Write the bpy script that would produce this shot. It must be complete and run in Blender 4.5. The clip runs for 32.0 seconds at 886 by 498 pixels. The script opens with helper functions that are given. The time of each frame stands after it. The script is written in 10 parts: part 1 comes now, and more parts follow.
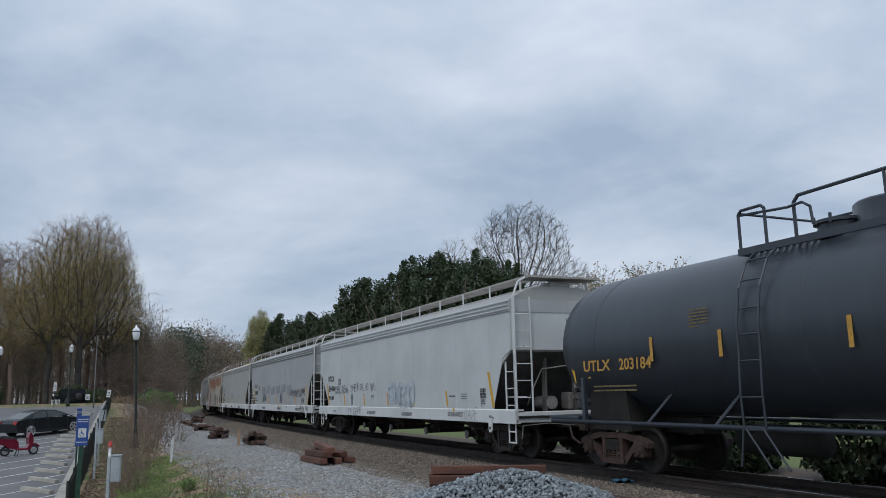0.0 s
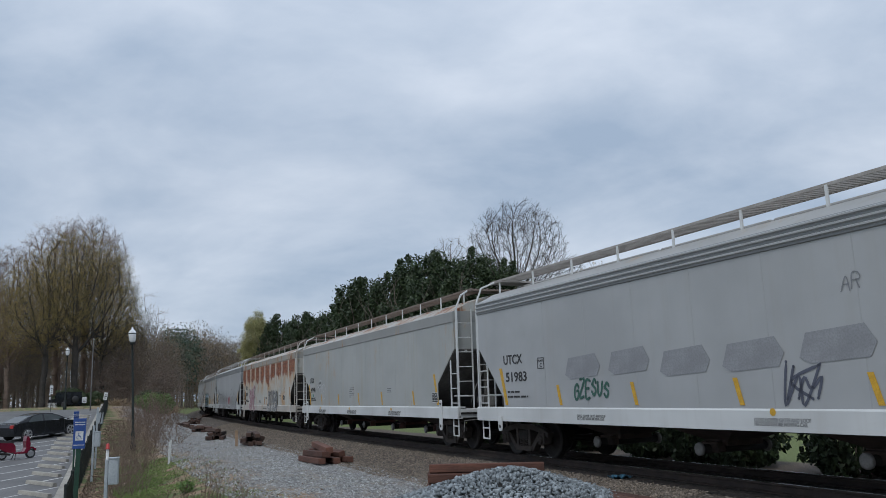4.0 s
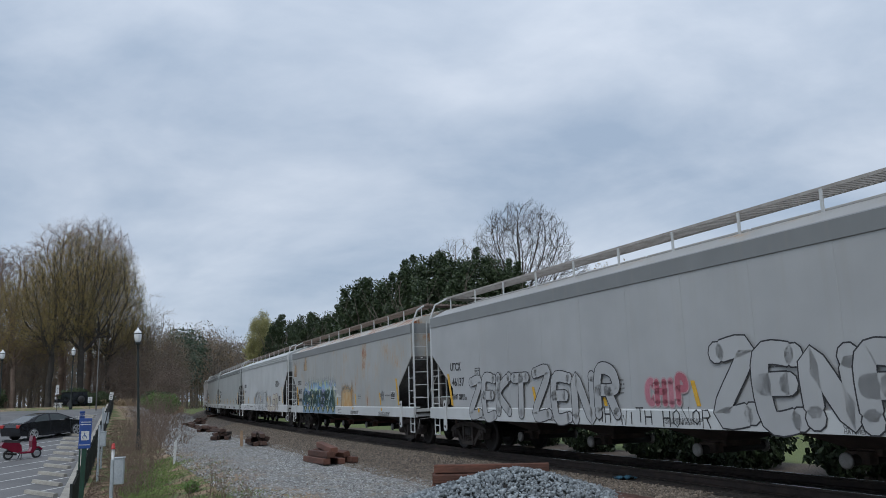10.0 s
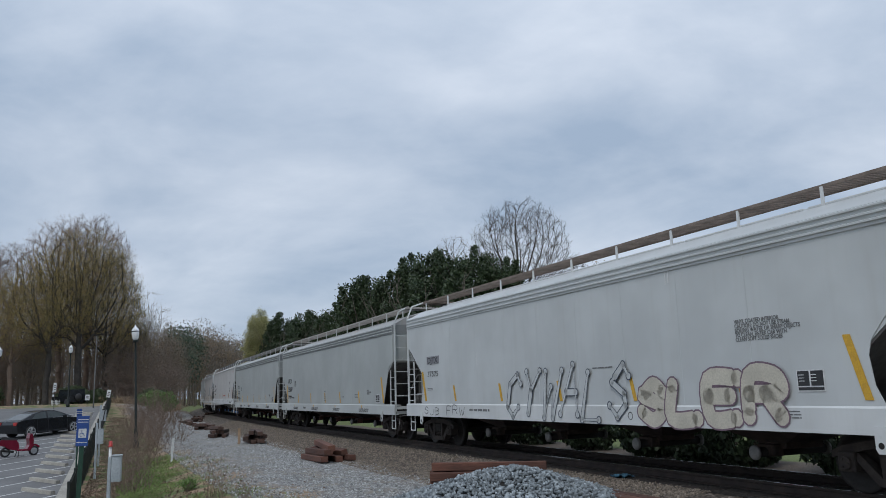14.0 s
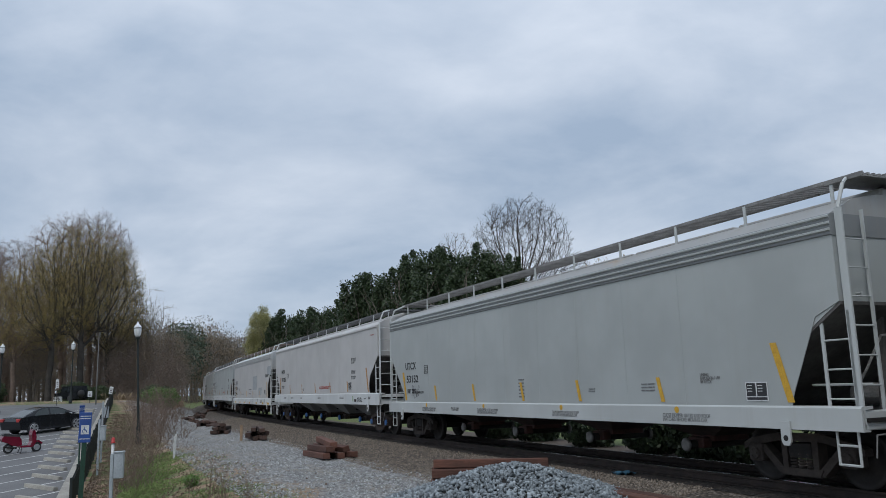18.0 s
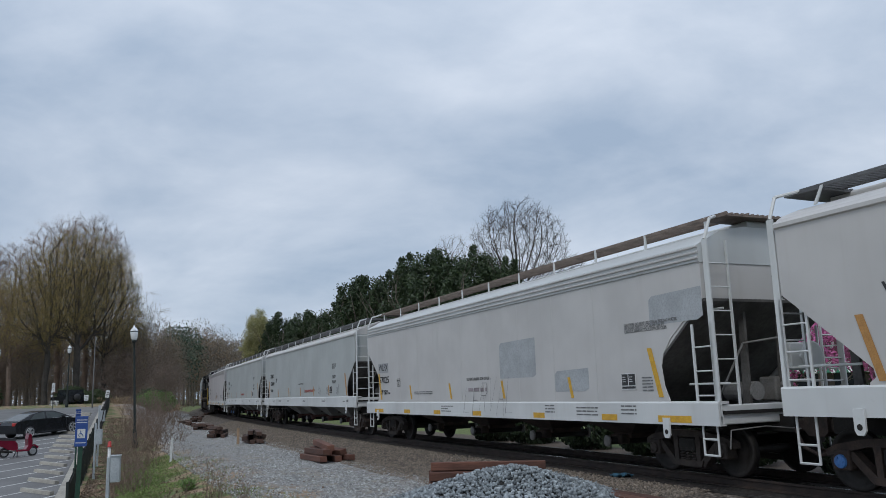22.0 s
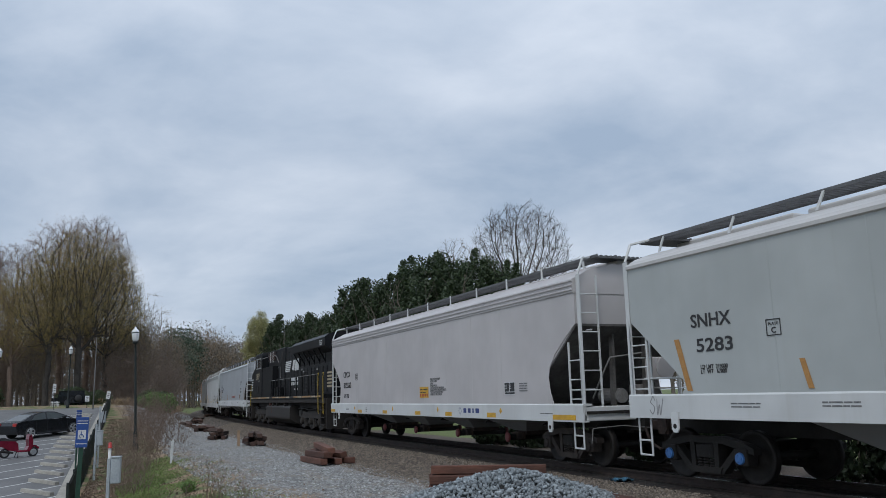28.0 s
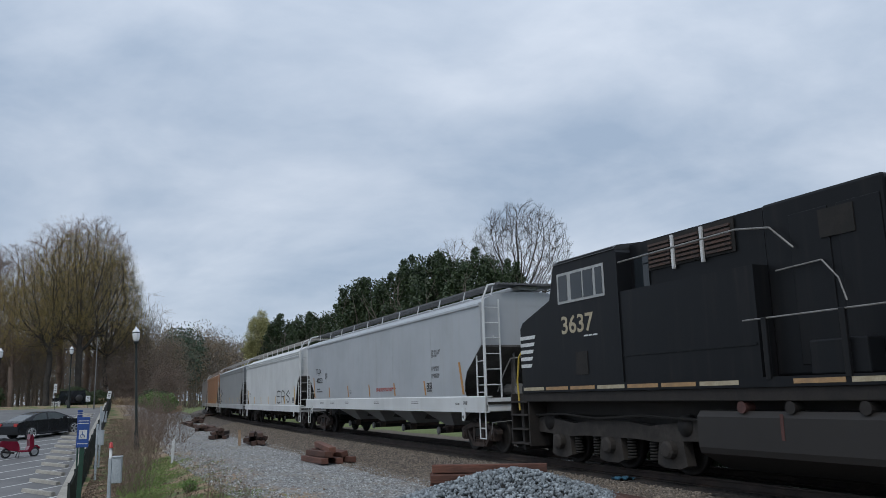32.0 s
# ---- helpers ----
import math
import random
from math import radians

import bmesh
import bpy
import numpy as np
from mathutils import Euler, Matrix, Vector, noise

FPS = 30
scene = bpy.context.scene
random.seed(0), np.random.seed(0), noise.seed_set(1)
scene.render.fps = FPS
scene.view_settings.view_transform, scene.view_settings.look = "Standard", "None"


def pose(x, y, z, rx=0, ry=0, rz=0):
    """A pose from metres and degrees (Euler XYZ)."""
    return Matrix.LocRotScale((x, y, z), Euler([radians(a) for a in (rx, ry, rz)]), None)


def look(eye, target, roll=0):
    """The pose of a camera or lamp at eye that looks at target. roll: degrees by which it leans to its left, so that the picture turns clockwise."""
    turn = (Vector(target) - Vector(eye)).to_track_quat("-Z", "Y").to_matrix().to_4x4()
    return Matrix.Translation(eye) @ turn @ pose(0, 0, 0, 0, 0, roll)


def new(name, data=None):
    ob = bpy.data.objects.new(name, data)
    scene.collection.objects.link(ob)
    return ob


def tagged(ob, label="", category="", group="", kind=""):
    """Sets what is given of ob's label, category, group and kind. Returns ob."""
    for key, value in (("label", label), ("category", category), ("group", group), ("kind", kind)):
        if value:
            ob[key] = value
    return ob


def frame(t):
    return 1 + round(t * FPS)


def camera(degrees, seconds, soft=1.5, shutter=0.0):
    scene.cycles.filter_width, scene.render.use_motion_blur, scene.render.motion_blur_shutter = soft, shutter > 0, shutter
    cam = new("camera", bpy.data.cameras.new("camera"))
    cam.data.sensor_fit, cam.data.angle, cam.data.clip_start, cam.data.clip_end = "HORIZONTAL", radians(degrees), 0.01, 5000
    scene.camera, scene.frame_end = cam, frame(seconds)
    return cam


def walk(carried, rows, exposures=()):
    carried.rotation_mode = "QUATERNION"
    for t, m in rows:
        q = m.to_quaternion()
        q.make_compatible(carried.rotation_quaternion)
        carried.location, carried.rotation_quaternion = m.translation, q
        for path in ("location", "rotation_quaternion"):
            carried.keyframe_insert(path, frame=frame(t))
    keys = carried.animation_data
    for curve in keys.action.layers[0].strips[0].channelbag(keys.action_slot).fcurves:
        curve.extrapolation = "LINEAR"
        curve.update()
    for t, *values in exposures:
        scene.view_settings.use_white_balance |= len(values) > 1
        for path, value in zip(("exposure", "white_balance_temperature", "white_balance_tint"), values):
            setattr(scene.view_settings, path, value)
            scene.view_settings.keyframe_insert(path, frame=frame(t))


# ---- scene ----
cam = camera(58.5, 32.0, soft=0.75)
EYE = (0.0, 0.0, 1.653)
# seconds, turn to the right, tilt up, roll (degrees) of the carried camera
SWAY = [
    (0, -0.17, 10.42, -1.11), (0.5, -0.15, 10.43, -1.20), (1, -0.13, 10.43, -1.24), (1.5, -0.09, 10.41, -1.27),
    (2, 0.00, 10.37, -1.32), (2.5, 0.09, 10.32, -1.45), (3, 0.15, 10.29, -1.73), (3.5, 0.17, 10.30, -1.86),
    (5.5, -0.00, 10.30, -1.39), (6, 0.02, 10.30, -1.27), (6.5, -0.00, 10.33, -1.27), (7, -0.04, 10.35, -1.29),
    (7.5, -0.02, 10.37, -1.51), (8, 0.05, 10.40, -1.81), (8.5, 0.02, 10.36, -1.91), (9, -0.08, 10.29, -1.83),
    (9.5, -0.21, 10.28, -1.71), (10, -0.22, 10.35, -1.72), (10.5, -0.19, 10.35, -1.73), (11, -0.11, 10.30, -1.81),
    (11.5, -0.08, 10.35, -1.78), (12, -0.10, 10.31, -1.77), (12.5, -0.06, 10.26, -1.62), (13, -0.04, 10.26, -1.61),
    (13.5, -0.07, 10.24, -1.65), (14, -0.07, 10.21, -1.64), (14.5, -0.05, 10.17, -1.61), (16.5, -0.11, 10.18, -1.90),
    (17, -0.12, 10.16, -1.81), (17.5, -0.17, 10.05, -1.60), (18, -0.22, 10.00, -1.58), (18.5, -0.24, 10.09, -1.66),
    (19, -0.26, 10.19, -1.59), (19.5, -0.22, 10.22, -1.45), (20, -0.16, 10.19, -1.48), (20.5, -0.13, 10.17, -1.37),
    (21, -0.10, 10.15, -1.29), (21.5, -0.05, 10.19, -1.47), (22, 0.02, 10.18, -1.75), (22.5, 0.05, 10.18, -1.80),
    (23, 0.10, 10.23, -1.67), (23.5, 0.02, 10.24, -1.50), (24, -0.08, 10.21, -1.34), (24.5, -0.14, 10.25, -1.28),
    (25, -0.15, 10.32, -1.20), (25.5, -0.17, 10.37, -1.22), (27.5, -0.11, 10.35, -1.45), (28, -0.10, 10.41, -1.39),
    (28.5, -0.14, 10.43, -1.35), (29, -0.14, 10.36, -1.33), (29.5, -0.06, 10.31, -1.33), (30, -0.02, 10.31, -1.27),
    (30.5, -0.08, 10.34, -1.23), (31, -0.13, 10.34, -1.31), (31.5, -0.15, 10.35, -1.40), (32, -0.13, 10.35, -1.52),
]


def carried_view(turn, tilt, roll):
    a, b = radians(turn), radians(tilt)
    ahead = Vector((math.sin(a) * math.cos(b), math.cos(a) * math.cos(b), math.sin(b)))
    return look(EYE, Vector(EYE) + ahead * 10, roll)


walk(cam, [(t, carried_view(a, b, c)) for t, a, b, c in SWAY], exposures=[(0.0, 0.0), (32.0, 0.0)])

# ---- daylight ----
world = bpy.data.worlds.new("overcast_sky")
scene.world = world
world.use_nodes = True
wn, wl = world.node_tree.nodes, world.node_tree.links
wn.clear()
SUN_ELEVATION, SUN_ROTATION = radians(52), radians(200)


def wnode(kind, **values):
    n = wn.new(kind)
    for k, v in values.items():
        n.inputs[k].default_value = v
    return n


def build_sky():
    out, back = wnode("ShaderNodeOutputWorld"), wnode("ShaderNodeBackground")
    sky = wn.new("ShaderNodeTexSky")
    sky.sky_type, sky.sun_disc = "NISHITA", False
    sky.sun_elevation, sky.sun_rotation, sky.dust_density, sky.ozone_density = SUN_ELEVATION, SUN_ROTATION, 2.0, 2.0
    dim = wn.new("ShaderNodeVectorMath")
    dim.operation = "SCALE"
    dim.inputs["Scale"].default_value = 0.085
    wl.new(sky.outputs[0], dim.inputs[0])
    coord, sep = wn.new("ShaderNodeTexCoord"), wn.new("ShaderNodeSeparateXYZ")
    wl.new(coord.outputs["Generated"], sep.inputs[0])

    def maths(op, a, b):
        n = wn.new("ShaderNodeMath")
        n.operation = op
        for i, v in enumerate((a, b)):
            if isinstance(v, (int, float)):
                n.inputs[i].default_value = v
            else:
                wl.new(v, n.inputs[i])
        return n.outputs[0]

    # the cloud layer is a plane high above: a direction meets it at (x/z, y/z)
    zz = maths("ADD", maths("MAXIMUM", sep.outputs[2], 0.0), 0.42)
    flat = wn.new("ShaderNodeCombineXYZ")
    wl.new(maths("DIVIDE", sep.outputs[0], zz), flat.inputs[0])
    wl.new(maths("DIVIDE", sep.outputs[1], zz), flat.inputs[1])
    turn = wn.new("ShaderNodeMapping")
    turn.inputs["Rotation"].default_value = (0, 0, radians(-52))
    turn.inputs["Scale"].default_value = (1.25, 1.6, 1.0)
    turn.inputs["Location"].default_value = (1.3, 0.9, 0.0)
    wl.new(flat.outputs[0], turn.inputs[0])
    big = wnode("ShaderNodeTexNoise", Scale=1.25, Detail=9.0, Roughness=0.52, Distortion=0.35)
    wl.new(turn.outputs[0], big.inputs["Vector"])
    ramp = wn.new("ShaderNodeValToRGB")
    ramp.color_ramp.elements[0].position, ramp.color_ramp.elements[1].position = 0.37, 0.63
    lay = wn.new("ShaderNodeMapping")
    lay.inputs["Rotation"].default_value = (0, 0, radians(-38))
    lay.inputs["Scale"].default_value = (1.1, 1.7, 1.0)
    lay.inputs["Location"].default_value = (4.1, 2.2, 0.0)
    wl.new(flat.outputs[0], lay.inputs[0])
    streak = wnode("ShaderNodeTexNoise", Scale=2.9, Detail=9.0, Roughness=0.55, Distortion=0.25)
    wl.new(lay.outputs[0], streak.inputs["Vector"])
    wl.new(maths("ADD", maths("MULTIPLY", big.outputs["Fac"], 0.66), maths("MULTIPLY", streak.outputs["Fac"], 0.34)), ramp.inputs[0])
    grey = wn.new("ShaderNodeMix")
    grey.data_type = "RGBA"
    grey.inputs[6].default_value = (0.375, 0.475, 0.62, 1)
    grey.inputs[7].default_value = (0.69, 0.765, 0.88, 1)
    wl.new(ramp.outputs[0], grey.inputs[0])
    veil = wn.new("ShaderNodeMix")
    veil.data_type = "RGBA"
    veil.inputs[0].default_value = 0.88
    wl.new(dim.outputs[0], veil.inputs[6])
    wl.new(grey.outputs[2], veil.inputs[7])
    # an overcast sky is brighter overhead than near the horizon
    gain = wn.new("ShaderNodeMapRange")
    gain.inputs[1].default_value, gain.inputs[2].default_value = 0.25, 0.95
    gain.inputs[3].default_value, gain.inputs[4].default_value = 1.0, 1.3
    wl.new(sep.outputs[2], gain.inputs[0])
    lift = wn.new("ShaderNodeVectorMath")
    lift.operation = "SCALE"
    wl.new(veil.outputs[2], lift.inputs[0])
    wl.new(gain.outputs[0], lift.inputs["Scale"])
    wl.new(lift.outputs[0], back.inputs[0])
    back.inputs[1].default_value = 1.0
    wl.new(back.outputs[0], out.inputs[0])


build_sky()
sun = new("sun", bpy.data.lights.new("sun", "SUN"))
sun.data.energy, sun.data.angle, sun.data.color = 1.0, radians(18), (1.0, 0.97, 0.92)
sun.matrix_world = look((0, 0, 50), Vector((0, 0, 50)) - Vector((math.sin(SUN_ROTATION) * math.cos(SUN_ELEVATION), math.cos(SUN_ROTATION) * math.cos(SUN_ELEVATION), math.sin(SUN_ELEVATION))))

# ---- materials ----


def blend(nt, fac, a, b, mode="MIX"):
    n = nt.nodes.new("ShaderNodeMix")
    n.data_type, n.blend_type = "RGBA", mode
    for i, v in ((0, fac), (6, a), (7, b)):
        if isinstance(v, (int, float)):
            n.inputs[i].default_value = v
        elif isinstance(v, (tuple, list)):
            n.inputs[i].default_value = (*v[:3], 1)
        else:
            nt.links.new(v, n.inputs[i])
    return n.outputs[2]


def calc(nt, op, a, b=0.0, clamp=False):
    n = nt.nodes.new("ShaderNodeMath")
    n.operation, n.use_clamp = op, clamp
    for i, v in enumerate((a, b)):
        if isinstance(v, (int, float)):
            n.inputs[i].default_value = v
        else:
            nt.links.new(v, n.inputs[i])
    return n.outputs[0]


def ramped(nt, value, lo, hi):
    n = nt.nodes.new("ShaderNodeMapRange")
    n.interpolation_type = "SMOOTHSTEP"
    n.inputs[1].default_value, n.inputs[2].default_value = lo, hi
    nt.links.new(value, n.inputs[0])
    return n.outputs[0]


def grain(nt, scale, detail=4.0, stretch=(1, 1, 1), shift=(0, 0, 0), rough=0.6):
    """Noise in the thing's own metres."""
    c, m, n = nt.nodes.new("ShaderNodeTexCoord"), nt.nodes.new("ShaderNodeMapping"), nt.nodes.new("ShaderNodeTexNoise")
    m.inputs["Scale"].default_value, m.inputs["Location"].default_value = stretch, shift
    n.inputs["Scale"].default_value, n.inputs["Detail"].default_value, n.inputs["Roughness"].default_value = scale, detail, rough
    nt.links.new(c.outputs["Object"], m.inputs[0])
    nt.links.new(m.outputs[0], n.inputs["Vector"])
    return n.outputs["Fac"]


def start(name):
    m = bpy.data.materials.new(name)
    m.use_nodes = True
    return m, m.node_tree, m.node_tree.nodes["Principled BSDF"]


def finish(nt, bsdf, colour, rough=0.6, metal=0.0, height=None, bump=0.2, depth=0.01):
    if isinstance(colour, tuple):
        bsdf.inputs["Base Color"].default_value = (*colour[:3], 1)
    else:
        nt.links.new(colour, bsdf.inputs["Base Color"])
    if isinstance(rough, (int, float)):
        bsdf.inputs["Roughness"].default_value = rough
    else:
        nt.links.new(rough, bsdf.inputs["Roughness"])
    bsdf.inputs["Metallic"].default_value = metal
    if height is not None:
        b = nt.nodes.new("ShaderNodeBump")
        b.inputs["Strength"].default_value, b.inputs["Distance"].default_value = bump, depth
        nt.links.new(height, b.inputs["Height"])
        nt.links.new(b.outputs[0], bsdf.inputs["Normal"])


def plain(name, a, b=None, scale=4.0, fine=30.0, rough=0.6, metal=0.0, bump=0.25, depth=0.01, vary=0.0, stretch=(1, 1, 1)):
    """Two tones in broad patches and fine grain; vary: change from piece to piece."""
    m, nt, bsdf = start(name)
    b = b or tuple(v * 0.72 for v in a)
    broad, small = grain(nt, scale, 4.0, stretch), grain(nt, fine, 3.0, stretch)
    c = blend(nt, ramped(nt, broad, 0.32, 0.68), a, b)
    c = blend(nt, calc(nt, "MULTIPLY", ramped(nt, small, 0.35, 0.75), 0.45), c, tuple(v * 0.62 for v in b))
    if vary:
        info = nt.nodes.new("ShaderNodeObjectInfo")
        isl = nt.nodes.new("ShaderNodeNewGeometry")
        r = calc(nt, "FRACT", calc(nt, "ADD", info.outputs["Random"], isl.outputs["Random Per Island"]))
        hsv = nt.nodes.new("ShaderNodeHueSaturation")
        nt.links.new(c, hsv.inputs["Color"])
        nt.links.new(calc(nt, "ADD", calc(nt, "MULTIPLY", r, 2 * vary), 1 - vary), hsv.inputs["Value"])
        c = hsv.outputs[0]
    finish(nt, bsdf, c, rough, metal, small, bump, depth)
    return m


def stony(name, tones, scale, rough=0.9, bump=1.0, depth=0.03):
    """Loose crushed stone: cells of three tones, with the shade of the gaps between them put into the colour."""
    m, nt, bsdf = start(name)
    finish(nt, bsdf, stone_cells(nt, tones, scale)[0], rough, 0.0, stone_cells(nt, tones, scale)[1], bump, depth)
    return m


def stone_cells(nt, tones, scale):
    co, v, sep = nt.nodes.new("ShaderNodeTexCoord"), nt.nodes.new("ShaderNodeTexVoronoi"), nt.nodes.new("ShaderNodeSeparateColor")
    v.inputs["Scale"].default_value = scale
    nt.links.new(co.outputs["Object"], v.inputs["Vector"])
    nt.links.new(v.outputs["Color"], sep.inputs[0])
    c = blend(nt, ramped(nt, sep.outputs[0], 0.2, 0.9), tones[0], tones[1])
    c = blend(nt, ramped(nt, sep.outputs[1], 0.80, 0.86), c, tones[2])
    # darken towards cell edges: painted shade in the gaps between stones
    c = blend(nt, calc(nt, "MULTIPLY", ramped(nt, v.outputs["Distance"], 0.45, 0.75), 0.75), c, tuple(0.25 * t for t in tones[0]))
    return c, calc(nt, "SUBTRACT", 1.0, v.outputs["Distance"])


def car_paint(name, a, dirt=0.25, rust=0.0, seed=0.0, rough=0.45, panels=False, tint=(0.30, 0.27, 0.22)):
    """Sprayed steel: broad fading, grime that runs down from the roof, road dirt, rust blooms; panels: the plate between two ribs rusts most."""
    m, nt, bsdf = start(name)
    shift = (seed, seed * 0.7, seed * 1.3)
    fade = grain(nt, 0.55, 3.0, (1, 1, 1), shift)
    c = blend(nt, ramped(nt, fade, 0.3, 0.7), a, tuple(v * 0.86 for v in a))
    runs = grain(nt, 2.6, 5.0, (1.6, 1.6, 0.10), shift)
    c = blend(nt, calc(nt, "MULTIPLY", ramped(nt, runs, 0.48, 0.78), dirt), c, tint)
    spots = grain(nt, 5.0, 6.0, (1, 1, 1), shift, 0.7)
    c = blend(nt, calc(nt, "MULTIPLY", ramped(nt, spots, 0.62, 0.78), dirt * 0.9), c, tuple(v * 0.8 for v in tint))
    height = spots
    if rust:
        patch = grain(nt, 0.9, 6.0, (1.0, 1.0, 0.75), shift, 0.65)
        drip = grain(nt, 3.0, 6.0, (2.2, 2.2, 0.16), shift, 0.7)
        level = calc(nt, "ADD", calc(nt, "MULTIPLY", patch, 0.72), calc(nt, "MULTIPLY", drip, 0.28))
        mask = ramped(nt, level, 0.66 - 0.22 * rust, 0.72 - 0.20 * rust)
        stain = ramped(nt, level, 0.58 - 0.22 * rust, 0.70 - 0.2 * rust)
        c = blend(nt, calc(nt, "MULTIPLY", stain, 0.55), c, (0.42, 0.27, 0.12))
        c = blend(nt, mask, c, blend(nt, ramped(nt, grain(nt, 9.0, 5.0), 0.35, 0.7), (0.20, 0.062, 0.026), (0.34, 0.13, 0.05)))
        height = calc(nt, "ADD", spots, mask)
        if panels:
            # each plate between two ribs has lost its paint from the eave down to a ragged edge
            xyz, sp = nt.nodes.new("ShaderNodeTexCoord"), nt.nodes.new("ShaderNodeSeparateXYZ")
            nt.links.new(xyz.outputs["Object"], sp.inputs[0])
            bay = calc(nt, "ABSOLUTE", calc(nt, "SUBTRACT", calc(nt, "FRACT", calc(nt, "DIVIDE", calc(nt, "ADD", sp.outputs[0], 40.55), 1.84)), 0.5))
            broad, flake = grain(nt, 1.7, 5.0, (1, 1, 1), shift, 0.65), grain(nt, 6.0, 5.0, (1.3, 1, 0.8), shift, 0.7)
            rag = calc(nt, "ADD", calc(nt, "MULTIPLY", calc(nt, "SUBTRACT", broad, 0.5), 0.75), calc(nt, "MULTIPLY", calc(nt, "SUBTRACT", flake, 0.5), 0.34))
            e = calc(nt, "ADD", bay, calc(nt, "MULTIPLY", rag, 0.45))
            step = grain(nt, 0.62, 1.0, (1, 0.01, 0.01), shift)
            low = calc(nt, "SUBTRACT", calc(nt, "ADD", calc(nt, "SUBTRACT", sp.outputs[2], calc(nt, "MULTIPLY", calc(nt, "MULTIPLY", bay, bay), 0.7)), rag), calc(nt, "ADD", calc(nt, "MULTIPLY", step, 1.3), 1.95))
            plate = calc(nt, "MULTIPLY", calc(nt, "MULTIPLY", ramped(nt, e, 0.45, 0.33), ramped(nt, low, 0.0, 0.22)), ramped(nt, sp.outputs[2], 3.70, 3.62))
            plate = calc(nt, "MULTIPLY", plate, ramped(nt, flake, 0.30, 0.42))
            halo = calc(nt, "MULTIPLY", calc(nt, "MULTIPLY", ramped(nt, e, 0.50, 0.36), ramped(nt, low, -0.8, 0.1)), ramped(nt, broad, 0.36, 0.58))
            foot = calc(nt, "MULTIPLY", ramped(nt, grain(nt, 0.8, 5.0, (1, 1, 0.8), (3, 1, 8), 0.65), 0.52, 0.62), ramped(nt, sp.outputs[2], 2.25, 1.5))
            c = blend(nt, calc(nt, "MULTIPLY", calc(nt, "MAXIMUM", halo, foot), 0.68), c, (0.50, 0.29, 0.115))
            c = blend(nt, plate, c, blend(nt, ramped(nt, grain(nt, 5.0, 6.0, (0.6, 1, 1.8)), 0.35, 0.68), (0.15, 0.042, 0.018), (0.34, 0.110, 0.038)))
    finish(nt, bsdf, c, rough, 0.0, height, 0.12, 0.004)
    return m


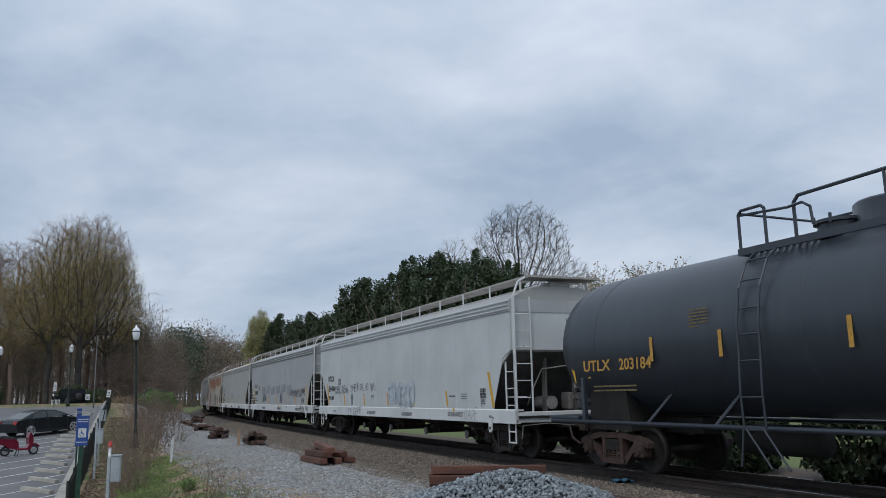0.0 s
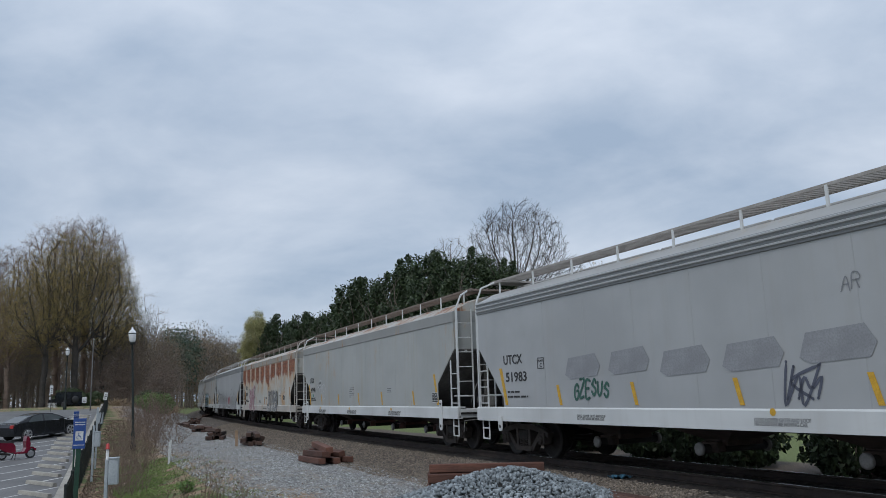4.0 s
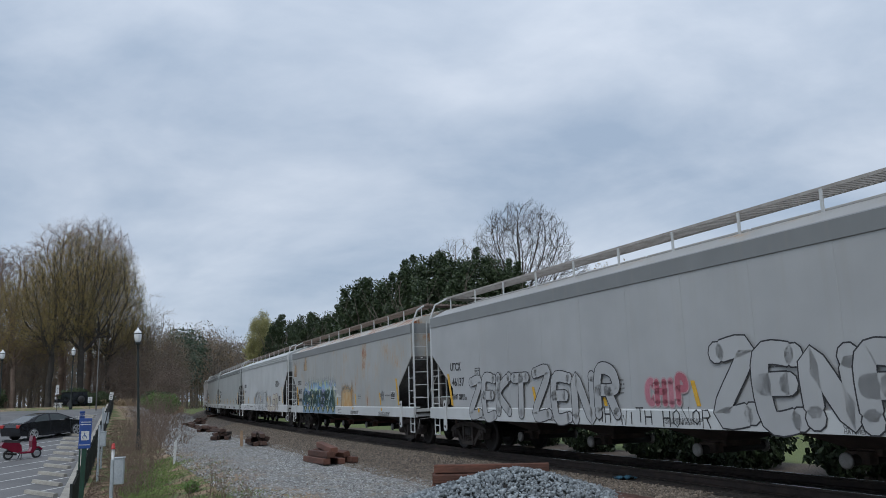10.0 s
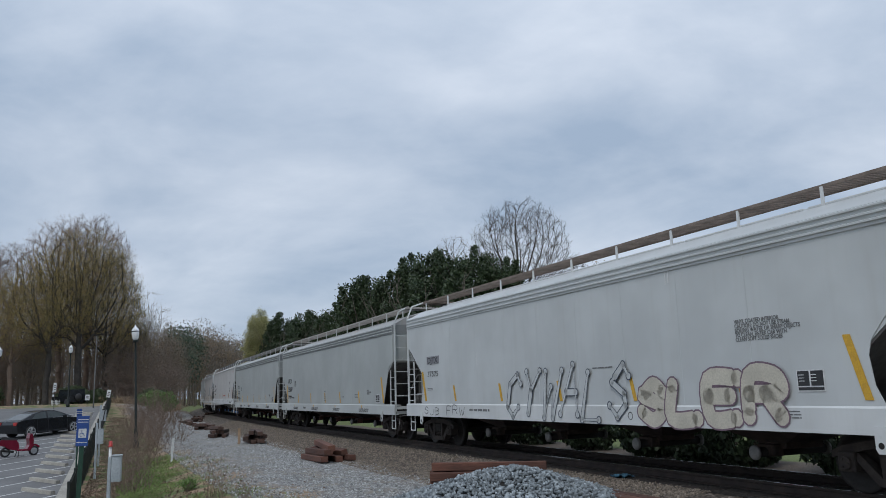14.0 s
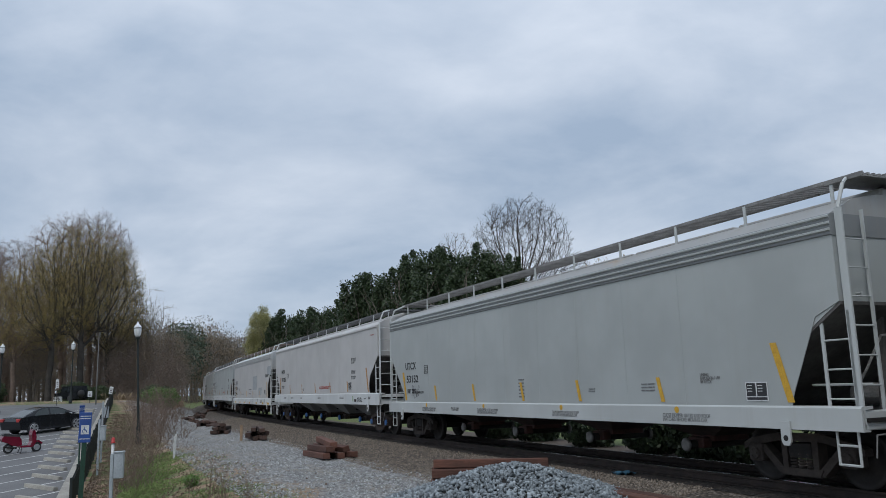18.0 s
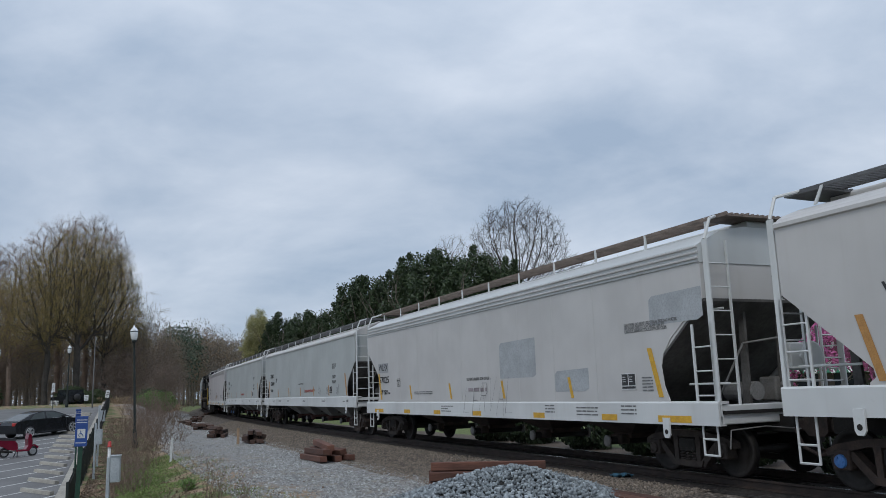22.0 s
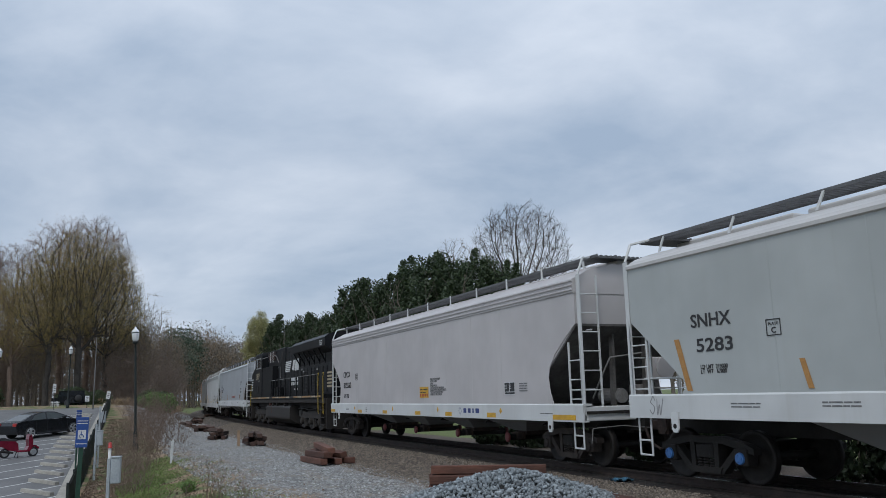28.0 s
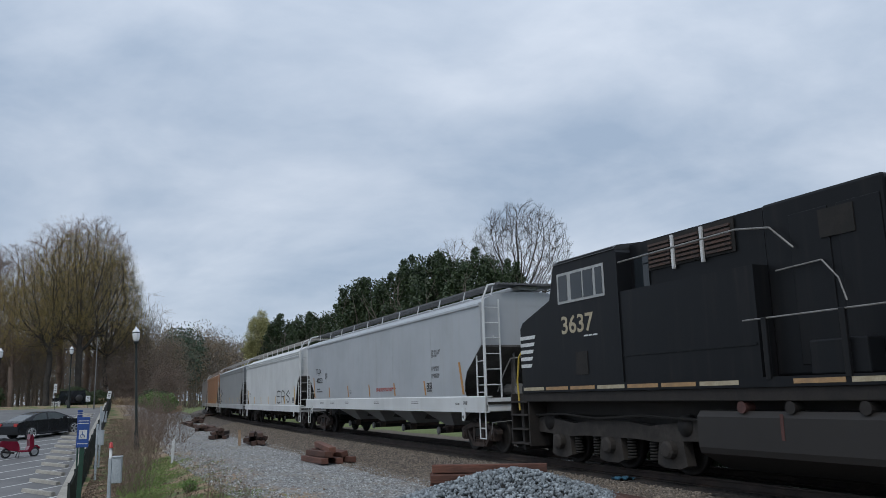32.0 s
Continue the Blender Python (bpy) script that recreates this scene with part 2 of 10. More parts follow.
M = {
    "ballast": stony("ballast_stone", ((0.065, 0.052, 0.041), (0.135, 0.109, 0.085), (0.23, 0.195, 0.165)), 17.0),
    # between the rails the shade under the train is put into the stone's tones
    "crib": stony("shaded_crib_stone", ((0.018, 0.015, 0.013), (0.032, 0.027, 0.023), (0.065, 0.056, 0.048)), 17.0),
    "stone": plain("crushed_granite", (0.33, 0.37, 0.395), (0.17, 0.195, 0.21), 7.0, 40.0, 0.85, 0, 0.4, 0.01, vary=0.45),
    "stone_brown": plain("weathered_ballast", (0.235, 0.195, 0.155), (0.13, 0.108, 0.088), 7.0, 40.0, 0.9, 0, 0.4, 0.01, vary=0.45),
    "rail": plain("rail_steel", (0.050, 0.034, 0.028), (0.028, 0.021, 0.018), 3.0, 40.0, 0.75, 0.2),
    "rail_top": plain("worn_rail_head", (0.62, 0.63, 0.65), (0.5, 0.5, 0.52), 3.0, 60.0, 0.22, 1.0, 0.03),
    "tie": plain("creosote_tie", (0.030, 0.022, 0.018), (0.016, 0.012, 0.011), 3.0, 22.0, 0.9, 0, 0.6, 0.015, vary=0.3, stretch=(0.25, 1.6, 1.6)),
    "old_tie": plain("old_tie_wood", (0.15, 0.066, 0.045), (0.07, 0.036, 0.028), 2.0, 24.0, 0.9, 0, 0.7, 0.015, vary=0.35, stretch=(0.25, 1.6, 1.6)),
    "steel_dark": plain("grimy_steel", (0.022, 0.019, 0.017), (0.012, 0.011, 0.010), 3.0, 30.0, 0.8, 0.1),
    "steel_brown": plain("rusty_casting", (0.075, 0.050, 0.040), (0.036, 0.027, 0.023), 4.0, 26.0, 0.85, 0.1, 0.5),
    "truck_iron": plain("grimy_truck_casting", (0.058, 0.046, 0.039), (0.030, 0.024, 0.021), 4.0, 26.0, 0.85, 0.1, 0.5),
    "wheel": plain("wheel_steel", (0.030, 0.026, 0.024), (0.018, 0.016, 0.015), 4.0, 30.0, 0.7, 0.3),
    "tread": plain("wheel_tread", (0.5, 0.5, 0.5), (0.35, 0.34, 0.33), 4.0, 30.0, 0.3, 1.0),
    "galv": plain("galvanised_grating", (0.30, 0.295, 0.285), (0.19, 0.185, 0.18), 3.0, 40.0, 0.6, 0.3),
    "yellow": plain("yellow_reflector", (0.72, 0.42, 0.03), (0.55, 0.31, 0.03), 6.0, 40.0, 0.5),
    "ink": plain("black_stencil", (0.022, 0.022, 0.024), (0.035, 0.035, 0.038), 8.0, 60.0, 0.6),
    "white": plain("white_marking", (0.72, 0.73, 0.73), (0.55, 0.56, 0.56), 6.0, 40.0, 0.5),
    # road grime plus the shade of the open car ends, both in this grey
    "end_grime_shade": plain("grimy_shaded_end_sheet", (0.13, 0.125, 0.12), (0.07, 0.066, 0.062), 1.6, 12.0, 0.85),
    "chute_dark": plain("dark_brown_chute", (0.066, 0.046, 0.039), (0.034, 0.026, 0.023), 1.6, 14.0, 0.85),
    "soft_ink": plain("worn_stencil", (0.11, 0.115, 0.12), (0.2, 0.2, 0.2), 9.0, 60.0, 0.7),
    "yard_stone": plain("dusty_yard_stone", (0.42, 0.43, 0.43), (0.19, 0.19, 0.185), 7.0, 40.0, 0.9, 0, 0.4, 0.01, vary=0.5),
    # loose crib stones, darkened in colour for the shade under the train
    "shaded_stone": plain("shaded_ballast", (0.034, 0.028, 0.024), (0.02, 0.017, 0.015), 7.0, 40.0, 0.9, 0, 0.4, 0.01, vary=0.45),
    "red_gate": plain("red_outlet_gate", (0.10, 0.038, 0.031), (0.055, 0.026, 0.022), 5.0, 30.0, 0.7),
}

# ---- building helpers ----
SHAPES = {}


def shape(key, fn, smooth=False):
    """The mesh called key, built once by fn(bm)."""
    if key not in SHAPES:
        bm = bmesh.new()
        fn(bm)
        bmesh.ops.recalc_face_normals(bm, faces=bm.faces)
        if smooth:
            for f in bm.faces:
                f.smooth = True
        me = bpy.data.meshes.new(key)
        bm.to_mesh(me)
        bm.free()
        me.materials.append(None)
        SHAPES[key] = me
    return SHAPES[key]


def piece(name, me, material, parent, at=None, label=""):
    """One mesh object on shared mesh data, under a thing or part."""
    ob = new(name, me)
    ob.material_slots[0].link = "OBJECT"
    ob.material_slots[0].material = material
    if parent is not None:
        ob.parent = parent
    if at is not None:
        ob.matrix_basis = at
    if label:
        ob["label"] = label
    return ob


def thing(name, label, category, at=None, group="", kind=""):
    ob = new(name)
    ob.empty_display_size = 0.2
    if at is not None:
        ob.matrix_basis = at
    return tagged(ob, label, category, group, kind)


def quick(name, verts, faces, material, smooth=False):
    me = bpy.data.meshes.new(name)
    me.from_pydata(verts, [], faces)
    if smooth:
        me.polygons.foreach_set("use_smooth", [True] * len(me.polygons))
    me.materials.append(material)
    return new(name, me)


def box(bm, x0, x1, y0, y1, z0, z1):
    v = [bm.verts.new((x, y, z)) for x in (x0, x1) for y in (y0, y1) for z in (z0, z1)]
    for f in ((0, 1, 3, 2), (4, 6, 7, 5), (0, 4, 5, 1), (2, 3, 7, 6), (0, 2, 6, 4), (1, 5, 7, 3)):
        bm.faces.new([v[i] for i in f])


def soft_box(bm, x0, x1, y0, y1, z0, z1, r=0.02):
    """A box with bevelled edges."""
    b = bmesh.new()
    box(b, x0, x1, y0, y1, z0, z1)
    bmesh.ops.bevel(b, geom=list(b.edges), offset=r, segments=2, affect="EDGES", profile=0.5)
    me = bpy.data.meshes.new("soft")
    b.to_mesh(me)
    b.free()
    bm.from_mesh(me)
    bpy.data.meshes.remove(me)


def rod(bm, a, b, r, n=6, r2=None):
    """A round bar from a to b."""
    a, b = Vector(a), Vector(b)
    d = (b - a).normalized()
    u = d.orthogonal().normalized()
    w = d.cross(u)
    ra, rb = r, r if r2 is None else r2
    ring = [[bm.verts.new(p + (u * math.cos(i * math.tau / n) + w * math.sin(i * math.tau / n)) * q) for i in range(n)] for p, q in ((a, ra), (b, rb))]
    for i in range(n):
        bm.faces.new((ring[0][i], ring[0][(i + 1) % n], ring[1][(i + 1) % n], ring[1][i]))
    bm.faces.new(ring[0][::-1])
    bm.faces.new(ring[1])


def pipe(bm, points, r, n=6):
    for a, b in zip(points, points[1:]):
        rod(bm, a, b, r, n)


def slab(bm, outline, y0, y1):
    """A plate with an outline in x and z, from y0 to y1."""
    a = [bm.verts.new((x, y0, z)) for x, z in outline]
    b = [bm.verts.new((x, y1, z)) for x, z in outline]
    n = len(a)
    for i in range(n):
        bm.faces.new((a[i], a[(i + 1) % n], b[(i + 1) % n], b[i]))
    bm.faces.new(a[::-1])
    bm.faces.new(b)


def bar_along(bm, profile, x0, x1):
    """A bar with a closed profile in y and z, from x0 to x1."""
    a = [bm.verts.new((x0, y, z)) for y, z in profile]
    b = [bm.verts.new((x1, y, z)) for y, z in profile]
    n = len(a)
    for i in range(n):
        bm.faces.new((a[i], a[(i + 1) % n], b[(i + 1) % n], b[i]))
    bm.faces.new(a[::-1])
    bm.faces.new(b)


def lathe(bm, profile, n=16, axis="z", at=(0, 0, 0)):
    """A turned body; profile: (radius, height) from end to end."""
    rings = []
    for r, h in profile:
        ring = []
        for i in range(n):
            c, s = r * math.cos(i * math.tau / n), r * math.sin(i * math.tau / n)
            p = {"z": (c, s, h), "x": (h, c, s), "y": (c, h, s)}[axis]
            ring.append(bm.verts.new(Vector(p) + Vector(at)))
        rings.append(ring)
    for a, b in zip(rings, rings[1:]):
        for i in range(n):
            bm.faces.new((a[i], a[(i + 1) % n], b[(i + 1) % n], b[i]))
    bm.faces.new(rings[0][::-1])
    bm.faces.new(rings[-1])


# ---- the railway's line ----
# s runs along the track's centre, away from the camera; a straight that turns gently to the right
ARC = np.linspace(-360.0, 460.0, 1641)
HEADING = 2.0063 - 0.0010926 * 8.0 * np.logaddexp(0, (ARC + 15.55) / 8.0)
_x = np.concatenate([[0], np.cumsum((np.cos(HEADING[1:]) + np.cos(HEADING[:-1])) / 2 * 0.5)])
_y = np.concatenate([[0], np.cumsum((np.sin(HEADING[1:]) + np.sin(HEADING[:-1])) / 2 * 0.5)])
LINE_X, LINE_Y = _x - np.interp(0, ARC, _x), _y - np.interp(0, ARC, _y) + 27.637


def on_line(s, side=0.0, z=0.0):
    """The place at s along the track, side metres off its centre towards the camera."""
    h = np.interp(s, ARC, HEADING)
    return Vector((np.interp(s, ARC, LINE_X) - side * math.sin(h), np.interp(s, ARC, LINE_Y) + side * math.cos(h), z))


def line_turn(s):
    return float(np.interp(s, ARC, HEADING))


def side_of(x, y):
    """Distance from the track's centre, positive on the camera's side, and s, for arrays of places."""
    x, y = np.atleast_1d(x), np.atleast_1d(y)
    i = np.argmin((x[:, None] - LINE_X[None, ::8]) ** 2 + (y[:, None] - LINE_Y[None, ::8]) ** 2, axis=1) * 8
    h = HEADING[i]
    return -(x - LINE_X[i]) * np.sin(h) + (y - LINE_Y[i]) * np.cos(h), ARC[i] + (x - LINE_X[i]) * np.cos(h) + (y - LINE_Y[i]) * np.sin(h)




def fence_x(y):
    """The fence runs straight beside the car park."""
    return -7.86 - 0.4005 * (np.asarray(y, float) - 16.0)



def lot_height(y):
    """The car park climbs away from the camera."""
    y = np.asarray(y, float)
    return np.clip(-2.9 + 0.0571 * y, -1.95, 1.5) - np.clip((y - 80.0) * 0.05, 0, 0.8)


def wave(x, y, k=1.0):
    return np.sin(x * 0.9 * k + 1.3) * np.cos(y * 0.7 * k) * 0.5 + np.sin(x * 0.37 * k - y * 0.51 * k) * 0.5


def ground_height(x, y):
    d, s = side_of(x, y)
    x, y = np.atleast_1d(x).astype(float), np.atleast_1d(y).astype(float)
    yard = -0.50 + 0.04 * wave(x, y, 1.6)
    lot = lot_height(y)
    off = (x - fence_x(y)) * 0.917
    bank = np.clip(1.0 - (off - 0.5) / (4.0 + np.clip(y - 38.0, 0, 60) * 0.13), 0, 1)
    bank = bank * bank * (3 - 2 * bank)
    verge = np.maximum(lot - 0.1, -1.15)
    z = yard + (verge - yard) * bank * (d > 5.5)
    z = np.where(off < -0.05, lot - 0.03, z)
    beyond = np.clip((-d - 4.0) / 30.0, 0, 1) * 0.5
    z = np.where(d < -4, yard + beyond, z)
    z = np.where(np.abs(d) < 2.6, np.minimum(z, -0.55), z)
    return z


def ground_at(x, y):
    return float(ground_height(x, y)[0])


def build_ground():
    def steps(lo, hi, fine, far):
        out, v, w = [], lo, fine
        while v < hi:
            out.append(v)
            v += fine
        while v < far:
            w *= 1.16
            out.append(v)
            v += w
        out.append(far)
        return out

    xs = [-v for v in steps(2.0, 42, 0.7, 2500)[::-1]] + steps(-1.9, 18, 0.7, 2500)
    ys = [-v for v in steps(1.0, 4, 2.0, 2500)[::-1]] + steps(0.0, 85, 0.8, 3500)
    gx, gy = np.meshgrid(xs, ys)
    gz = ground_height(gx.ravel(), gy.ravel())
    verts = np.stack([gx.ravel(), gy.ravel(), gz], -1).tolist()
    n, faces = len(xs), []
    for j in range(len(ys) - 1):
        for i in range(n - 1):
            faces.append((j * n + i, j * n + i + 1, (j + 1) * n + i + 1, (j + 1) * n + i))
    ob = quick("ground", verts, faces, ground_material(), True)
    tagged(ob, "grey gravel yard with brown leaf litter and patchy grass", "ground", kind="structure")


def ground_material():
    m, nt, bsdf = start("yard_ground")
    # a stripe of new stone by the track, then bare soil and grass towards the fence, lawn beyond the line
    geo, sp = nt.nodes.new("ShaderNodeNewGeometry"), nt.nodes.new("ShaderNodeSeparateXYZ")
    nt.links.new(geo.outputs["Position"], sp.inputs[0])
    across = calc(nt, "SUBTRACT", calc(nt, "MULTIPLY", calc(nt, "SUBTRACT", sp.outputs[1], 27.6), -0.422), calc(nt, "MULTIPLY", sp.outputs[0], 0.907))
    wob = calc(nt, "MULTIPLY", calc(nt, "SUBTRACT", grain(nt, 0.45, 5.0), 0.5), 5.0)
    d = calc(nt, "ADD", across, wob)
    fine, mid = grain(nt, 22.0, 3.0), grain(nt, 1.3, 5.0)
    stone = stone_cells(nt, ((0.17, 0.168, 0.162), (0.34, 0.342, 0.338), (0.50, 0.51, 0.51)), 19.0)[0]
    dirt = blend(nt, ramped(nt, mid, 0.35, 0.65), (0.155, 0.13, 0.10), (0.235, 0.205, 0.165))
    stone = blend(nt, calc(nt, "MULTIPLY", ramped(nt, mid, 0.46, 0.62), 0.75), stone, dirt)
    leaf = blend(nt, ramped(nt, fine, 0.4, 0.6), (0.20, 0.125, 0.075), (0.33, 0.235, 0.155))
    grass = blend(nt, ramped(nt, fine, 0.35, 0.65), (0.055, 0.085, 0.02), (0.13, 0.17, 0.05))
    c = blend(nt, ramped(nt, d, 6.6, 7.8), stone, leaf)
    c = blend(nt, calc(nt, "MULTIPLY", ramped(nt, d, 7.2, 8.4), ramped(nt, mid, 0.42, 0.56)), c, grass)
    lawn = blend(nt, ramped(nt, fine, 0.35, 0.7), (0.09, 0.12, 0.036), (0.165, 0.195, 0.07))
    mulch = blend(nt, ramped(nt, fine, 0.35, 0.7), (0.075, 0.058, 0.045), (0.135, 0.11, 0.09))
    c = blend(nt, ramped(nt, across, -3.4, -4.2), c, mulch)
    c = blend(nt, ramped(nt, calc(nt, "ADD", across, calc(nt, "MULTIPLY", wob, 0.12)), -5.7, -6.1), c, lawn)
    finish(nt, bsdf, c, 0.95, 0.0, fine, 0.7, 0.03)
    return m


build_ground()


def strip(name, profile, s0, s1, step, material):
    """A band along the track; profile: (side, z) points."""
    ss = np.arange(s0, s1 + step, step)
    verts, faces, n = [], [], len(profile)
    for s in ss:
        for d, z in profile:
            verts.append(on_line(s, d, z))
    for j in range(len(ss) - 1):
        for i in range(n - 1):
            faces.append((j * n + i, j * n + i + 1, (j + 1) * n + i + 1, (j + 1) * n + i))
    return quick(name, verts, faces, material)


def build_track():
    bed = strip("ballast_bed", [(3.5, -0.62), (3.1, -0.50), (1.9, -0.22), (1.3, -0.19), (0, -0.18), (-1.3, -0.19), (-1.9, -0.22), (-3.1, -0.52), (-3.5, -0.62)], -60, 330, 1.0, M["ballast"])
    tagged(bed, "brown-grey crushed stone ballast bed under the track", "ballast", kind="structure")
    crib = strip("crib_stone", [(1.45, -0.187), (0.7, -0.176), (0, -0.174), (-0.7, -0.176), (-1.45, -0.187)], -60, 330, 2.0, M["crib"])
    crib.parent = bed
    head = [(-0.036, -0.004), (-0.030, 0.0), (0.030, 0.0), (0.036, -0.004), (0.036, -0.036), (0.010, -0.046), (0.010, -0.135), (0.070, -0.155), (0.070, -0.17), (-0.070, -0.17), (-0.070, -0.155), (-0.010, -0.135), (-0.010, -0.046), (-0.036, -0.036)]
    for side in (0.755, -0.755):
        rail = strip("rail", [(side + a, b) for a, b in head + head[:1]], -60, 330, 2.0, M["rail"])
        tagged(rail, "rusty steel running rail of the main line", "rail", "rails of the main line", "structure")
        top = strip("rail_head", [(side + 0.028, 0.002), (side - 0.028, 0.002)], -60, 330, 2.0, M["rail_top"])
        top.parent = rail

    def tie(bm):
        soft_box(bm, -1.3, 1.3, -0.115, 0.115, -0.18, 0.0, 0.012)

    me = shape("tie", tie)
    for k in range(260):
        s = -22 + k * 0.51
        ob = piece("railway_tie", me, M["tie"], None)
        ob.matrix_basis = Matrix.Translation(on_line(s, 0.02 * math.sin(k * 7.1), -0.178 + 0.008 * math.sin(k * 3.3))) @ Matrix.Rotation(line_turn(s) + math.pi / 2 + 0.012 * math.sin(k * 5.7), 4, "Z")
        ob.parent = bed
    far = [on_line(-22 + 260 * 0.51 + j * 0.51, 0, 0) for j in range(300)]
    verts, faces = [], []
    for j, p in enumerate(far):
        a = line_turn(-22 + (260 + j) * 0.51)
        u, w = Vector((math.cos(a), math.sin(a), 0)) * 0.115, Vector((-math.sin(a), math.cos(a), 0)) * 1.3
        b = len(verts)
        for z in (-0.3, -0.178):
            verts += [p + u + w + Vector((0, 0, z)), p + u - w + Vector((0, 0, z)), p - u - w + Vector((0, 0, z)), p - u + w + Vector((0, 0, z))]
        faces += [(b + 4, b + 5, b + 6, b + 7)] + [(b + i, b + (i + 1) % 4, b + 4 + (i + 1) % 4, b + 4 + i) for i in range(4)]
    rest = quick("distant_ties", verts, faces, M["tie"])
    rest.parent = bed
    rest["kind"] = "stuff"


build_track()

# ---- rolling stock ----
UP = Matrix.Rotation(math.pi / 2, 4, "X")
LETTERS = {}


def letter_mesh(words, size, wide=0.8):
    key = (words, size, wide)
    if key not in LETTERS:
        c = bpy.data.curves.new("lettering", "FONT")
        c.body, c.size, c.extrude, c.resolution_u, c.space_line, c.offset = words, size * 1.38, 0.0015, 3, 0.78, size * 0.022
        ob = new("lettering", c)
        me = bpy.data.meshes.new_from_object(ob)
        bpy.data.objects.remove(ob)
        bpy.data.curves.remove(c)
        me.transform(Matrix.Diagonal((wide, 1, 1, 1)))
        me.materials.clear()
        me.materials.append(None)
        LETTERS[key] = me
    return LETTERS[key]


def lettering(parent, words, x, z, size, material, y=-1.592, wide=0.8):
    """Stencilled words on the side that faces the camera; z is the foot of the first line."""
    return piece("lettering", letter_mesh(words, size, wide), material, parent, Matrix.Translation((x, y, z)) @ UP)


def bars(parent, x, z, w, h, rows, material, y=-1.592, seed=1):
    """Small print that is too small to read: plain bars."""
    rnd = random.Random(seed)

    def fn(bm):
        for r in range(rows):
            zz, a = -r * h * 1.7, 0.0
            k = h * 0.65
            while a < w:
                b = min(w, a + rnd.uniform(0.08, 0.3))
                box(bm, a, b, -0.002, 0.001, zz, zz + k)
                a = b + h * 0.6
                if rnd.random() < 0.12:
                    break

    ob = piece("small_print", shape("bars%g_%g_%d_%d" % (w, h, rows, seed), fn), material, parent, pose(x, y, z))
    ob["kind"] = "stuff"
    return ob


def ribbon(bm, pts, w, y=0.0, closed=False):
    """A painted stroke in x and z."""
    n, left, right = len(pts), [], []
    for i, (x, z) in enumerate(pts):
        a = pts[(i - 1) % n] if closed or i else pts[0]
        b = pts[(i + 1) % n] if closed or i < n - 1 else pts[-1]
        d = Vector((b[0] - a[0], b[1] - a[1]))
        d = d.normalized() if d.length > 1e-6 else Vector((1, 0))
        k = w / 2 if closed or 0 < i < n - 1 else w / 5
        left.append(bm.verts.new((x - d.y * k, y, z + d.x * k)))
        right.append(bm.verts.new((x + d.y * k, y, z - d.x * k)))
    for i in range(n if closed else n - 1):
        j = (i + 1) % n
        bm.faces.new((left[i], left[j], right[j], right[i]))


def curve_through(pts, n=8, closed=False):
    """A smooth line through a few points."""
    out, m = [], len(pts)
    for i in range(m if closed else m - 1):
        p = [pts[(i + k) % m] if closed else pts[min(max(i + k, 0), m - 1)] for k in (-1, 0, 1, 2)]
        for j in range(n):
            t = j / n
            out.append(tuple(0.5 * (2 * p[1][a] + (p[2][a] - p[0][a]) * t + (2 * p[0][a] - 5 * p[1][a] + 4 * p[2][a] - p[3][a]) * t * t + (3 * p[1][a] - p[0][a] - 3 * p[2][a] + p[3][a]) * t ** 3) for a in (0, 1)))
    if not closed:
        out.append(pts[-1])
    return out


def spray(colour):
    key = "spray%.2f_%.2f_%.2f" % colour
    if key not in M:
        M[key] = plain("spray_paint", colour, tuple(v * 0.8 for v in colour), 2.0, 30.0, 0.6, 0, 0.05)
    return M[key]


# strokes of hand-drawn letters on a grid of ten by ten: points as two digits, strokes parted by a bar
STROKES = {
    "A": "00 49 90|24 74", "B": "00 09 68 66 15|15 75 72 00", "C": "87 59 17 12 50 82", "D": "00 09 67 83 60 00", "E": "80 10 09 89|05 65", "F": "00 09 89|05 65",
    "G": "87 59 17 12 50 82 85 55", "H": "00 09|80 89|05 85", "I": "40 49", "J": "79 72 40 12", "K": "00 09|89 05 80", "L": "09 00 80", "M": "00 19 54 99 90", "N": "00 09 80 89",
    "O": "50 12 17 59 87 82 50", "P": "00 09 69 86 65 05", "R": "00 09 69 86 65 05|45 80", "S": "87 59 27 16 74 82 50 12", "T": "09 99|50 59", "U": "09 12 40 72 89", "V": "09 40 89",
    "W": "09 20 46 70 99", "X": "00 89|09 80", "Y": "09 45 89|45 40", "Z": "09 89 00 80", "2": "18 59 87 65 00 80", "3": "18 59 87 55 82 50 11", "6": "79 25 12 50 82 75 24", "@": "62 44 57 65 62 82 98 59 25 13 50 80", ".": "40 41",
}


def strokes_of(letter):
    return [[(int(p[0]) / 9, int(p[1]) / 9) for p in line.split()] for line in STROKES[letter].split("|")]


def brush(bm, pts, w, y=0.0):
    """A painted stroke with round ends and joints."""
    ribbon(bm, [pts[0], *pts, pts[-1]] if len(pts) == 2 else pts, w, y)
    for x, z in pts if len(pts) < 9 else (pts[0], pts[-1]):
        mid = bm.verts.new((x, y, z))
        ring = [bm.verts.new((x + w / 2 * math.cos(k * math.tau / 10), y, z + w / 2 * math.sin(k * math.tau / 10))) for k in range(10)]
        for k in range(10):
            bm.faces.new((mid, ring[k], ring[(k + 1) % 10]))


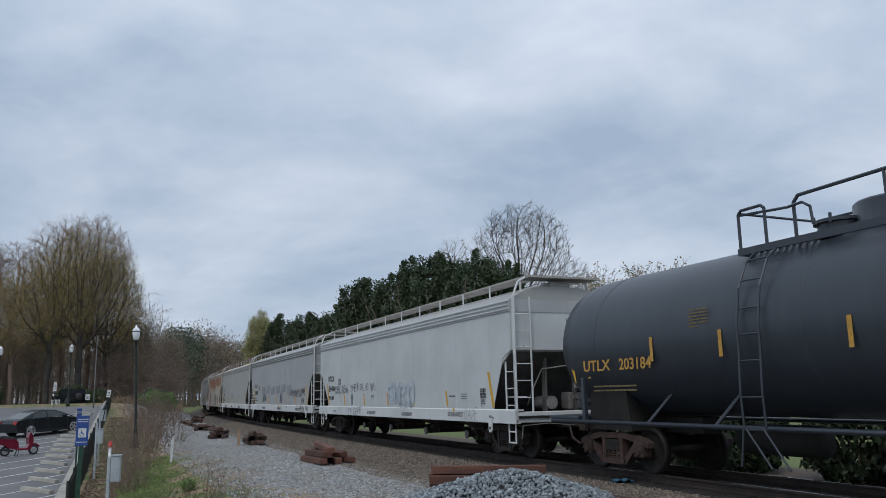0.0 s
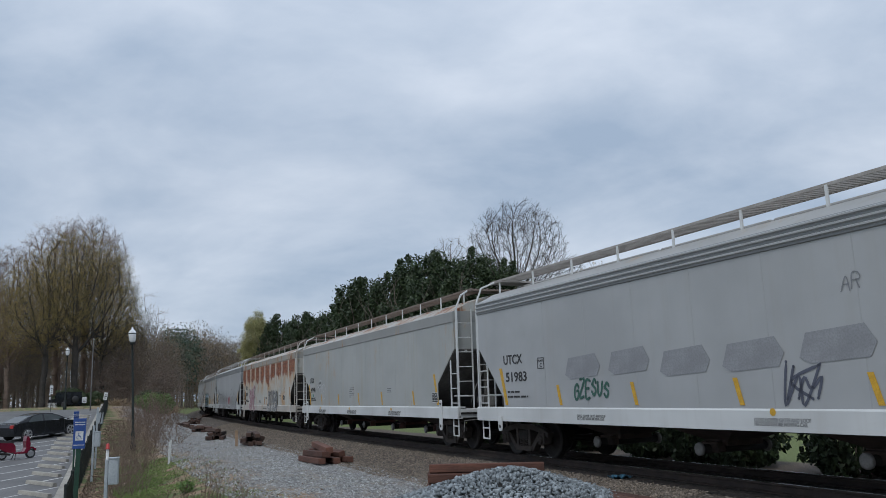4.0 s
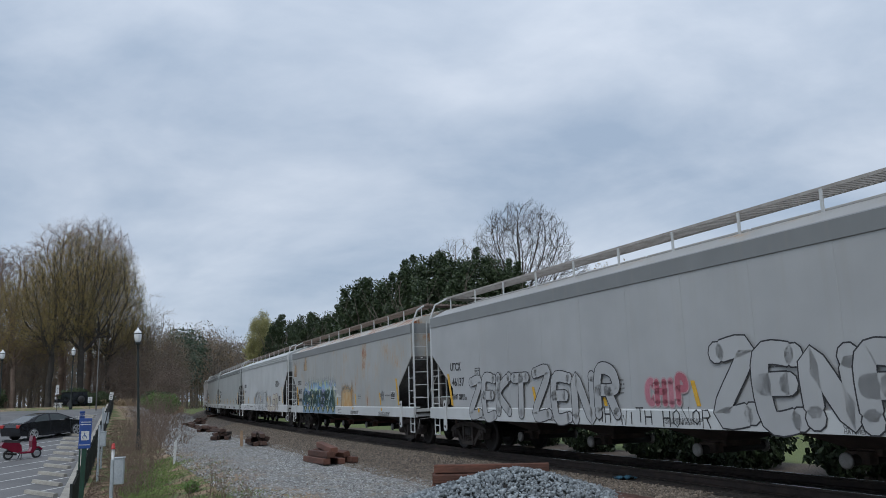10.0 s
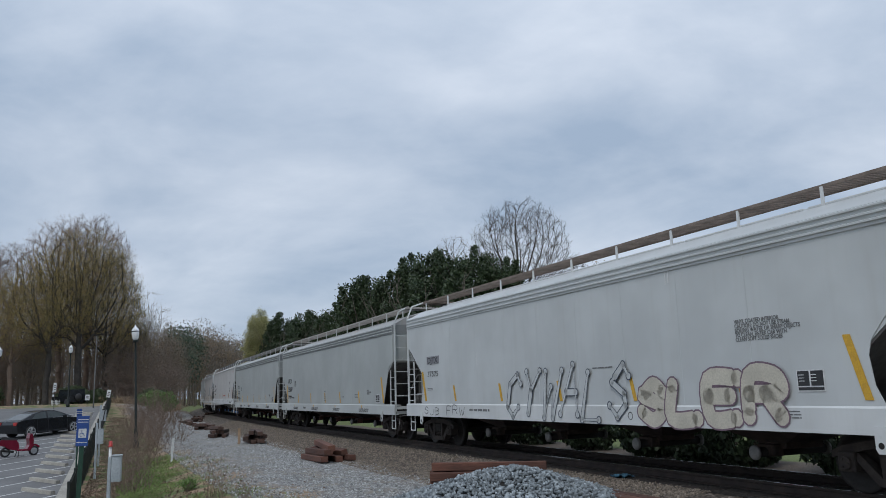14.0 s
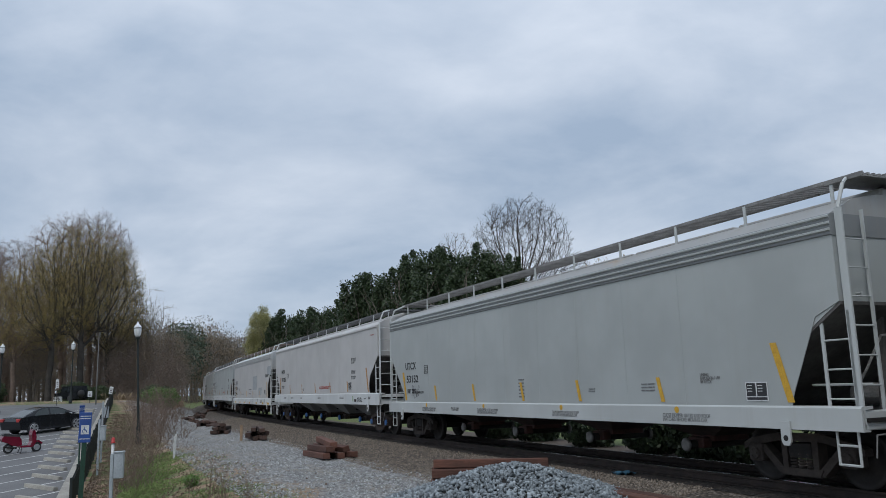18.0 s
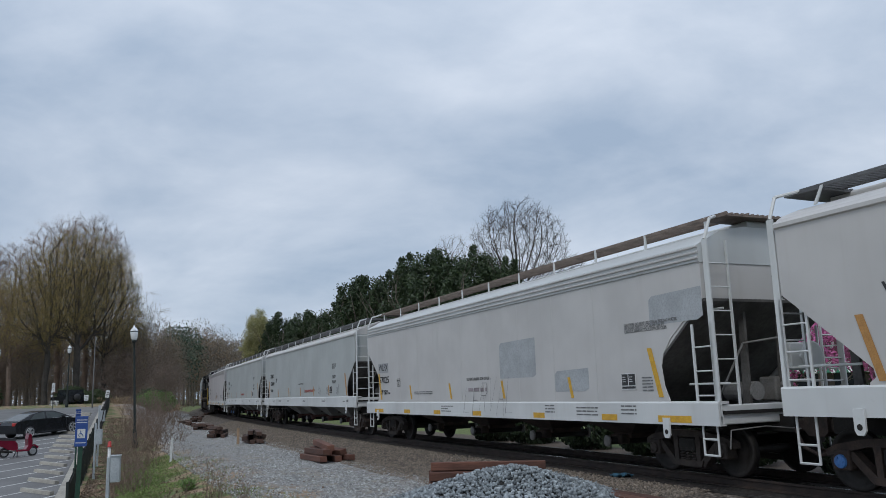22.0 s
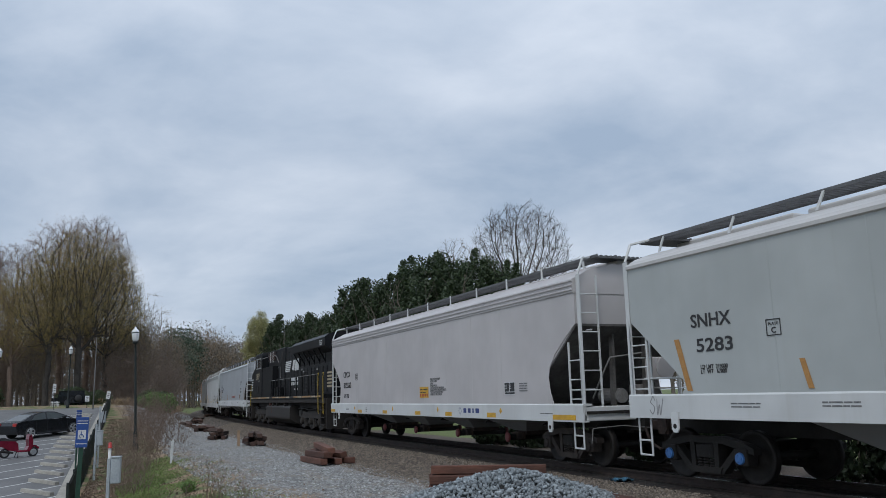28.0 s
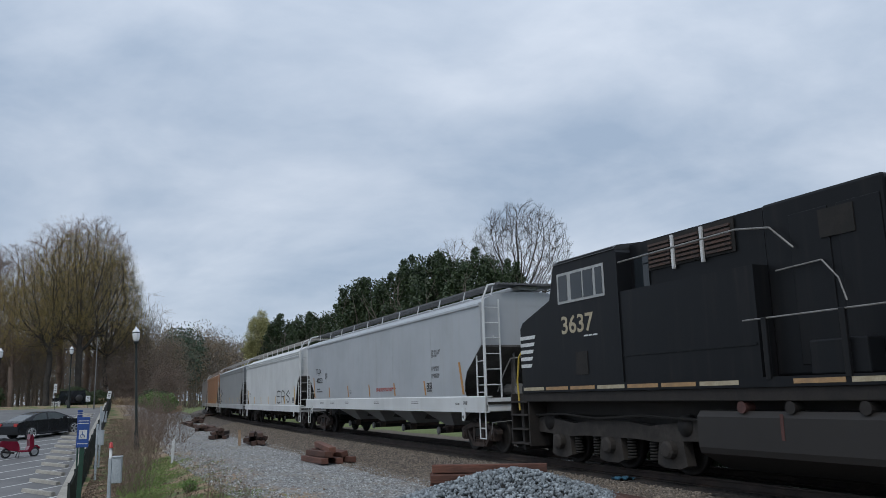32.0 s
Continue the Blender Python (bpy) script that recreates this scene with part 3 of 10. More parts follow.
def laid_out(words, x0, x1, z0, z1, seed, slant, round_off, jitter):
    rnd = random.Random(seed)
    w = (x1 - x0) / len(words)
    for i, letter in enumerate(words):
        if letter == " ":
            continue
        lift, k = rnd.uniform(-jitter, jitter) * (z1 - z0), rnd.uniform(1 - jitter, 1 + jitter)
        lines = []
        for line in strokes_of(letter):
            pts = [(x0 + w * (i + 0.10 + 0.80 * px) + slant * (pz - 0.5) * (z1 - z0) + rnd.uniform(-jitter, jitter) * w * 0.15, z0 + lift + (z1 - z0) * pz * k) for px, pz in line]
            lines.append(curve_through(pts, 5) if round_off and len(pts) > 2 else pts)
        yield i, lines


def marker_tag(parent, words, x0, x1, z0, z1, seed, colour, stroke=0.03, label="", slant=0.15, round_off=True, y=-1.584):
    """Letters written with one line each."""
    for i, lines in laid_out(words, x0, x1, z0, z1, seed, slant, round_off, 0.16):
        piece("graffiti_letter", shape("tag%d_%d" % (seed, i), lambda bm: [brush(bm, line, stroke) for line in lines]), spray(colour), parent, pose(0, y - 0.0004 * (i % 3), 0), label)["kind"] = "stuff"


def fat_letters(parent, words, x0, x1, z0, z1, seed, fills, line, body, edge=0.03, label="", slant=0.0, round_off=True, halo=None, material=None, y=-1.585):
    """Letters with a thick body and an outline; each one overlaps the one before it."""
    y = -1.6045 if z0 < 1.25 else y
    for i, lines in laid_out(words, x0, x1, z0 + body / 2, z1 - body / 2, seed, slant, round_off, 0.10):
        for k, (w, m, tag) in enumerate(((body + 2 * edge + 0.07, halo, "halo"), (body + 2 * edge, line, "outline"), (body, fills[i % len(fills)] if fills else None, "fill"))):
            if m is None and not (tag == "fill" and material):
                continue
            piece("graffiti_" + tag, shape("%s%d_%d" % (tag, seed, i), lambda bm: [brush(bm, ln, w) for ln in lines]), spray(m) if m else material, parent, pose(0, y - 0.0024 * i - 0.0008 * k, 0), label if tag == "fill" else "")["kind"] = "stuff"


def spray_cloud(parent, x0, x1, z0, z1, colours, seed, label, y=-1.5815):
    """Soft overspray that fades out upwards and at its ends."""
    key = "cloud%d" % seed
    m, nt, bsdf = start("soft_overspray")
    c = colours[0]
    for k, col in enumerate(colours[1:]):
        c = blend(nt, ramped(nt, grain(nt, 1.1 + 0.3 * k, 3.0, (1.3, 1, 0.8), (seed + 3.7 * k, 0, k)), 0.46, 0.58), c, col)
    sp, xyz = nt.nodes.new("ShaderNodeSeparateXYZ"), nt.nodes.new("ShaderNodeTexCoord")
    nt.links.new(xyz.outputs["Object"], sp.inputs[0])
    rag = calc(nt, "MULTIPLY", calc(nt, "SUBTRACT", grain(nt, 1.6, 4.0, (2.0, 1, 0.5), (seed, 0, 0)), 0.5), 1.1)
    up = ramped(nt, calc(nt, "ADD", sp.outputs[2], rag), z1, z1 - 0.45 * (z1 - z0))
    side = calc(nt, "MULTIPLY", ramped(nt, calc(nt, "ADD", sp.outputs[0], rag), x0, x0 + 0.7), ramped(nt, calc(nt, "ADD", sp.outputs[0], rag), x1, x1 - 0.7))
    finish(nt, bsdf, c, 0.6)
    nt.links.new(calc(nt, "MULTIPLY", up, side), bsdf.inputs["Alpha"])
    piece("overspray", shape(key, lambda bm: bm.faces.new([bm.verts.new((x, 0, z)) for x, z in ((x0, z0), (x1, z0), (x1, z1 + 0.2), (x0, z1 + 0.2))])), m, parent, pose(0, y, 0), label)


# -- trucks --
WHEEL = 0.457
SPINNERS = []


def wheelset(parent, x, r=WHEEL):
    def discs(bm):
        for s in (1, -1):
            lathe(bm, [(0.10, s * 0.62), (0.13, s * 0.685), (r * 0.5, s * 0.69), (r * 0.80, s * 0.675), (r * 0.83, s * 0.70), (r * 0.985, s * 0.70), (r * 1.0, s * 0.69), (r * 1.0, s * 0.815), (r * 0.98, s * 0.825), (r * 0.84, s * 0.825), (r * 0.80, s * 0.79), (r * 0.5, s * 0.775), (0.15, s * 0.82), (0.10, s * 0.84)], 28, "y")
        rod(bm, (0, -1.12, 0), (0, 1.12, 0), 0.075, 10)

    ob = piece("wheelset", shape("wheelset%g" % r, discs, True), M["wheel"], parent, pose(x, 0, r))

    def cap(bm):
        for s in (-1,):
            lathe(bm, [(0.06, s * 1.19), (0.095, s * 1.185), (0.105, s * 1.15), (0.105, s * 1.10)], 12, "y")
            for k in range(3):
                a = k * math.tau / 3
                rod(bm, (0.06 * math.cos(a), s * 1.17, 0.06 * math.sin(a)), (0.06 * math.cos(a), s * 1.205, 0.06 * math.sin(a)), 0.016, 6)

    SPINNERS.append((ob, x, r))
    return ob, shape("axle_cap", cap)


def truck(parent, x, material, cap_material=None):
    """A three-piece freight truck: two cast side frames, bolster with springs, two wheelsets."""
    base = piece("truck", shape("bolster", lambda bm: (soft_box(bm, -0.22, 0.22, -1.12, 1.12, 0.42, 0.66, 0.03), soft_box(bm, -0.3, 0.3, -0.35, 0.35, 0.6, 0.80, 0.03))), M["steel_dark"], parent, pose(x, 0, 0))

    def frame_side(bm):
        # top chord, two pedestals, two diagonals and the spring seat, so that one looks through between them
        slab(bm, [(-1.16, 0.62), (-0.98, 0.70), (-0.45, 0.80), (0.45, 0.80), (0.98, 0.70), (1.16, 0.62), (1.16, 0.52), (0.96, 0.57), (0.44, 0.68), (-0.44, 0.68), (-0.96, 0.57), (-1.16, 0.52)], -0.09, 0.09)
        slab(bm, [(-0.42, 0.27), (0.42, 0.27), (0.36, 0.16), (-0.36, 0.16)], -0.11, 0.11)
        for s in (-1, 1):
            slab(bm, [(s * 0.86, 0.60), (s * 0.70, 0.60), (s * 0.30, 0.22), (s * 0.42, 0.16)], -0.085, 0.085)
            slab(bm, [(s * 0.36, 0.70), (s * 0.24, 0.70), (s * 0.24, 0.24), (s * 0.34, 0.24)], -0.10, 0.10)
            soft_box(bm, s * 0.89 - 0.15, s * 0.89 + 0.15, -0.13, 0.13, 0.33, 0.62, 0.03)

    def spring(bm):
        for k in range(3):
            for j in range(5):
                lathe(bm, [(0.05, 0.0), (0.062, 0.012), (0.062, 0.026), (0.05, 0.038)], 8, "z", (-0.15 + k * 0.15, 0, 0.27 + j * 0.05))

    for side in (-1, 1):
        fr = piece("side_frame", shape("side_frame", frame_side), material, base, pose(0, side * 1.02, 0))
        piece("spring_nest", shape("spring_nest", spring, True), material, base, pose(0, side * 1.07, 0))["kind"] = "stuff"
    for wx in (-0.89, 0.89):
        ob, cap = wheelset(base, wx)
        for turn in (0, 180):
            piece("axle_cap", cap, cap_material or material, base, pose(wx, 0, WHEEL, 0, 0, turn))
    return base


def coupler(parent, x, sign, material):
    def fn(bm):
        soft_box(bm, 0.0, 0.45, -0.10, 0.10, 0.80, 1.0, 0.03)
        slab(bm, [(0.42, 0.72), (0.62, 0.72), (0.70, 0.80), (0.70, 1.04), (0.62, 1.06), (0.42, 1.04)], -0.17, 0.15)
        pipe(bm, [(0.1, -0.25, 0.85), (0.3, -0.3, 0.55), (0.6, -0.28, 0.42), (0.75, -0.2, 0.5)], 0.03, 6)
    piece("coupler", shape("coupler", fn), material, parent, pose(x, 0, 0, 0, 0, 0 if sign > 0 else 180))


def ladder(bm, rail_a, rail_b, z0, z1, step=0.42, r=0.014, wide=0.024):
    """Two uprights with rungs; rail_a and rail_b: (x, y)."""
    for (x, y), w in ((rail_a, wide), (rail_b, 0.024)):
        box(bm, x - w, x + w, y - 0.014, y + 0.014, z0, z1)
    z = z0 + 0.12
    while z < z1 - 0.05:
        rod(bm, (*rail_a, z), (*rail_b, z), r, 6)
        z += step


STYLE = {
    # sill foot and top, eave, roof edge, half length, ribs on the eave
    "ribbed": dict(sill=(0.90, 1.25), eave=3.72, roof=4.03, half=9.25, ribs=3),
    "banded": dict(sill=(0.91, 1.25), eave=3.69, roof=4.00, half=9.12, ribs=0),
    "rounded": dict(sill=(0.93, 1.34), eave=3.77, roof=4.09, half=9.12, ribs=3),
    "smooth": dict(sill=(1.12, 1.56), eave=4.02, roof=4.12, half=9.72, ribs=0, ahead=0.07),
}


def end_edges(style, L, s1):
    """The side's outline at the leading and at the trailing end, from the sill up, as (x, z) with x forwards or backwards."""
    if style == "rounded":
        arc = [(L - 1.06, s1 + 0.02), (L - 1.18, s1 + 0.28), (L - 1.23, 1.98), (L - 1.16, 2.20), (L - 0.92, 2.48), (L - 0.50, 2.79), (L, 3.12)]
        return arc, arc
    if style == "smooth":
        return ([(L - 1.05, s1 + 0.03), (L - 1.13, s1 + 0.12), (L - 1.12, 1.92), (L - 0.96, 2.24), (L - 0.50, 2.56), (L, 2.93)],
                [(L - 1.34, s1 + 0.03), (L - 1.44, s1 + 0.10), (L - 1.42, 1.78), (L, 2.96)])
    if style == "banded":
        return [(L - 1.28, s1 + 0.02), (L - 1.28, 1.93), (L, 2.90)], [(L - 1.50, s1 + 0.02), (L - 1.50, 1.80), (L, 2.85)]
    return [(L - 1.02, s1 + 0.02), (L - 0.98, s1 + 0.16), (L - 0.44, 2.55), (L, 2.74)], [(L - 1.30, s1 + 0.02), (L - 1.30, s1 + 0.22), (L, 2.80)]


def hopper(label, style, paint, sill_paint, band_paint=None, roof_paint=None, board=None, chute=None, trucks=None, marks=None, half=None, dims=None, group="covered hoppers of the train"):
    """A covered hopper; its own x points the way it runs, and its camera side is y < 0."""
    st = dict(STYLE[style], **(dims or {}))
    s0, s1 = st["sill"]
    ahead = st.get("ahead", 0.0)  # the body's middle lies this far ahead of the car's own middle
    eave, roof, L = st["eave"], st["roof"], (half or st["half"]) + ahead
    car = thing("covered_hopper", label, "rail car", group=group)
    key = "%s%.2f%.2f" % (style, L, s1)
    lead, trail = end_edges(style, L, s1)
    zc = lead[-1][1]
    roof_paint, band_paint, board = roof_paint or M["roof_grey"], band_paint or paint, board or M["galv"]

    outline = [(-trail[0][0], s1 - 0.05), (lead[0][0], s1 - 0.05)] + lead + [(L, eave), (-L, eave)] + [(-x, z) for x, z in trail[::-1]]
    deep = 2.35

    def body(bm):
        slab(bm, outline, -1.575, -1.56)
        slab(bm, outline, 1.56, 1.575)
        slab(bm, [(-L + deep, s1 - 0.05), (L - deep, s1 - 0.05), (L - 0.005, lead[-1][1]), (L - 0.005, eave), (-L + 0.005, eave), (-L + 0.005, trail[-1][1])], -1.5605, 1.5605)

    piece("body", shape("body" + key, body), paint, car)

    def top(bm):
        if style == "smooth":
            prof = [(-1.575, eave), (-1.56, eave + 0.06), (-1.50, eave + 0.13), (-1.38, eave + 0.20), (-1.0, eave + 0.33), (-0.5, eave + 0.40), (0.5, eave + 0.40), (1.0, eave + 0.33), (1.38, eave + 0.20), (1.50, eave + 0.13), (1.56, eave + 0.06), (1.575, eave)]
        else:
            prof = [(-1.56, roof), (-1.05, roof + 0.26), (-0.5, roof + 0.36), (0.5, roof + 0.36), (1.05, roof + 0.26), (1.56, roof)]
        bar_along(bm, prof, -L, L)

    piece("roof", shape("roof" + key, top), roof_paint, car)
    if style != "smooth":
        def band(bm):
            bar_along(bm, [(-1.60, eave), (-1.60, roof - 0.02), (-1.565, roof + 0.005), (1.565, roof + 0.005), (1.60, roof - 0.02), (1.60, eave), (1.57, eave - 0.015), (-1.57, eave - 0.015)], -L - 0.01, L + 0.01)
        piece("eave_band", shape("band" + key, band), band_paint, car)
        rib = shape("rib" + key, lambda bm: bar_along(bm, [(-1.595, 0), (-1.63, 0.015), (-1.63, 0.04), (-1.595, 0.055)], -L - 0.01, L + 0.01))
        for k in range(st["ribs"]):
            piece("eave_rib", rib, paint, car, pose(0, 0, eave + 0.04 + k * 0.1))
    else:
        lip = shape("lip" + key, lambda bm: bar_along(bm, [(-1.575, eave - 0.03), (-1.615, eave - 0.01), (-1.615, eave + 0.05), (-1.575, eave + 0.09)], -L, L))
        for turn in (0, 180):
            piece("eave_lip", lip, roof_paint, car, pose(0, 0, 0, 0, 0, turn))

    seam = shape("seam" + key, lambda bm: box(bm, -0.009, 0.009, -0.0035, 0.0, s1 + 0.01, eave - 0.02))
    for k in range(2, 10) if st.get("seams", True) else ():
        piece("plate_seam", seam, paint, car, pose(-L + 2 * L * k / 11, -1.575, 0))
    for s in (-1, 1):
        def sill(bm, s=s):
            bar_along(bm, [(s * 1.60, s0), (s * 1.60, s1 - 0.03), (s * 1.575, s1), (s * 1.36, s1), (s * 1.36, s1 - 0.04), (s * 1.56, s1 - 0.05), (s * 1.56, s0 + 0.03), (s * 1.45, s0 + 0.02), (s * 1.45, s0)], -L - 0.18, L + 0.18)
        piece("side_sill", shape("sill%s%d" % (key, s), sill), sill_paint, car)

    def spine(bm):
        box(bm, -L - 0.45, L + 0.45, -0.22, 0.22, 0.78, 1.08)
        for s in (-1, 1):
            box(bm, s * L + (-0.9 if s > 0 else -0.2), s * L + (0.2 if s > 0 else 0.9), -1.5, 1.5, s1 - 0.22, s1 - 0.16)
    piece("centre_sill", shape("spine" + key, spine), M["steel_dark"], car)

    # the sloping end sheets, grey with road dirt and with the open ends' shade in the colour
    for sx, top in ((1, lead[-1][1]), (-1, trail[-1][1])):
        turn = pose(0, 0, 0, 0, 0, 0 if sx > 0 else 180)
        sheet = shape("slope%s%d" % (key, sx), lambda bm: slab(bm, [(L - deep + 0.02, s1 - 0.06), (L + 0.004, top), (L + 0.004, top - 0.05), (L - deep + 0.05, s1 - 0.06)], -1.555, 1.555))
        piece("slope_sheet", sheet, M["end_grime_shade"], car, turn)

    # stiffeners seen in the open ends
    web = shape("web" + key, lambda bm: slab(bm, [(-0.25, s1 - 0.1), (-0.22, zc - 0.2), (-0.34, zc - 0.3), (-0.42, s1 - 0.1)], -0.03, 0.03))
    beam = shape("end_beam" + key, lambda bm: soft_box(bm, 0, 0.14, -1.5, 1.5, s0 + 0.02, s1 - 0.06, 0.02))
    for sx in (-1, 1):
        turn = pose(sx * (L + 0.02), 0, 0, 0, 0, 0 if sx > 0 else 180)
        piece("end_beam", beam, sill_paint, car, turn)
        for y in (-0.45, 0.45):
            piece("end_post", web, M["end_grime_shade"], car, turn @ pose(0, y, 0))

    def corner(bm, sx, sy):
        x, y = sx * (L + 0.12), sy * 1.53
        ladder(bm, (x, y), (x, y - sy * 0.48), s1 - 0.25, roof + 0.06, wide=0.062)
        pipe(bm, [(x, y, roof + 0.06), (x, y - sy * 0.16, roof + 0.44), (x - sx * 0.25, sy * 0.95, 4.66)], 0.028)
        ladder(bm, (x - sx * 0.03, y - sy * 0.0), (x - sx * 0.50, y), s1 - 0.02, s1 + 1.35, 0.42)
        # foot irons under the sill
        for dx in (0.10, 0.45):
            rod(bm, (x - sx * dx, y - sy * 0.02, s0 + 0.1), (x - sx * dx, y - sy * 0.02, 0.42), 0.02)
        for z in (0.43, 0.70):
            rod(bm, (x - sx * 0.10, y - sy * 0.02, z), (x - sx * 0.45, y - sy * 0.02, z), 0.02)
        for z in (s1 + 0.3, s1 + 1.6):
            rod(bm, (x, y - sy * 0.3, z), (sx * (L - 0.05 - (0.9 if z < zc else 0)), y - sy * 0.35, z - (0 if z > zc else 0.0)), 0.02)

    for sx in (-1, 1):
        for sy in (-1, 1):
            piece("ladder", shape("corner%s%d%d" % (key, sx, sy), lambda bm: corner(bm, sx, sy)), sill_paint, car)

    def boards(bm, sy):
        y0, y1 = sy * 1.02, sy * 0.50
        a, b = min(y0, y1), max(y0, y1)
        z = 4.66
        for y in (a, b):
            box(bm, -L - 0.2, L + 0.2, y - 0.012, y + 0.012, z - 0.045, z + 0.01)
        n = int((2 * L + 0.4) / 0.105)
        for i in range(n):
            x = -L - 0.2 + i * 0.105
            box(bm, x, x + 0.035, a + 0.012, b - 0.012, z - 0.03, z)
    for sy in (-1, 1):
        piece("running_board", shape("board%s%d" % (key, sy), lambda bm: boards(bm, sy)), board, car)["kind"] = "stuff"

    def cross(bm):
        box(bm, -0.33, 0.33, -1.06, 1.06, 4.59, 4.62)
        for i in range(17):
            y = -1.05 + i * 0.124
            box(bm, -0.334, 0.334, y, y + 0.05, 4.612, 4.65)
    for sx in (-1, 1):
        piece("end_walkway", shape("cross", cross), board, car, pose(sx * (L - 0.125), 0, 0))["kind"] = "stuff"

    lean = 0.16 if style == "smooth" else 0.0
    post = shape("post" + style, lambda bm: slab(bm, [(-0.028, 0), (0.028, 0), (0.028 + lean, 4.62 - roof - 0.22), (-0.028 + lean, 4.62 - roof - 0.22)], -0.012, 0.012))
    n = 11
    for sy in (-1, 1):
        for k in range(n):
            x = -L + 0.35 + (2 * L - 0.7) * k / (n - 1)
            piece("board_bracket", post, sill_paint, car, pose(x, sy * 1.03, roof + 0.24))

    hatch = shape("hatch", lambda bm: soft_box(bm, -1.5, 1.5, -0.32, 0.32, 0, 0.14, 0.04))
    for k in range(6):
        piece("roof_hatch", hatch, roof_paint, car, pose(-L + 1.55 + (2 * L - 3.1) * k / 5, 0, roof + 0.36))

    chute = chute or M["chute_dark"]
    spots = (-5.0, -1.75, 1.75, 5.0) if style != "smooth" else (-5.0, -1.7, 1.7, 5.0)
    zb = 0.50

    def funnel(bm, x0, x1):
        up = [bm.verts.new((x, y, s1 - 0.08)) for x, y in ((x0, -1.42), (x1, -1.42), (x1, 1.42), (x0, 1.42))]
        lo = [bm.verts.new((x, y, zb + 0.12)) for x, y in ((-0.30, -0.42), (0.30, -0.42), (0.30, 0.42), (-0.30, 0.42))]
        for i in range(4):
            bm.faces.new((up[i], up[(i + 1) % 4], lo[(i + 1) % 4], lo[i]))
        bm.faces.new(lo[::-1])
        bm.faces.new(up)

    def gate(bm):
        soft_box(bm, -0.32, 0.32, -0.44, 0.44, zb + 0.02, zb + 0.14, 0.02)
        soft_box(bm, -0.22, 0.22, -0.62, -0.40, zb - 0.10, zb + 0.10, 0.03)
    tube = shape("tube" + style, lambda bm: rod(bm, (0, -0.78, zb - 0.03), (0, 0.78, zb - 0.03), 0.085, 14), True)
    lid = shape("tube_lid" + style, lambda bm: lathe(bm, [(0.10, -0.80), (0.125, -0.82), (0.125, -0.86), (0.09, -0.88)], 16, "y", (0, 0, zb - 0.03)), True)
    rims = (-7.1, (spots[0] + spots[1]) / 2, 0.0, (spots[2] + spots[3]) / 2, 7.1)
    for k, x in enumerate(spots):
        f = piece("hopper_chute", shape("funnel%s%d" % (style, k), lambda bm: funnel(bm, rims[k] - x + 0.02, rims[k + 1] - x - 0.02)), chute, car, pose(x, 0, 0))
        piece("outlet_gate", shape("gate" + style, gate), M["red_gate"] if marks and marks.get("red") else M["steel_brown"], f)
        piece("outlet_tube", tube, M["steel_dark"], f)
        for turn in (0, 180):
            piece("outlet_cap", lid, (marks or {}).get("lid", M["galv"]), f, pose(0, 0, 0, 0, 0, turn))

    # jacking straps with a lifting hole, between sill and corner
    if style == "banded":
        strap = shape("strap", lambda bm: slab(bm, [(-0.085, 0.47), (-0.05, 0.52), (0.05, 0.52), (0.085, 0.47), (0.085, 0.10), (0.10, 0.0), (0.10, -0.30), (0.06, -0.36), (-0.06, -0.36), (-0.10, -0.30), (-0.10, 0.0), (-0.085, 0.10)], -0.014, 0.014))
        hole = shape("strap_hole", lambda bm: lathe(bm, [(0.045, -0.004), (0.045, 0.0)], 12, "y"))
        for sx in (-1, 1):
            p = piece("jacking_strap", strap, sill_paint, car, pose(sx * (L - 1.0), -1.62, s0 + 0.02))
            piece("lifting_hole", hole, M["steel_dark"], p, pose(0, -0.0155, -0.24))
            piece("lifting_hole", hole, M["steel_dark"], p, pose(0, -0.0155, 0.40))
    else:
        pad = shape("pad", lambda bm: slab(bm, [(-0.09, 0.10), (0.09, 0.10), (0.09, -0.20), (0.05, -0.26), (-0.05, -0.26), (-0.09, -0.20)], -0.016, 0.016))
        for sx in (-1, 1):
            p = piece("jacking_pad", pad, sill_paint, car, pose(sx * (L - 1.15), -1.622, s0 + 0.02))
            piece("lifting_hole", shape("strap_hole", lambda bm: lathe(bm, [(0.045, -0.004), (0.045, 0.0)], 12, "y")), M["steel_dark"], p, pose(0, -0.0175, -0.15))

    # uncoupling lever
    lever = shape("lever" + key, lambda bm: pipe(bm, [(L + 0.22, -1.45, 0.55), (L + 0.24, -1.42, 0.86), (L + 0.30, -0.7, 0.90), (L + 0.50, -0.1, 0.84)], 0.011, 5))
    for turn in (0, 180):
        piece("uncoupling_lever", lever, M["galv"], car, pose(0, 0, 0, 0, 0, turn))

    # hand brake on the leading end, hoses and coupler at both ends
    def brake(bm):
        lathe(bm, [(0.23, L + 0.30), (0.26, L + 0.31), (0.26, L + 0.335), (0.23, L + 0.345)], 16, "x", (0, 0.55, s1 + 0.75))
        rod(bm, (L + 0.05, 0.55, s1 + 0.75), (L + 0.33, 0.55, s1 + 0.75), 0.05, 8)
        soft_box(bm, L - 0.1, L + 0.08, 0.3, 0.8, s1 + 0.5, s1 + 1.0, 0.03)
    piece("hand_brake", shape("brake" + key, brake), band_paint, car)
    piece("brake_cylinder", shape("cylinder" + key, lambda bm: rod(bm, (L - 0.9, -0.3, s1 + 0.15), (L - 0.2, -0.3, s1 + 0.15), 0.17, 14)), M["galv"], car)
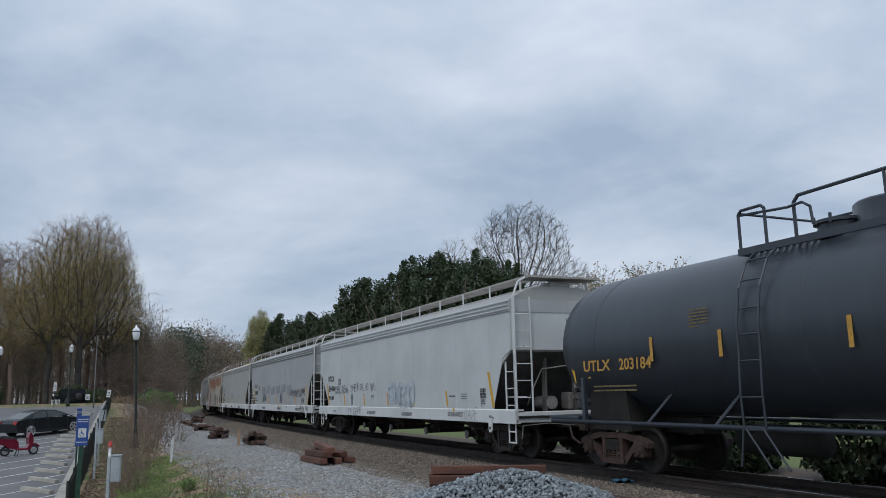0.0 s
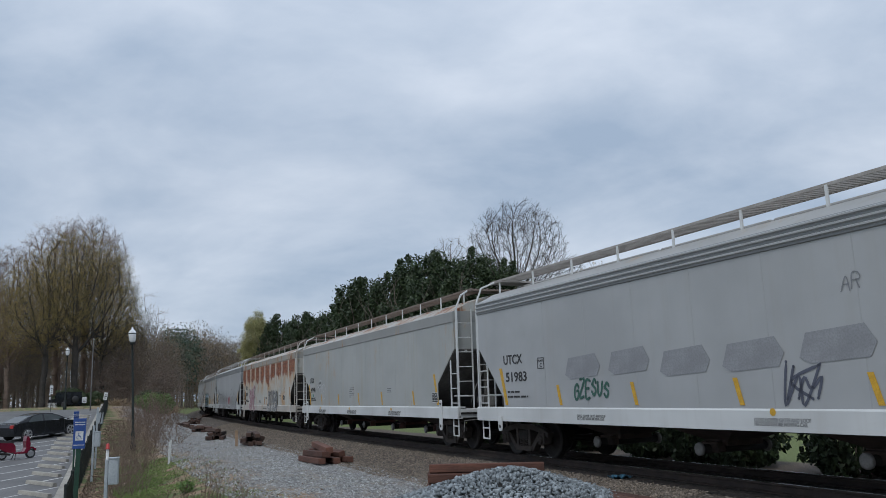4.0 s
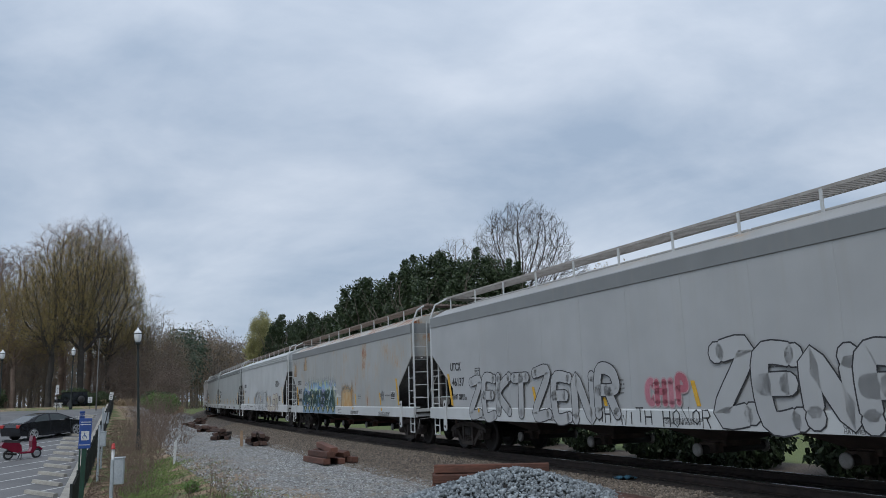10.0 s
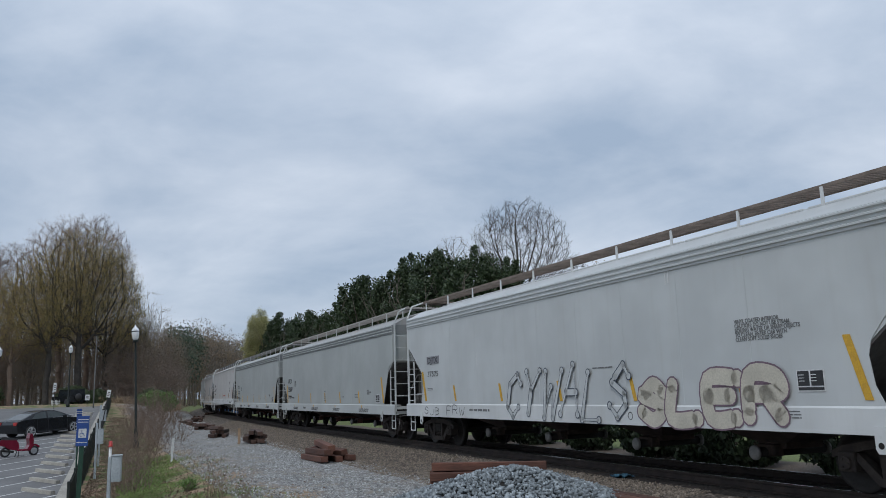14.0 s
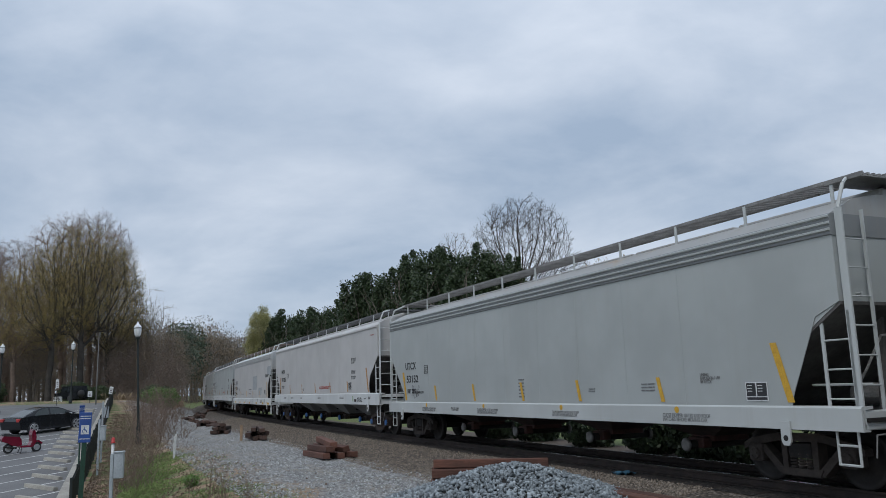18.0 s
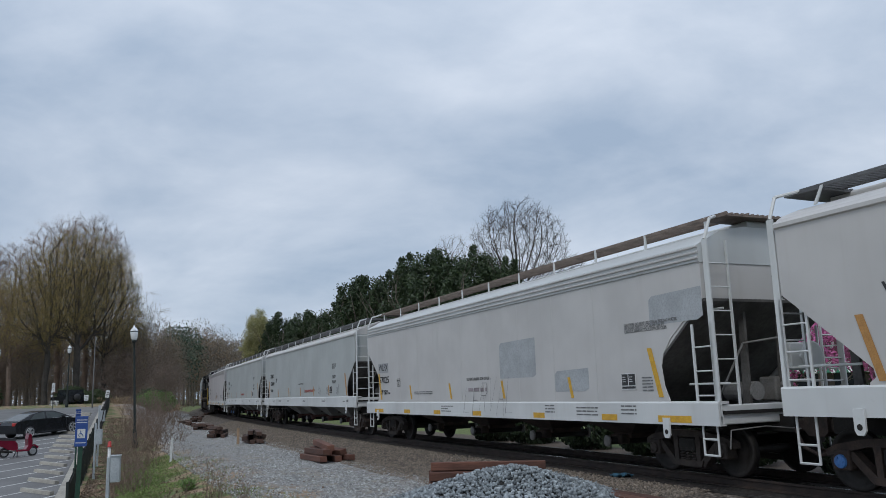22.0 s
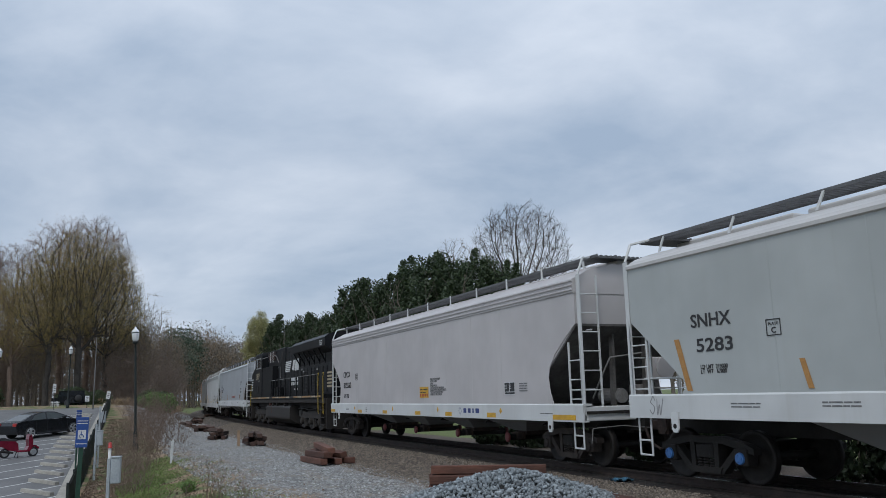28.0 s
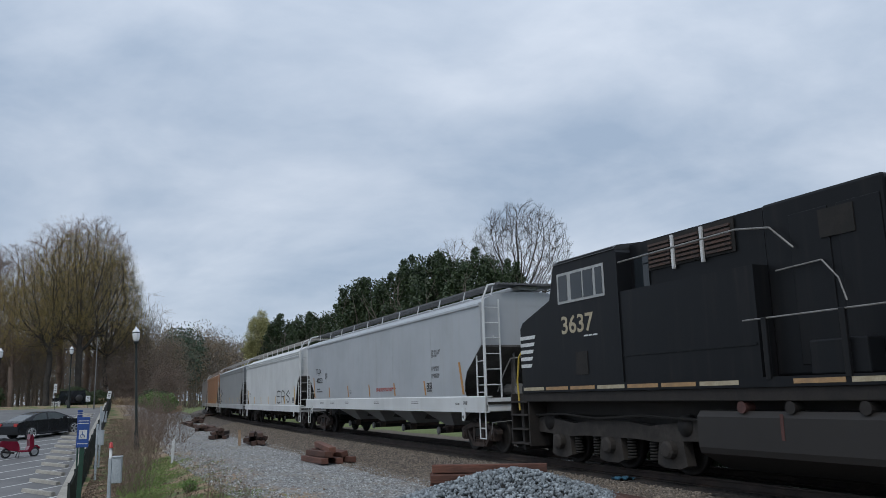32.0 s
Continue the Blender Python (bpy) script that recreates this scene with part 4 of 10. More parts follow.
    piece("brake_pipe", shape("brake_pipe" + key, lambda bm: pipe(bm, [(L - 0.6, -0.8, s1 + 0.1), (L - 0.3, -0.8, s1 + 0.5), (L - 0.15, -0.6, s1 + 1.0), (L - 0.05, 0.2, s1 + 1.1)], 0.02)), M["galv"], car)
    piece("control_valve", shape("valve" + key, lambda bm: (soft_box(bm, L - 0.75, L - 0.35, 0.3, 0.75, s1 - 0.05, s1 + 0.4, 0.04), rod(bm, (L - 0.5, 0.5, s1 + 0.2), (L - 0.2, 0.5, s1 + 0.3), 0.09, 10))), M["galv"], car)
    tx = L - {"smooth": 1.27, "ribbed": 1.40, "rounded": 1.25, "banded": 1.45}[style]
    for sx in (-1, 1):
        truck(car, sx * tx, trucks or M["truck_iron"], marks.get("caps") if marks else None)
        coupler(car, sx * (L + 0.40), sx, M["steel_brown"])
    car["pivot"] = tx

    for ob in car.children:
        ob.matrix_basis = Matrix.Translation((ahead, 0, 0)) @ ob.matrix_basis
    if marks:
        hopper_marks(car, style, L - ahead, L + ahead, s1, marks)
    return car


NAME_PLACE = {
    # name: from, to, foot; number: from, to, foot; plate: from, foot; load limits: foot; short strips
    "ribbed": ((-7.82, -6.88, 2.31), (-7.73, -6.70, 1.88), (-6.17, 2.14), 1.60, (-5.30, -2.62, 0.10, 2.60, 5.35)),
    "banded": ((-7.74, -7.02, 2.30), (-7.64, -6.82, 1.86), (-6.10, 2.06), 1.55, (-5.66, -2.92, -0.10, 2.66, 5.80)),
    "rounded": ((-7.92, -6.98, 2.44), (-7.88, -6.86, 2.00), (-6.05, 1.86), 1.68, (-5.66, -2.88, -0.02, 2.70, 5.50)),
    "smooth": ((-8.02, -7.06, 2.71), (-7.92, -6.84, 2.28), (-6.32, 2.44), 1.98, (-5.64, -2.74, 0.10, 2.92, 5.76)),
}


def fitted(parent, words, x0, x1, z, height, material, y=-1.583):
    """Words stencilled from x0 to x1, with capitals of that height."""
    me = letter_mesh(words, height, 1.0)
    xs = [v.co.x for v in me.vertices]
    k = (x1 - x0) / (max(xs) - min(xs))
    piece("lettering", letter_mesh(words, height, round(k, 3)), material, parent, Matrix.Translation((x0 - min(xs) * k, y, z)) @ UP)["kind"] = "stuff"


def hopper_marks(car, style, L, front, s1, marks):
    """Reflector strips, reporting marks and small print on the side that faces the yard."""
    name_at, number_at, plate_at, load_z, shorts = NAME_PLACE[style]
    plate_at = marks.get("plate_at", plate_at)
    lean_strip = shape("lean_strip", lambda bm: slab(bm, [(0.07, 0), (0.20, 0), (-0.06, 0.92), (-0.19, 0.92)], -0.003, 0.003))
    short = shape("short_strip", lambda bm: slab(bm, [(0.02, 0), (0.12, 0), (0.0, 0.45), (-0.10, 0.45)], -0.003, 0.003))
    yk = marks.get("yellow", M["yellow"])
    foot = s1 + (0.08 if style == "rounded" else 0.05)
    if not marks.get("bare"):
        for x in (-L + (1.33 if style != "smooth" else 1.42), front - {"smooth": 1.33, "ribbed": 1.16}.get(style, 1.42)):
            piece("reflector_strip", lean_strip, yk, car, pose(x, -1.583, foot))
        for x in marks.get("strips", shorts):
            piece("reflector_strip", short, yk, car, pose(x, -1.583, foot))
    if marks.get("name"):
        ink = marks.get("ink", M["ink"])
        x0, x1, z = name_at
        fitted(car, marks["name"], x0, x1, z, 0.235, ink)
        x0, x1, z = number_at
        if len(marks["number"]) < 5:
            x1 = x0 + (x1 - x0) * 0.8
        fitted(car, marks["number"], x0, x1, z, 0.235, ink)
        if marks.get("load"):
            lettering(car, marks["load"], x0 + 0.06, load_z, 0.075, ink, -1.583, 0.9)["kind"] = "stuff"
        else:
            bars(car, x0 + 0.06, load_z, 1.0, 0.07, 2, ink, -1.583, 3)
        # the name again on the leading end
        turn = Matrix(((0, 0, 1, front + 0.004), (1, 0, 0, 0.10), (0, 1, 0, 3.42), (0, 0, 0, 1)))
        piece("lettering", letter_mesh(marks["name"], 0.15, 0.75), ink, car, turn)["kind"] = "stuff"
        piece("lettering", letter_mesh(marks["number"], 0.15, 0.75), ink, car, Matrix.Translation((0, 0, -0.26)) @ turn)["kind"] = "stuff"

        def plate(bm):
            for a, b, c, d in ((0, 0.29, 0, 0.014), (0, 0.29, 0.246, 0.26), (0, 0.014, 0, 0.26), (0.276, 0.29, 0, 0.26)):
                box(bm, a, b, -0.003, 0.003, c, d)
        p = piece("plate_frame", shape("plate", plate), ink, car, pose(plate_at[0], -1.583, plate_at[1]))
        fitted(p, "C", 0.10, 0.19, 0.04, 0.095, ink, 0.0)
        fitted(p, "PLATE", 0.045, 0.245, 0.165, 0.045, ink, 0.0)
    if marks.get("panel", True):
        x, z, w, h = marks.get("panel_at", (L - 1.72, s1 + (0.12 if style != "smooth" else 0.16), 0.44, 0.30))
        p = piece("stencil_panel", shape("panel%g%g" % (w, h), lambda bm: box(bm, 0, w, -0.003, 0.003, 0, h)), M["white"], car, pose(x, -1.583, z))
        for a, b, c, d in ((0.04, 0.46, 0.26, 0.95), (0.52, 0.96, 0.26, 0.95), (0.04, 0.96, 0.06, 0.20)):
            piece("panel_field", shape("panel_field%g%g%g%g" % (a, c, w, h), lambda bm: box(bm, a * w, b * w, -0.006, -0.002, c * h, d * h)), M["ink"], p)
        piece("panel_print", shape("panel_print", lambda bm: [box(bm, 0.04 + 0.22 * i, 0.14 + 0.22 * i, -0.008, -0.005, 0.24 - 0.045 * j, 0.252 - 0.045 * j) for i in (0, 1) for j in (0, 1, 2)]), M["white"], p)["kind"] = "stuff"
    for k, (x, z, w, h, rows) in enumerate(marks.get("print", ())):
        bars(car, x, z, w * 0.8, h * 0.7, rows, M["soft_ink"], -1.603 if z < s1 else -1.583, 10 + k)
    for x, z, words, size in marks.get("words", ()):
        lettering(car, words, x, z, size * 0.8, M["soft_ink"], -1.603 if z < s1 else -1.583, 0.85)["kind"] = "stuff"
    # a round yellow notice over each warning on the sill
    disc = shape("notice_disc", lambda bm: lathe(bm, [(0.01, -0.004), (0.06, -0.004), (0.06, 0.0)], 12, "y"))
    for x, z in marks.get("discs", ()):
        piece("notice_disc", disc, M["yellow"], car, pose(x, -1.603, z), "round yellow notice")


def strip_yellow(car, x, z, y=-1.583, h=0.46):
    piece("reflector_strip", shape("strip%g" % h, lambda bm: box(bm, -0.04, 0.04, -0.003, 0.003, 0, h)), M["old_yellow"], car, pose(x, y, z))


def tank_car():
    car = thing("tank_car", "black tank car with yellow lettering and a railed top platform", "rail car")
    P, R, C = M["tank"], 1.52, 2.66
    ends = [(0.25, 9.70), (0.62, 9.62), (0.98, 9.46), (1.24, 9.24), (1.42, 8.95), (1.50, 8.62), (R, 8.3)]
    piece("tank", shape("tank", lambda bm: lathe(bm, [(r, -x - 0.2) for r, x in ends] + [(r, x) for r, x in ends[::-1]], 48, "x", (0, 0, C)), True), P, car)
    for x in (-7.8, -2.4, 2.4, 7.8):
        piece("weld_band", shape("weld", lambda bm: lathe(bm, [(R + 0.001, -0.02), (R + 0.006, -0.015), (R + 0.006, 0.015), (R + 0.001, 0.02)], 48, "x", (0, 0, C)), True), P, car, pose(x, 0, 0))

    def saddle(bm):
        slab(bm, [(-0.75, 0.85), (0.75, 0.85), (0.60, 1.7), (-0.60, 1.7)], -1.15, 1.15)
    for sx in (-1, 1):
        piece("saddle", shape("saddle", saddle), M["steel_dark"], car, pose(sx * 7.9, 0, 0))
        piece("stub_sill", shape("stub", lambda bm: soft_box(bm, -2.0, 1.75, -0.25, 0.25, 0.78, 1.12, 0.03)), M["steel_dark"], car, pose(sx * 8.1, 0, 0, 0, 0, 0 if sx > 0 else 180))
        truck(car, sx * 7.9, M["steel_rusty"])
        coupler(car, sx * 9.75, sx, M["steel_brown"])
        piece("end_platform", shape("tank_end", lambda bm: (soft_box(bm, 8.55, 9.75, -1.5, 1.5, 1.06, 1.14, 0.02), box(bm, 9.6, 9.66, -1.5, -1.44, 0.4, 1.06), box(bm, 9.2, 9.26, -1.5, -1.44, 0.4, 1.06), box(bm, 9.2, 9.66, -1.49, -1.45, 0.4, 0.44))), P, car, pose(0, 0, 0, 0, 0, 0 if sx > 0 else 180))
        piece("end_post", shape("tank_post", lambda bm: soft_box(bm, -0.05, 0.05, -1.50, -1.40, 1.0, 1.95, 0.015)), P, car, pose(sx * 8.35, 0, 0))
        piece("air_reservoir", shape("reservoir", lambda bm: rod(bm, (-0.9, 0.25, 0.72), (0.9, 0.25, 0.72), 0.28, 18), True), M["steel_dark"], car, pose(sx * 4.6, 0, 0))
    for s in (-1, 1):
        piece("side_rail", shape("tank_rail", lambda bm: rod(bm, (-9.6, -1.50, 1.02), (9.6, -1.50, 1.02), 0.045, 8), True), P, car, pose(0, 0, 0, 0, 0, 0 if s < 0 else 180))
    for x in (-6.2, -4.4, 1.8, 4.6):
        piece("rail_bracket", shape("tank_bracket", lambda bm: rod(bm, (0, -1.5, 1.03), (0.22, -1.06, 1.58), 0.03, 6)), P, car, pose(x, 0, 0))

    a = [(-1.62, 1.0), (-1.64, 1.6), (-1.60, 2.3), (-1.60, 2.7), (-1.50, 3.3), (-1.28, 3.75), (-0.95, 4.02)]
    side = piece("side_ladder", shape("tank_ladder", lambda bm: pipe(bm, [(0, y, z) for y, z in a], 0.020)), P, car, pose(-3.62, 0, 0))
    piece("ladder_rail", shape("tank_ladder_rail", lambda bm: pipe(bm, [(0.46, y, z) for y, z in a], 0.020)), P, side)
    for k in range(8):
        t = k / 7 * (len(a) - 1.001)
        i, u = int(t), t - int(t)
        y, z = (a[i][j] * (1 - u) + a[i + 1][j] * u for j in (0, 1))
        piece("rung", shape("tank_rung", lambda bm: rod(bm, (0, 0, 0), (0.46, 0, 0), 0.015)), P, side, pose(0, y, z))
    for k, (x0, x1) in enumerate(((0.05, 0.55), (0.42, 0.90), (0.0, -0.08))):
        piece("foot_iron", shape("foot_iron%d" % k, lambda bm: rod(bm, (x0, -1.64, 1.02), (x1, -1.66, 0.42), 0.018)), P, side)

    def platform(bm):
        for y in (-1.02, 1.02):
            box(bm, -4.0, 2.2, y - 0.03, y + 0.03, 3.94, 4.06)
        box(bm, -4.0, -3.94, -1.02, 1.02, 3.94, 4.06)
        for i in range(44):
            x = -3.95 + i * 0.14
            if not -2.4 < x < -0.3:
                box(bm, x, x + 0.05, -1.0, 1.0, 4.0, 4.04)
    piece("top_platform", shape("platform", platform), P, car)["kind"] = "stuff"

    def railing(bm):
        pipe(bm, [(-3.97, -1.0, 4.0), (-3.97, -1.0, 4.68), (-3.9, -1.0, 4.74), (-3.45, -1.0, 4.74), (-3.38, -1.0, 4.68), (-3.38, -1.0, 4.02)], 0.028)
        pipe(bm, [(-3.95, -1.0, 4.66), (-2.9, -1.0, 4.58), (-2.6, -1.0, 4.60), (-2.45, -1.0, 4.5), (-2.42, -1.0, 4.2)], 0.024)
        pipe(bm, [(-2.85, -0.9, 4.0), (-2.85, -0.9, 4.66), (-2.75, -0.9, 4.76), (2.0, -0.9, 4.84)], 0.03)
        for x in (-1.2, 0.4, 2.0):
            rod(bm, (x, -0.9, 4.0), (x, -0.9, 4.79), 0.025)
        pipe(bm, [(-3.97, 1.0, 4.0), (-3.97, 1.0, 4.72), (2.0, 1.0, 4.72)], 0.026)
        pipe(bm, [(-3.97, -1.0, 4.70), (-3.97, 1.0, 4.70)], 0.026)
    piece("railing", shape("tank_railing", railing), P, car)
    piece("valve_dome", shape("dome", lambda bm: lathe(bm, [(0.72, 3.95), (0.72, 4.16), (0.68, 4.18), (0.68, 4.46), (0.64, 4.50), (0.2, 4.52)], 28, "z", (-1.62, 0, 0)), True), P, car)
    piece("manway", shape("manway", lambda bm: (lathe(bm, [(0.36, 4.0), (0.36, 4.22), (0.42, 4.23), (0.42, 4.28), (0.1, 4.33)], 20, "z", (-2.35, -0.45, 0)), [rod(bm, (-2.35 + 0.4 * math.cos(k), -0.45 + 0.4 * math.sin(k), 4.2), (-2.35 + 0.4 * math.cos(k), -0.45 + 0.4 * math.sin(k), 4.36), 0.025) for k in range(6)])), P, car)
    ink = M["old_yellow"]
    fitted(car, "UTLX", -8.2, -7.25, 2.08, 0.23, ink, -1.535)
    fitted(car, "203184", -6.95, -5.95, 2.08, 0.23, ink, -1.535)
    bars(car, -8.05, 1.93, 0.9, 0.05, 1, ink, -1.528, 31)
    bars(car, -7.9, 1.74, 1.5, 0.05, 2, M["faint_yellow"], -1.50, 32)
    bars(car, -4.85, 3.05, 0.5, 0.035, 6, M["faint_yellow"], -1.52, 33)
    for x in (-5.92, -4.10, -1.55, 1.0, 3.5):
        strip_yellow(car, x, 2.20, -1.532)
    piece("reflector_strip", shape("tank_lean", lambda bm: ribbon(bm, [(0.0, 0.95), (0.02, 0.6), (0.08, 0.3), (0.18, 0.0)], 0.10)), M["yellow"], car, pose(-8.9, -1.40, 1.85))

    car["pivot"] = 7.9
    return car


def loco_truck(parent, x):
    """Three axles under a cast frame with coil springs and axle boxes."""
    base = piece("truck", shape("loco_bolster", lambda bm: soft_box(bm, -2.6, 2.6, -0.9, 0.9, 0.75, 1.2, 0.05)), M["steel_dark"], parent, pose(x, 0, 0))

    def side(bm):
        slab(bm, [(-3.0, 0.98), (-2.6, 1.05), (-1.3, 0.92), (-0.6, 1.0), (0.6, 1.0), (1.3, 0.92), (2.6, 1.05), (3.0, 0.98), (3.05, 0.70), (2.2, 0.66), (1.5, 0.62), (0.9, 0.66), (-0.9, 0.66), (-1.5, 0.62), (-2.2, 0.66), (-3.05, 0.70)], -0.10, 0.10)
        for wx in (-1.9, 0, 1.9):
            slab(bm, [(wx - 0.34, 0.68), (wx + 0.34, 0.68), (wx + 0.42, 0.22), (wx + 0.2, 0.15), (wx - 0.2, 0.15), (wx - 0.42, 0.22)], -0.09, 0.12)

    def springs(bm):
        for wx in (-1.30, -0.60, 0.60, 1.30):
            for j in range(7):
                lathe(bm, [(0.07, 0.0), (0.10, 0.014), (0.10, 0.034), (0.07, 0.048)], 10, "z", (wx, 0, 0.26 + j * 0.06))
        for wx in (-2.35, 2.35):
            rod(bm, (wx, -0.12, 0.95), (wx, 0.05, 0.95), 0.20, 14)

    for s in (-1, 1):
        turn = pose(0, s * 1.14, 0, 0, 0, 0 if s < 0 else 180)
        piece("side_frame", shape("loco_side", side), M["loco_truck"], base, turn)
        piece("coil_spring", shape("loco_springs", springs, True), M["steel_dark"], base, turn)["kind"] = "stuff"
        for wx in (-1.9, 0, 1.9):
            piece("axle_box", shape("axle_box", lambda bm: (lathe(bm, [(0.17, -0.02), (0.17, -0.16), (0.12, -0.20), (0.05, -0.21)], 16, "y", (0, 0, 0.50)))), M["loco_truck"], base, turn @ pose(wx, -0.05, 0))
        piece("brake_pipe", shape("loco_pipe", lambda bm: pipe(bm, [(-2.9, -0.16, 1.08), (-1.6, -0.18, 1.12), (-0.4, -0.17, 1.04), (1.2, -0.18, 1.12), (2.9, -0.16, 1.06)], 0.025)), M["steel_dark"], base, turn)
    for wx in (-1.9, 0, 1.9):
        wheelset(base, wx, 0.533)
    return base


def locomotive():
    car = thing("locomotive", "black diesel locomotive with white nose stripes and yellow sill line", "locomotive")
    K, D = M["loco"], M["steel_dark"]
    piece("underframe", shape("loco_frame", lambda bm: (soft_box(bm, -10.35, 10.75, -1.52, 1.52, 1.40, 1.62, 0.02), box(bm, -10.2, 10.6, -1.0, 1.0, 1.1, 1.42))), M["loco_low"], car)
    piece("walkway", shape("loco_deck", lambda bm: box(bm, -10.3, 10.7, -1.56, 1.56, 1.62, 1.78)), K, car)
    # the sill's reflective line, in lengths
    line = shape("sill_line", lambda bm: box(bm, 0, 0.92, -0.003, 0.003, 0, 0.075))
    for k in range(20):
        if k not in (7, 13):
            piece("sill_stripe", line, M["sill_yellow"] if k % 3 else M["sill_pale"], car, pose(-10.2 + k * 1.02, -1.562, 1.665))

    def cab(bm):
        slab(bm, [(-10.42, 1.40), (-10.42, 3.18), (-10.30, 3.32), (-9.0, 3.74), (-8.78, 4.50), (-8.55, 4.58), (-6.45, 4.58), (-6.35, 4.45), (-6.35, 1.40)], -1.47, 1.47)
    piece("cab", shape("loco_cab", cab), K, car)
    piece("cab_roof", shape("cab_roof", lambda bm: (bar_along(bm, [(-1.50, 4.52), (-1.38, 4.62), (-0.7, 4.72), (0.7, 4.72), (1.38, 4.62), (1.50, 4.52)], -8.8, -6.4), soft_box(bm, -8.3, -7.0, -0.6, 0.6, 4.70, 4.80, 0.03))), M["loco_roof"], car)

    def low_body(bm):
        slab(bm, [(-6.35, 1.62), (-6.35, 3.62), (-2.75, 3.62), (-2.75, 1.62)], -1.44, 1.44)
        box(bm, -6.35, -2.75, -1.10, 1.10, 3.6, 4.61)
    piece("cab_rear_body", shape("loco_low", low_body), K, car)
    piece("engine_hood", shape("loco_hood", lambda bm: soft_box(bm, -0.5, 2.9, -1.06, 1.06, 1.78, 4.58, 0.05)), K, car)
    piece("blower_hood", shape("loco_blower", lambda bm: soft_box(bm, -2.75, -0.5, -1.12, 1.12, 1.78, 4.64, 0.05)), K, car)
    piece("rear_hood", shape("loco_rear_hood", lambda bm: soft_box(bm, 2.9, 10.3, -1.06, 1.06, 1.78, 3.95, 0.04)), K, car)

    def wing(bm):
        bar_along(bm, [(-1.06, 3.75), (-1.50, 4.02), (-1.52, 4.40), (-1.30, 4.58), (-0.6, 4.68), (0.6, 4.68), (1.30, 4.58), (1.52, 4.40), (1.50, 4.02), (1.06, 3.75)], 3.2, 10.7)
    piece("radiator_housing", shape("loco_wing", wing), K, car)
    piece("radiator_shutters", shape("loco_shutters", lambda bm: [box(bm, 3.4 + i * 0.3, 3.62 + i * 0.3, -0.7, 0.7, 4.66, 4.70) for i in range(24)]), D, car)
    for k in range(6):
        piece("radiator_strut", shape("radiator_strut", lambda bm: (rod(bm, (0, -1.07, 3.38), (0.12, -1.44, 3.98), 0.035, 5), box(bm, -0.04, 0.04, -1.10, -1.06, 3.28, 3.74))), K, car, pose(3.45 + k * 1.12, 0, 0))
        piece("radiator_screen", shape("radiator_screen", lambda bm: box(bm, 0, 0.95, -0.012, 0.0, 0, 0.38)), D, car, pose(3.55 + k * 1.12, -1.062, 3.32))
    # side doors and panels on the hood
    door = shape("hood_door", lambda bm: (soft_box(bm, 0, 0.62, -0.03, 0.0, 0, 1.25, 0.012)))
    screen = shape("door_screen", lambda bm: [box(bm, 0.1, 0.52, -0.045, -0.02, 0.18 + i * 0.07, 0.22 + i * 0.07) for i in range(13)])
    for k, x in enumerate((3.1, 4.0, 4.7, 5.5, 6.3, 7.1, 8.0, 8.8)):
        p = piece("hood_door", door, K, car, pose(x, -1.06, 1.92))
        if k in (1, 2, 4, 5):
            piece("door_screen", screen, D, p)
    for x in (-2.2, -1.3, -0.3, 0.5, 1.3, 2.1):
        piece("hood_panel", shape("hood_panel", lambda bm: soft_box(bm, 0, 0.74, -0.02, 0.0, 0, 2.4, 0.01)), K, car, pose(x, -1.12 if x < -0.6 else -1.06, 1.95))
    piece("hood_vent", shape("hood_vent", lambda bm: box(bm, 0, 0.62, -0.03, 0, 0, 0.44)), D, car, pose(-1.62, -1.13, 3.86))
    for k in range(3):
        v = piece("grille", shape("grille", lambda bm: [box(bm, 0, 0.62, -0.05, -0.02, i * 0.085, i * 0.085 + 0.045) for i in range(6)]), M["copper_grille"], car, pose(-5.68 + k * 0.80, -1.12, 4.02))
        piece("grille_recess", shape("grille_recess", lambda bm: box(bm, -0.06, 0.70, -0.018, 0.0, -0.05, 0.55)), D, v)
    for x in (-4.97, -4.17):
        piece("grille_post", shape("grille_post", lambda bm: box(bm, -0.03, 0.03, -0.05, 0, 0, 0.66)), M["white"], car, pose(x, -1.13, 3.9))
    # cab side windows: frame and two panes, and the rear door glass
    win = piece("side_window", shape("cab_frame", lambda bm: (box(bm, -8.62, -6.80, -0.012, 0.0, 3.60, 4.30))), M["white_frame"], car, pose(0, -1.47, 0))
    for x0, x1 in ((-8.55, -8.2), (-8.05, -7.62), (-7.56, -7.2), (-7.10, -6.86)):
        piece("pane", shape("pane%g" % x0, lambda bm: box(bm, x0, x1, -0.02, -0.006, 3.66, 4.24)), M["glass"], win)
    piece("cab_door_window", shape("door_pane", lambda bm: box(bm, -6.2, -5.75, -0.02, 0, 3.68, 4.35)), M["glass"], car, pose(0, -1.11, 0))
    piece("windscreen", shape("windscreen", lambda bm: slab(bm, [(-9.02, 3.80), (-8.96, 3.80), (-8.80, 4.42), (-8.86, 4.42)], -1.25, 1.25)), M["glass"], car)
    piece("nose_vent", shape("nose_vent", lambda bm: box(bm, -8.0, -7.55, -0.02, 0, 1.98, 2.48)), D, car, pose(0, -1.47, 0))
    piece("cab_seam", shape("cab_seam", lambda bm: box(bm, -6.9, -2.8, -0.012, 0, 2.30, 2.34)), K, car, pose(0, -1.445, 0))
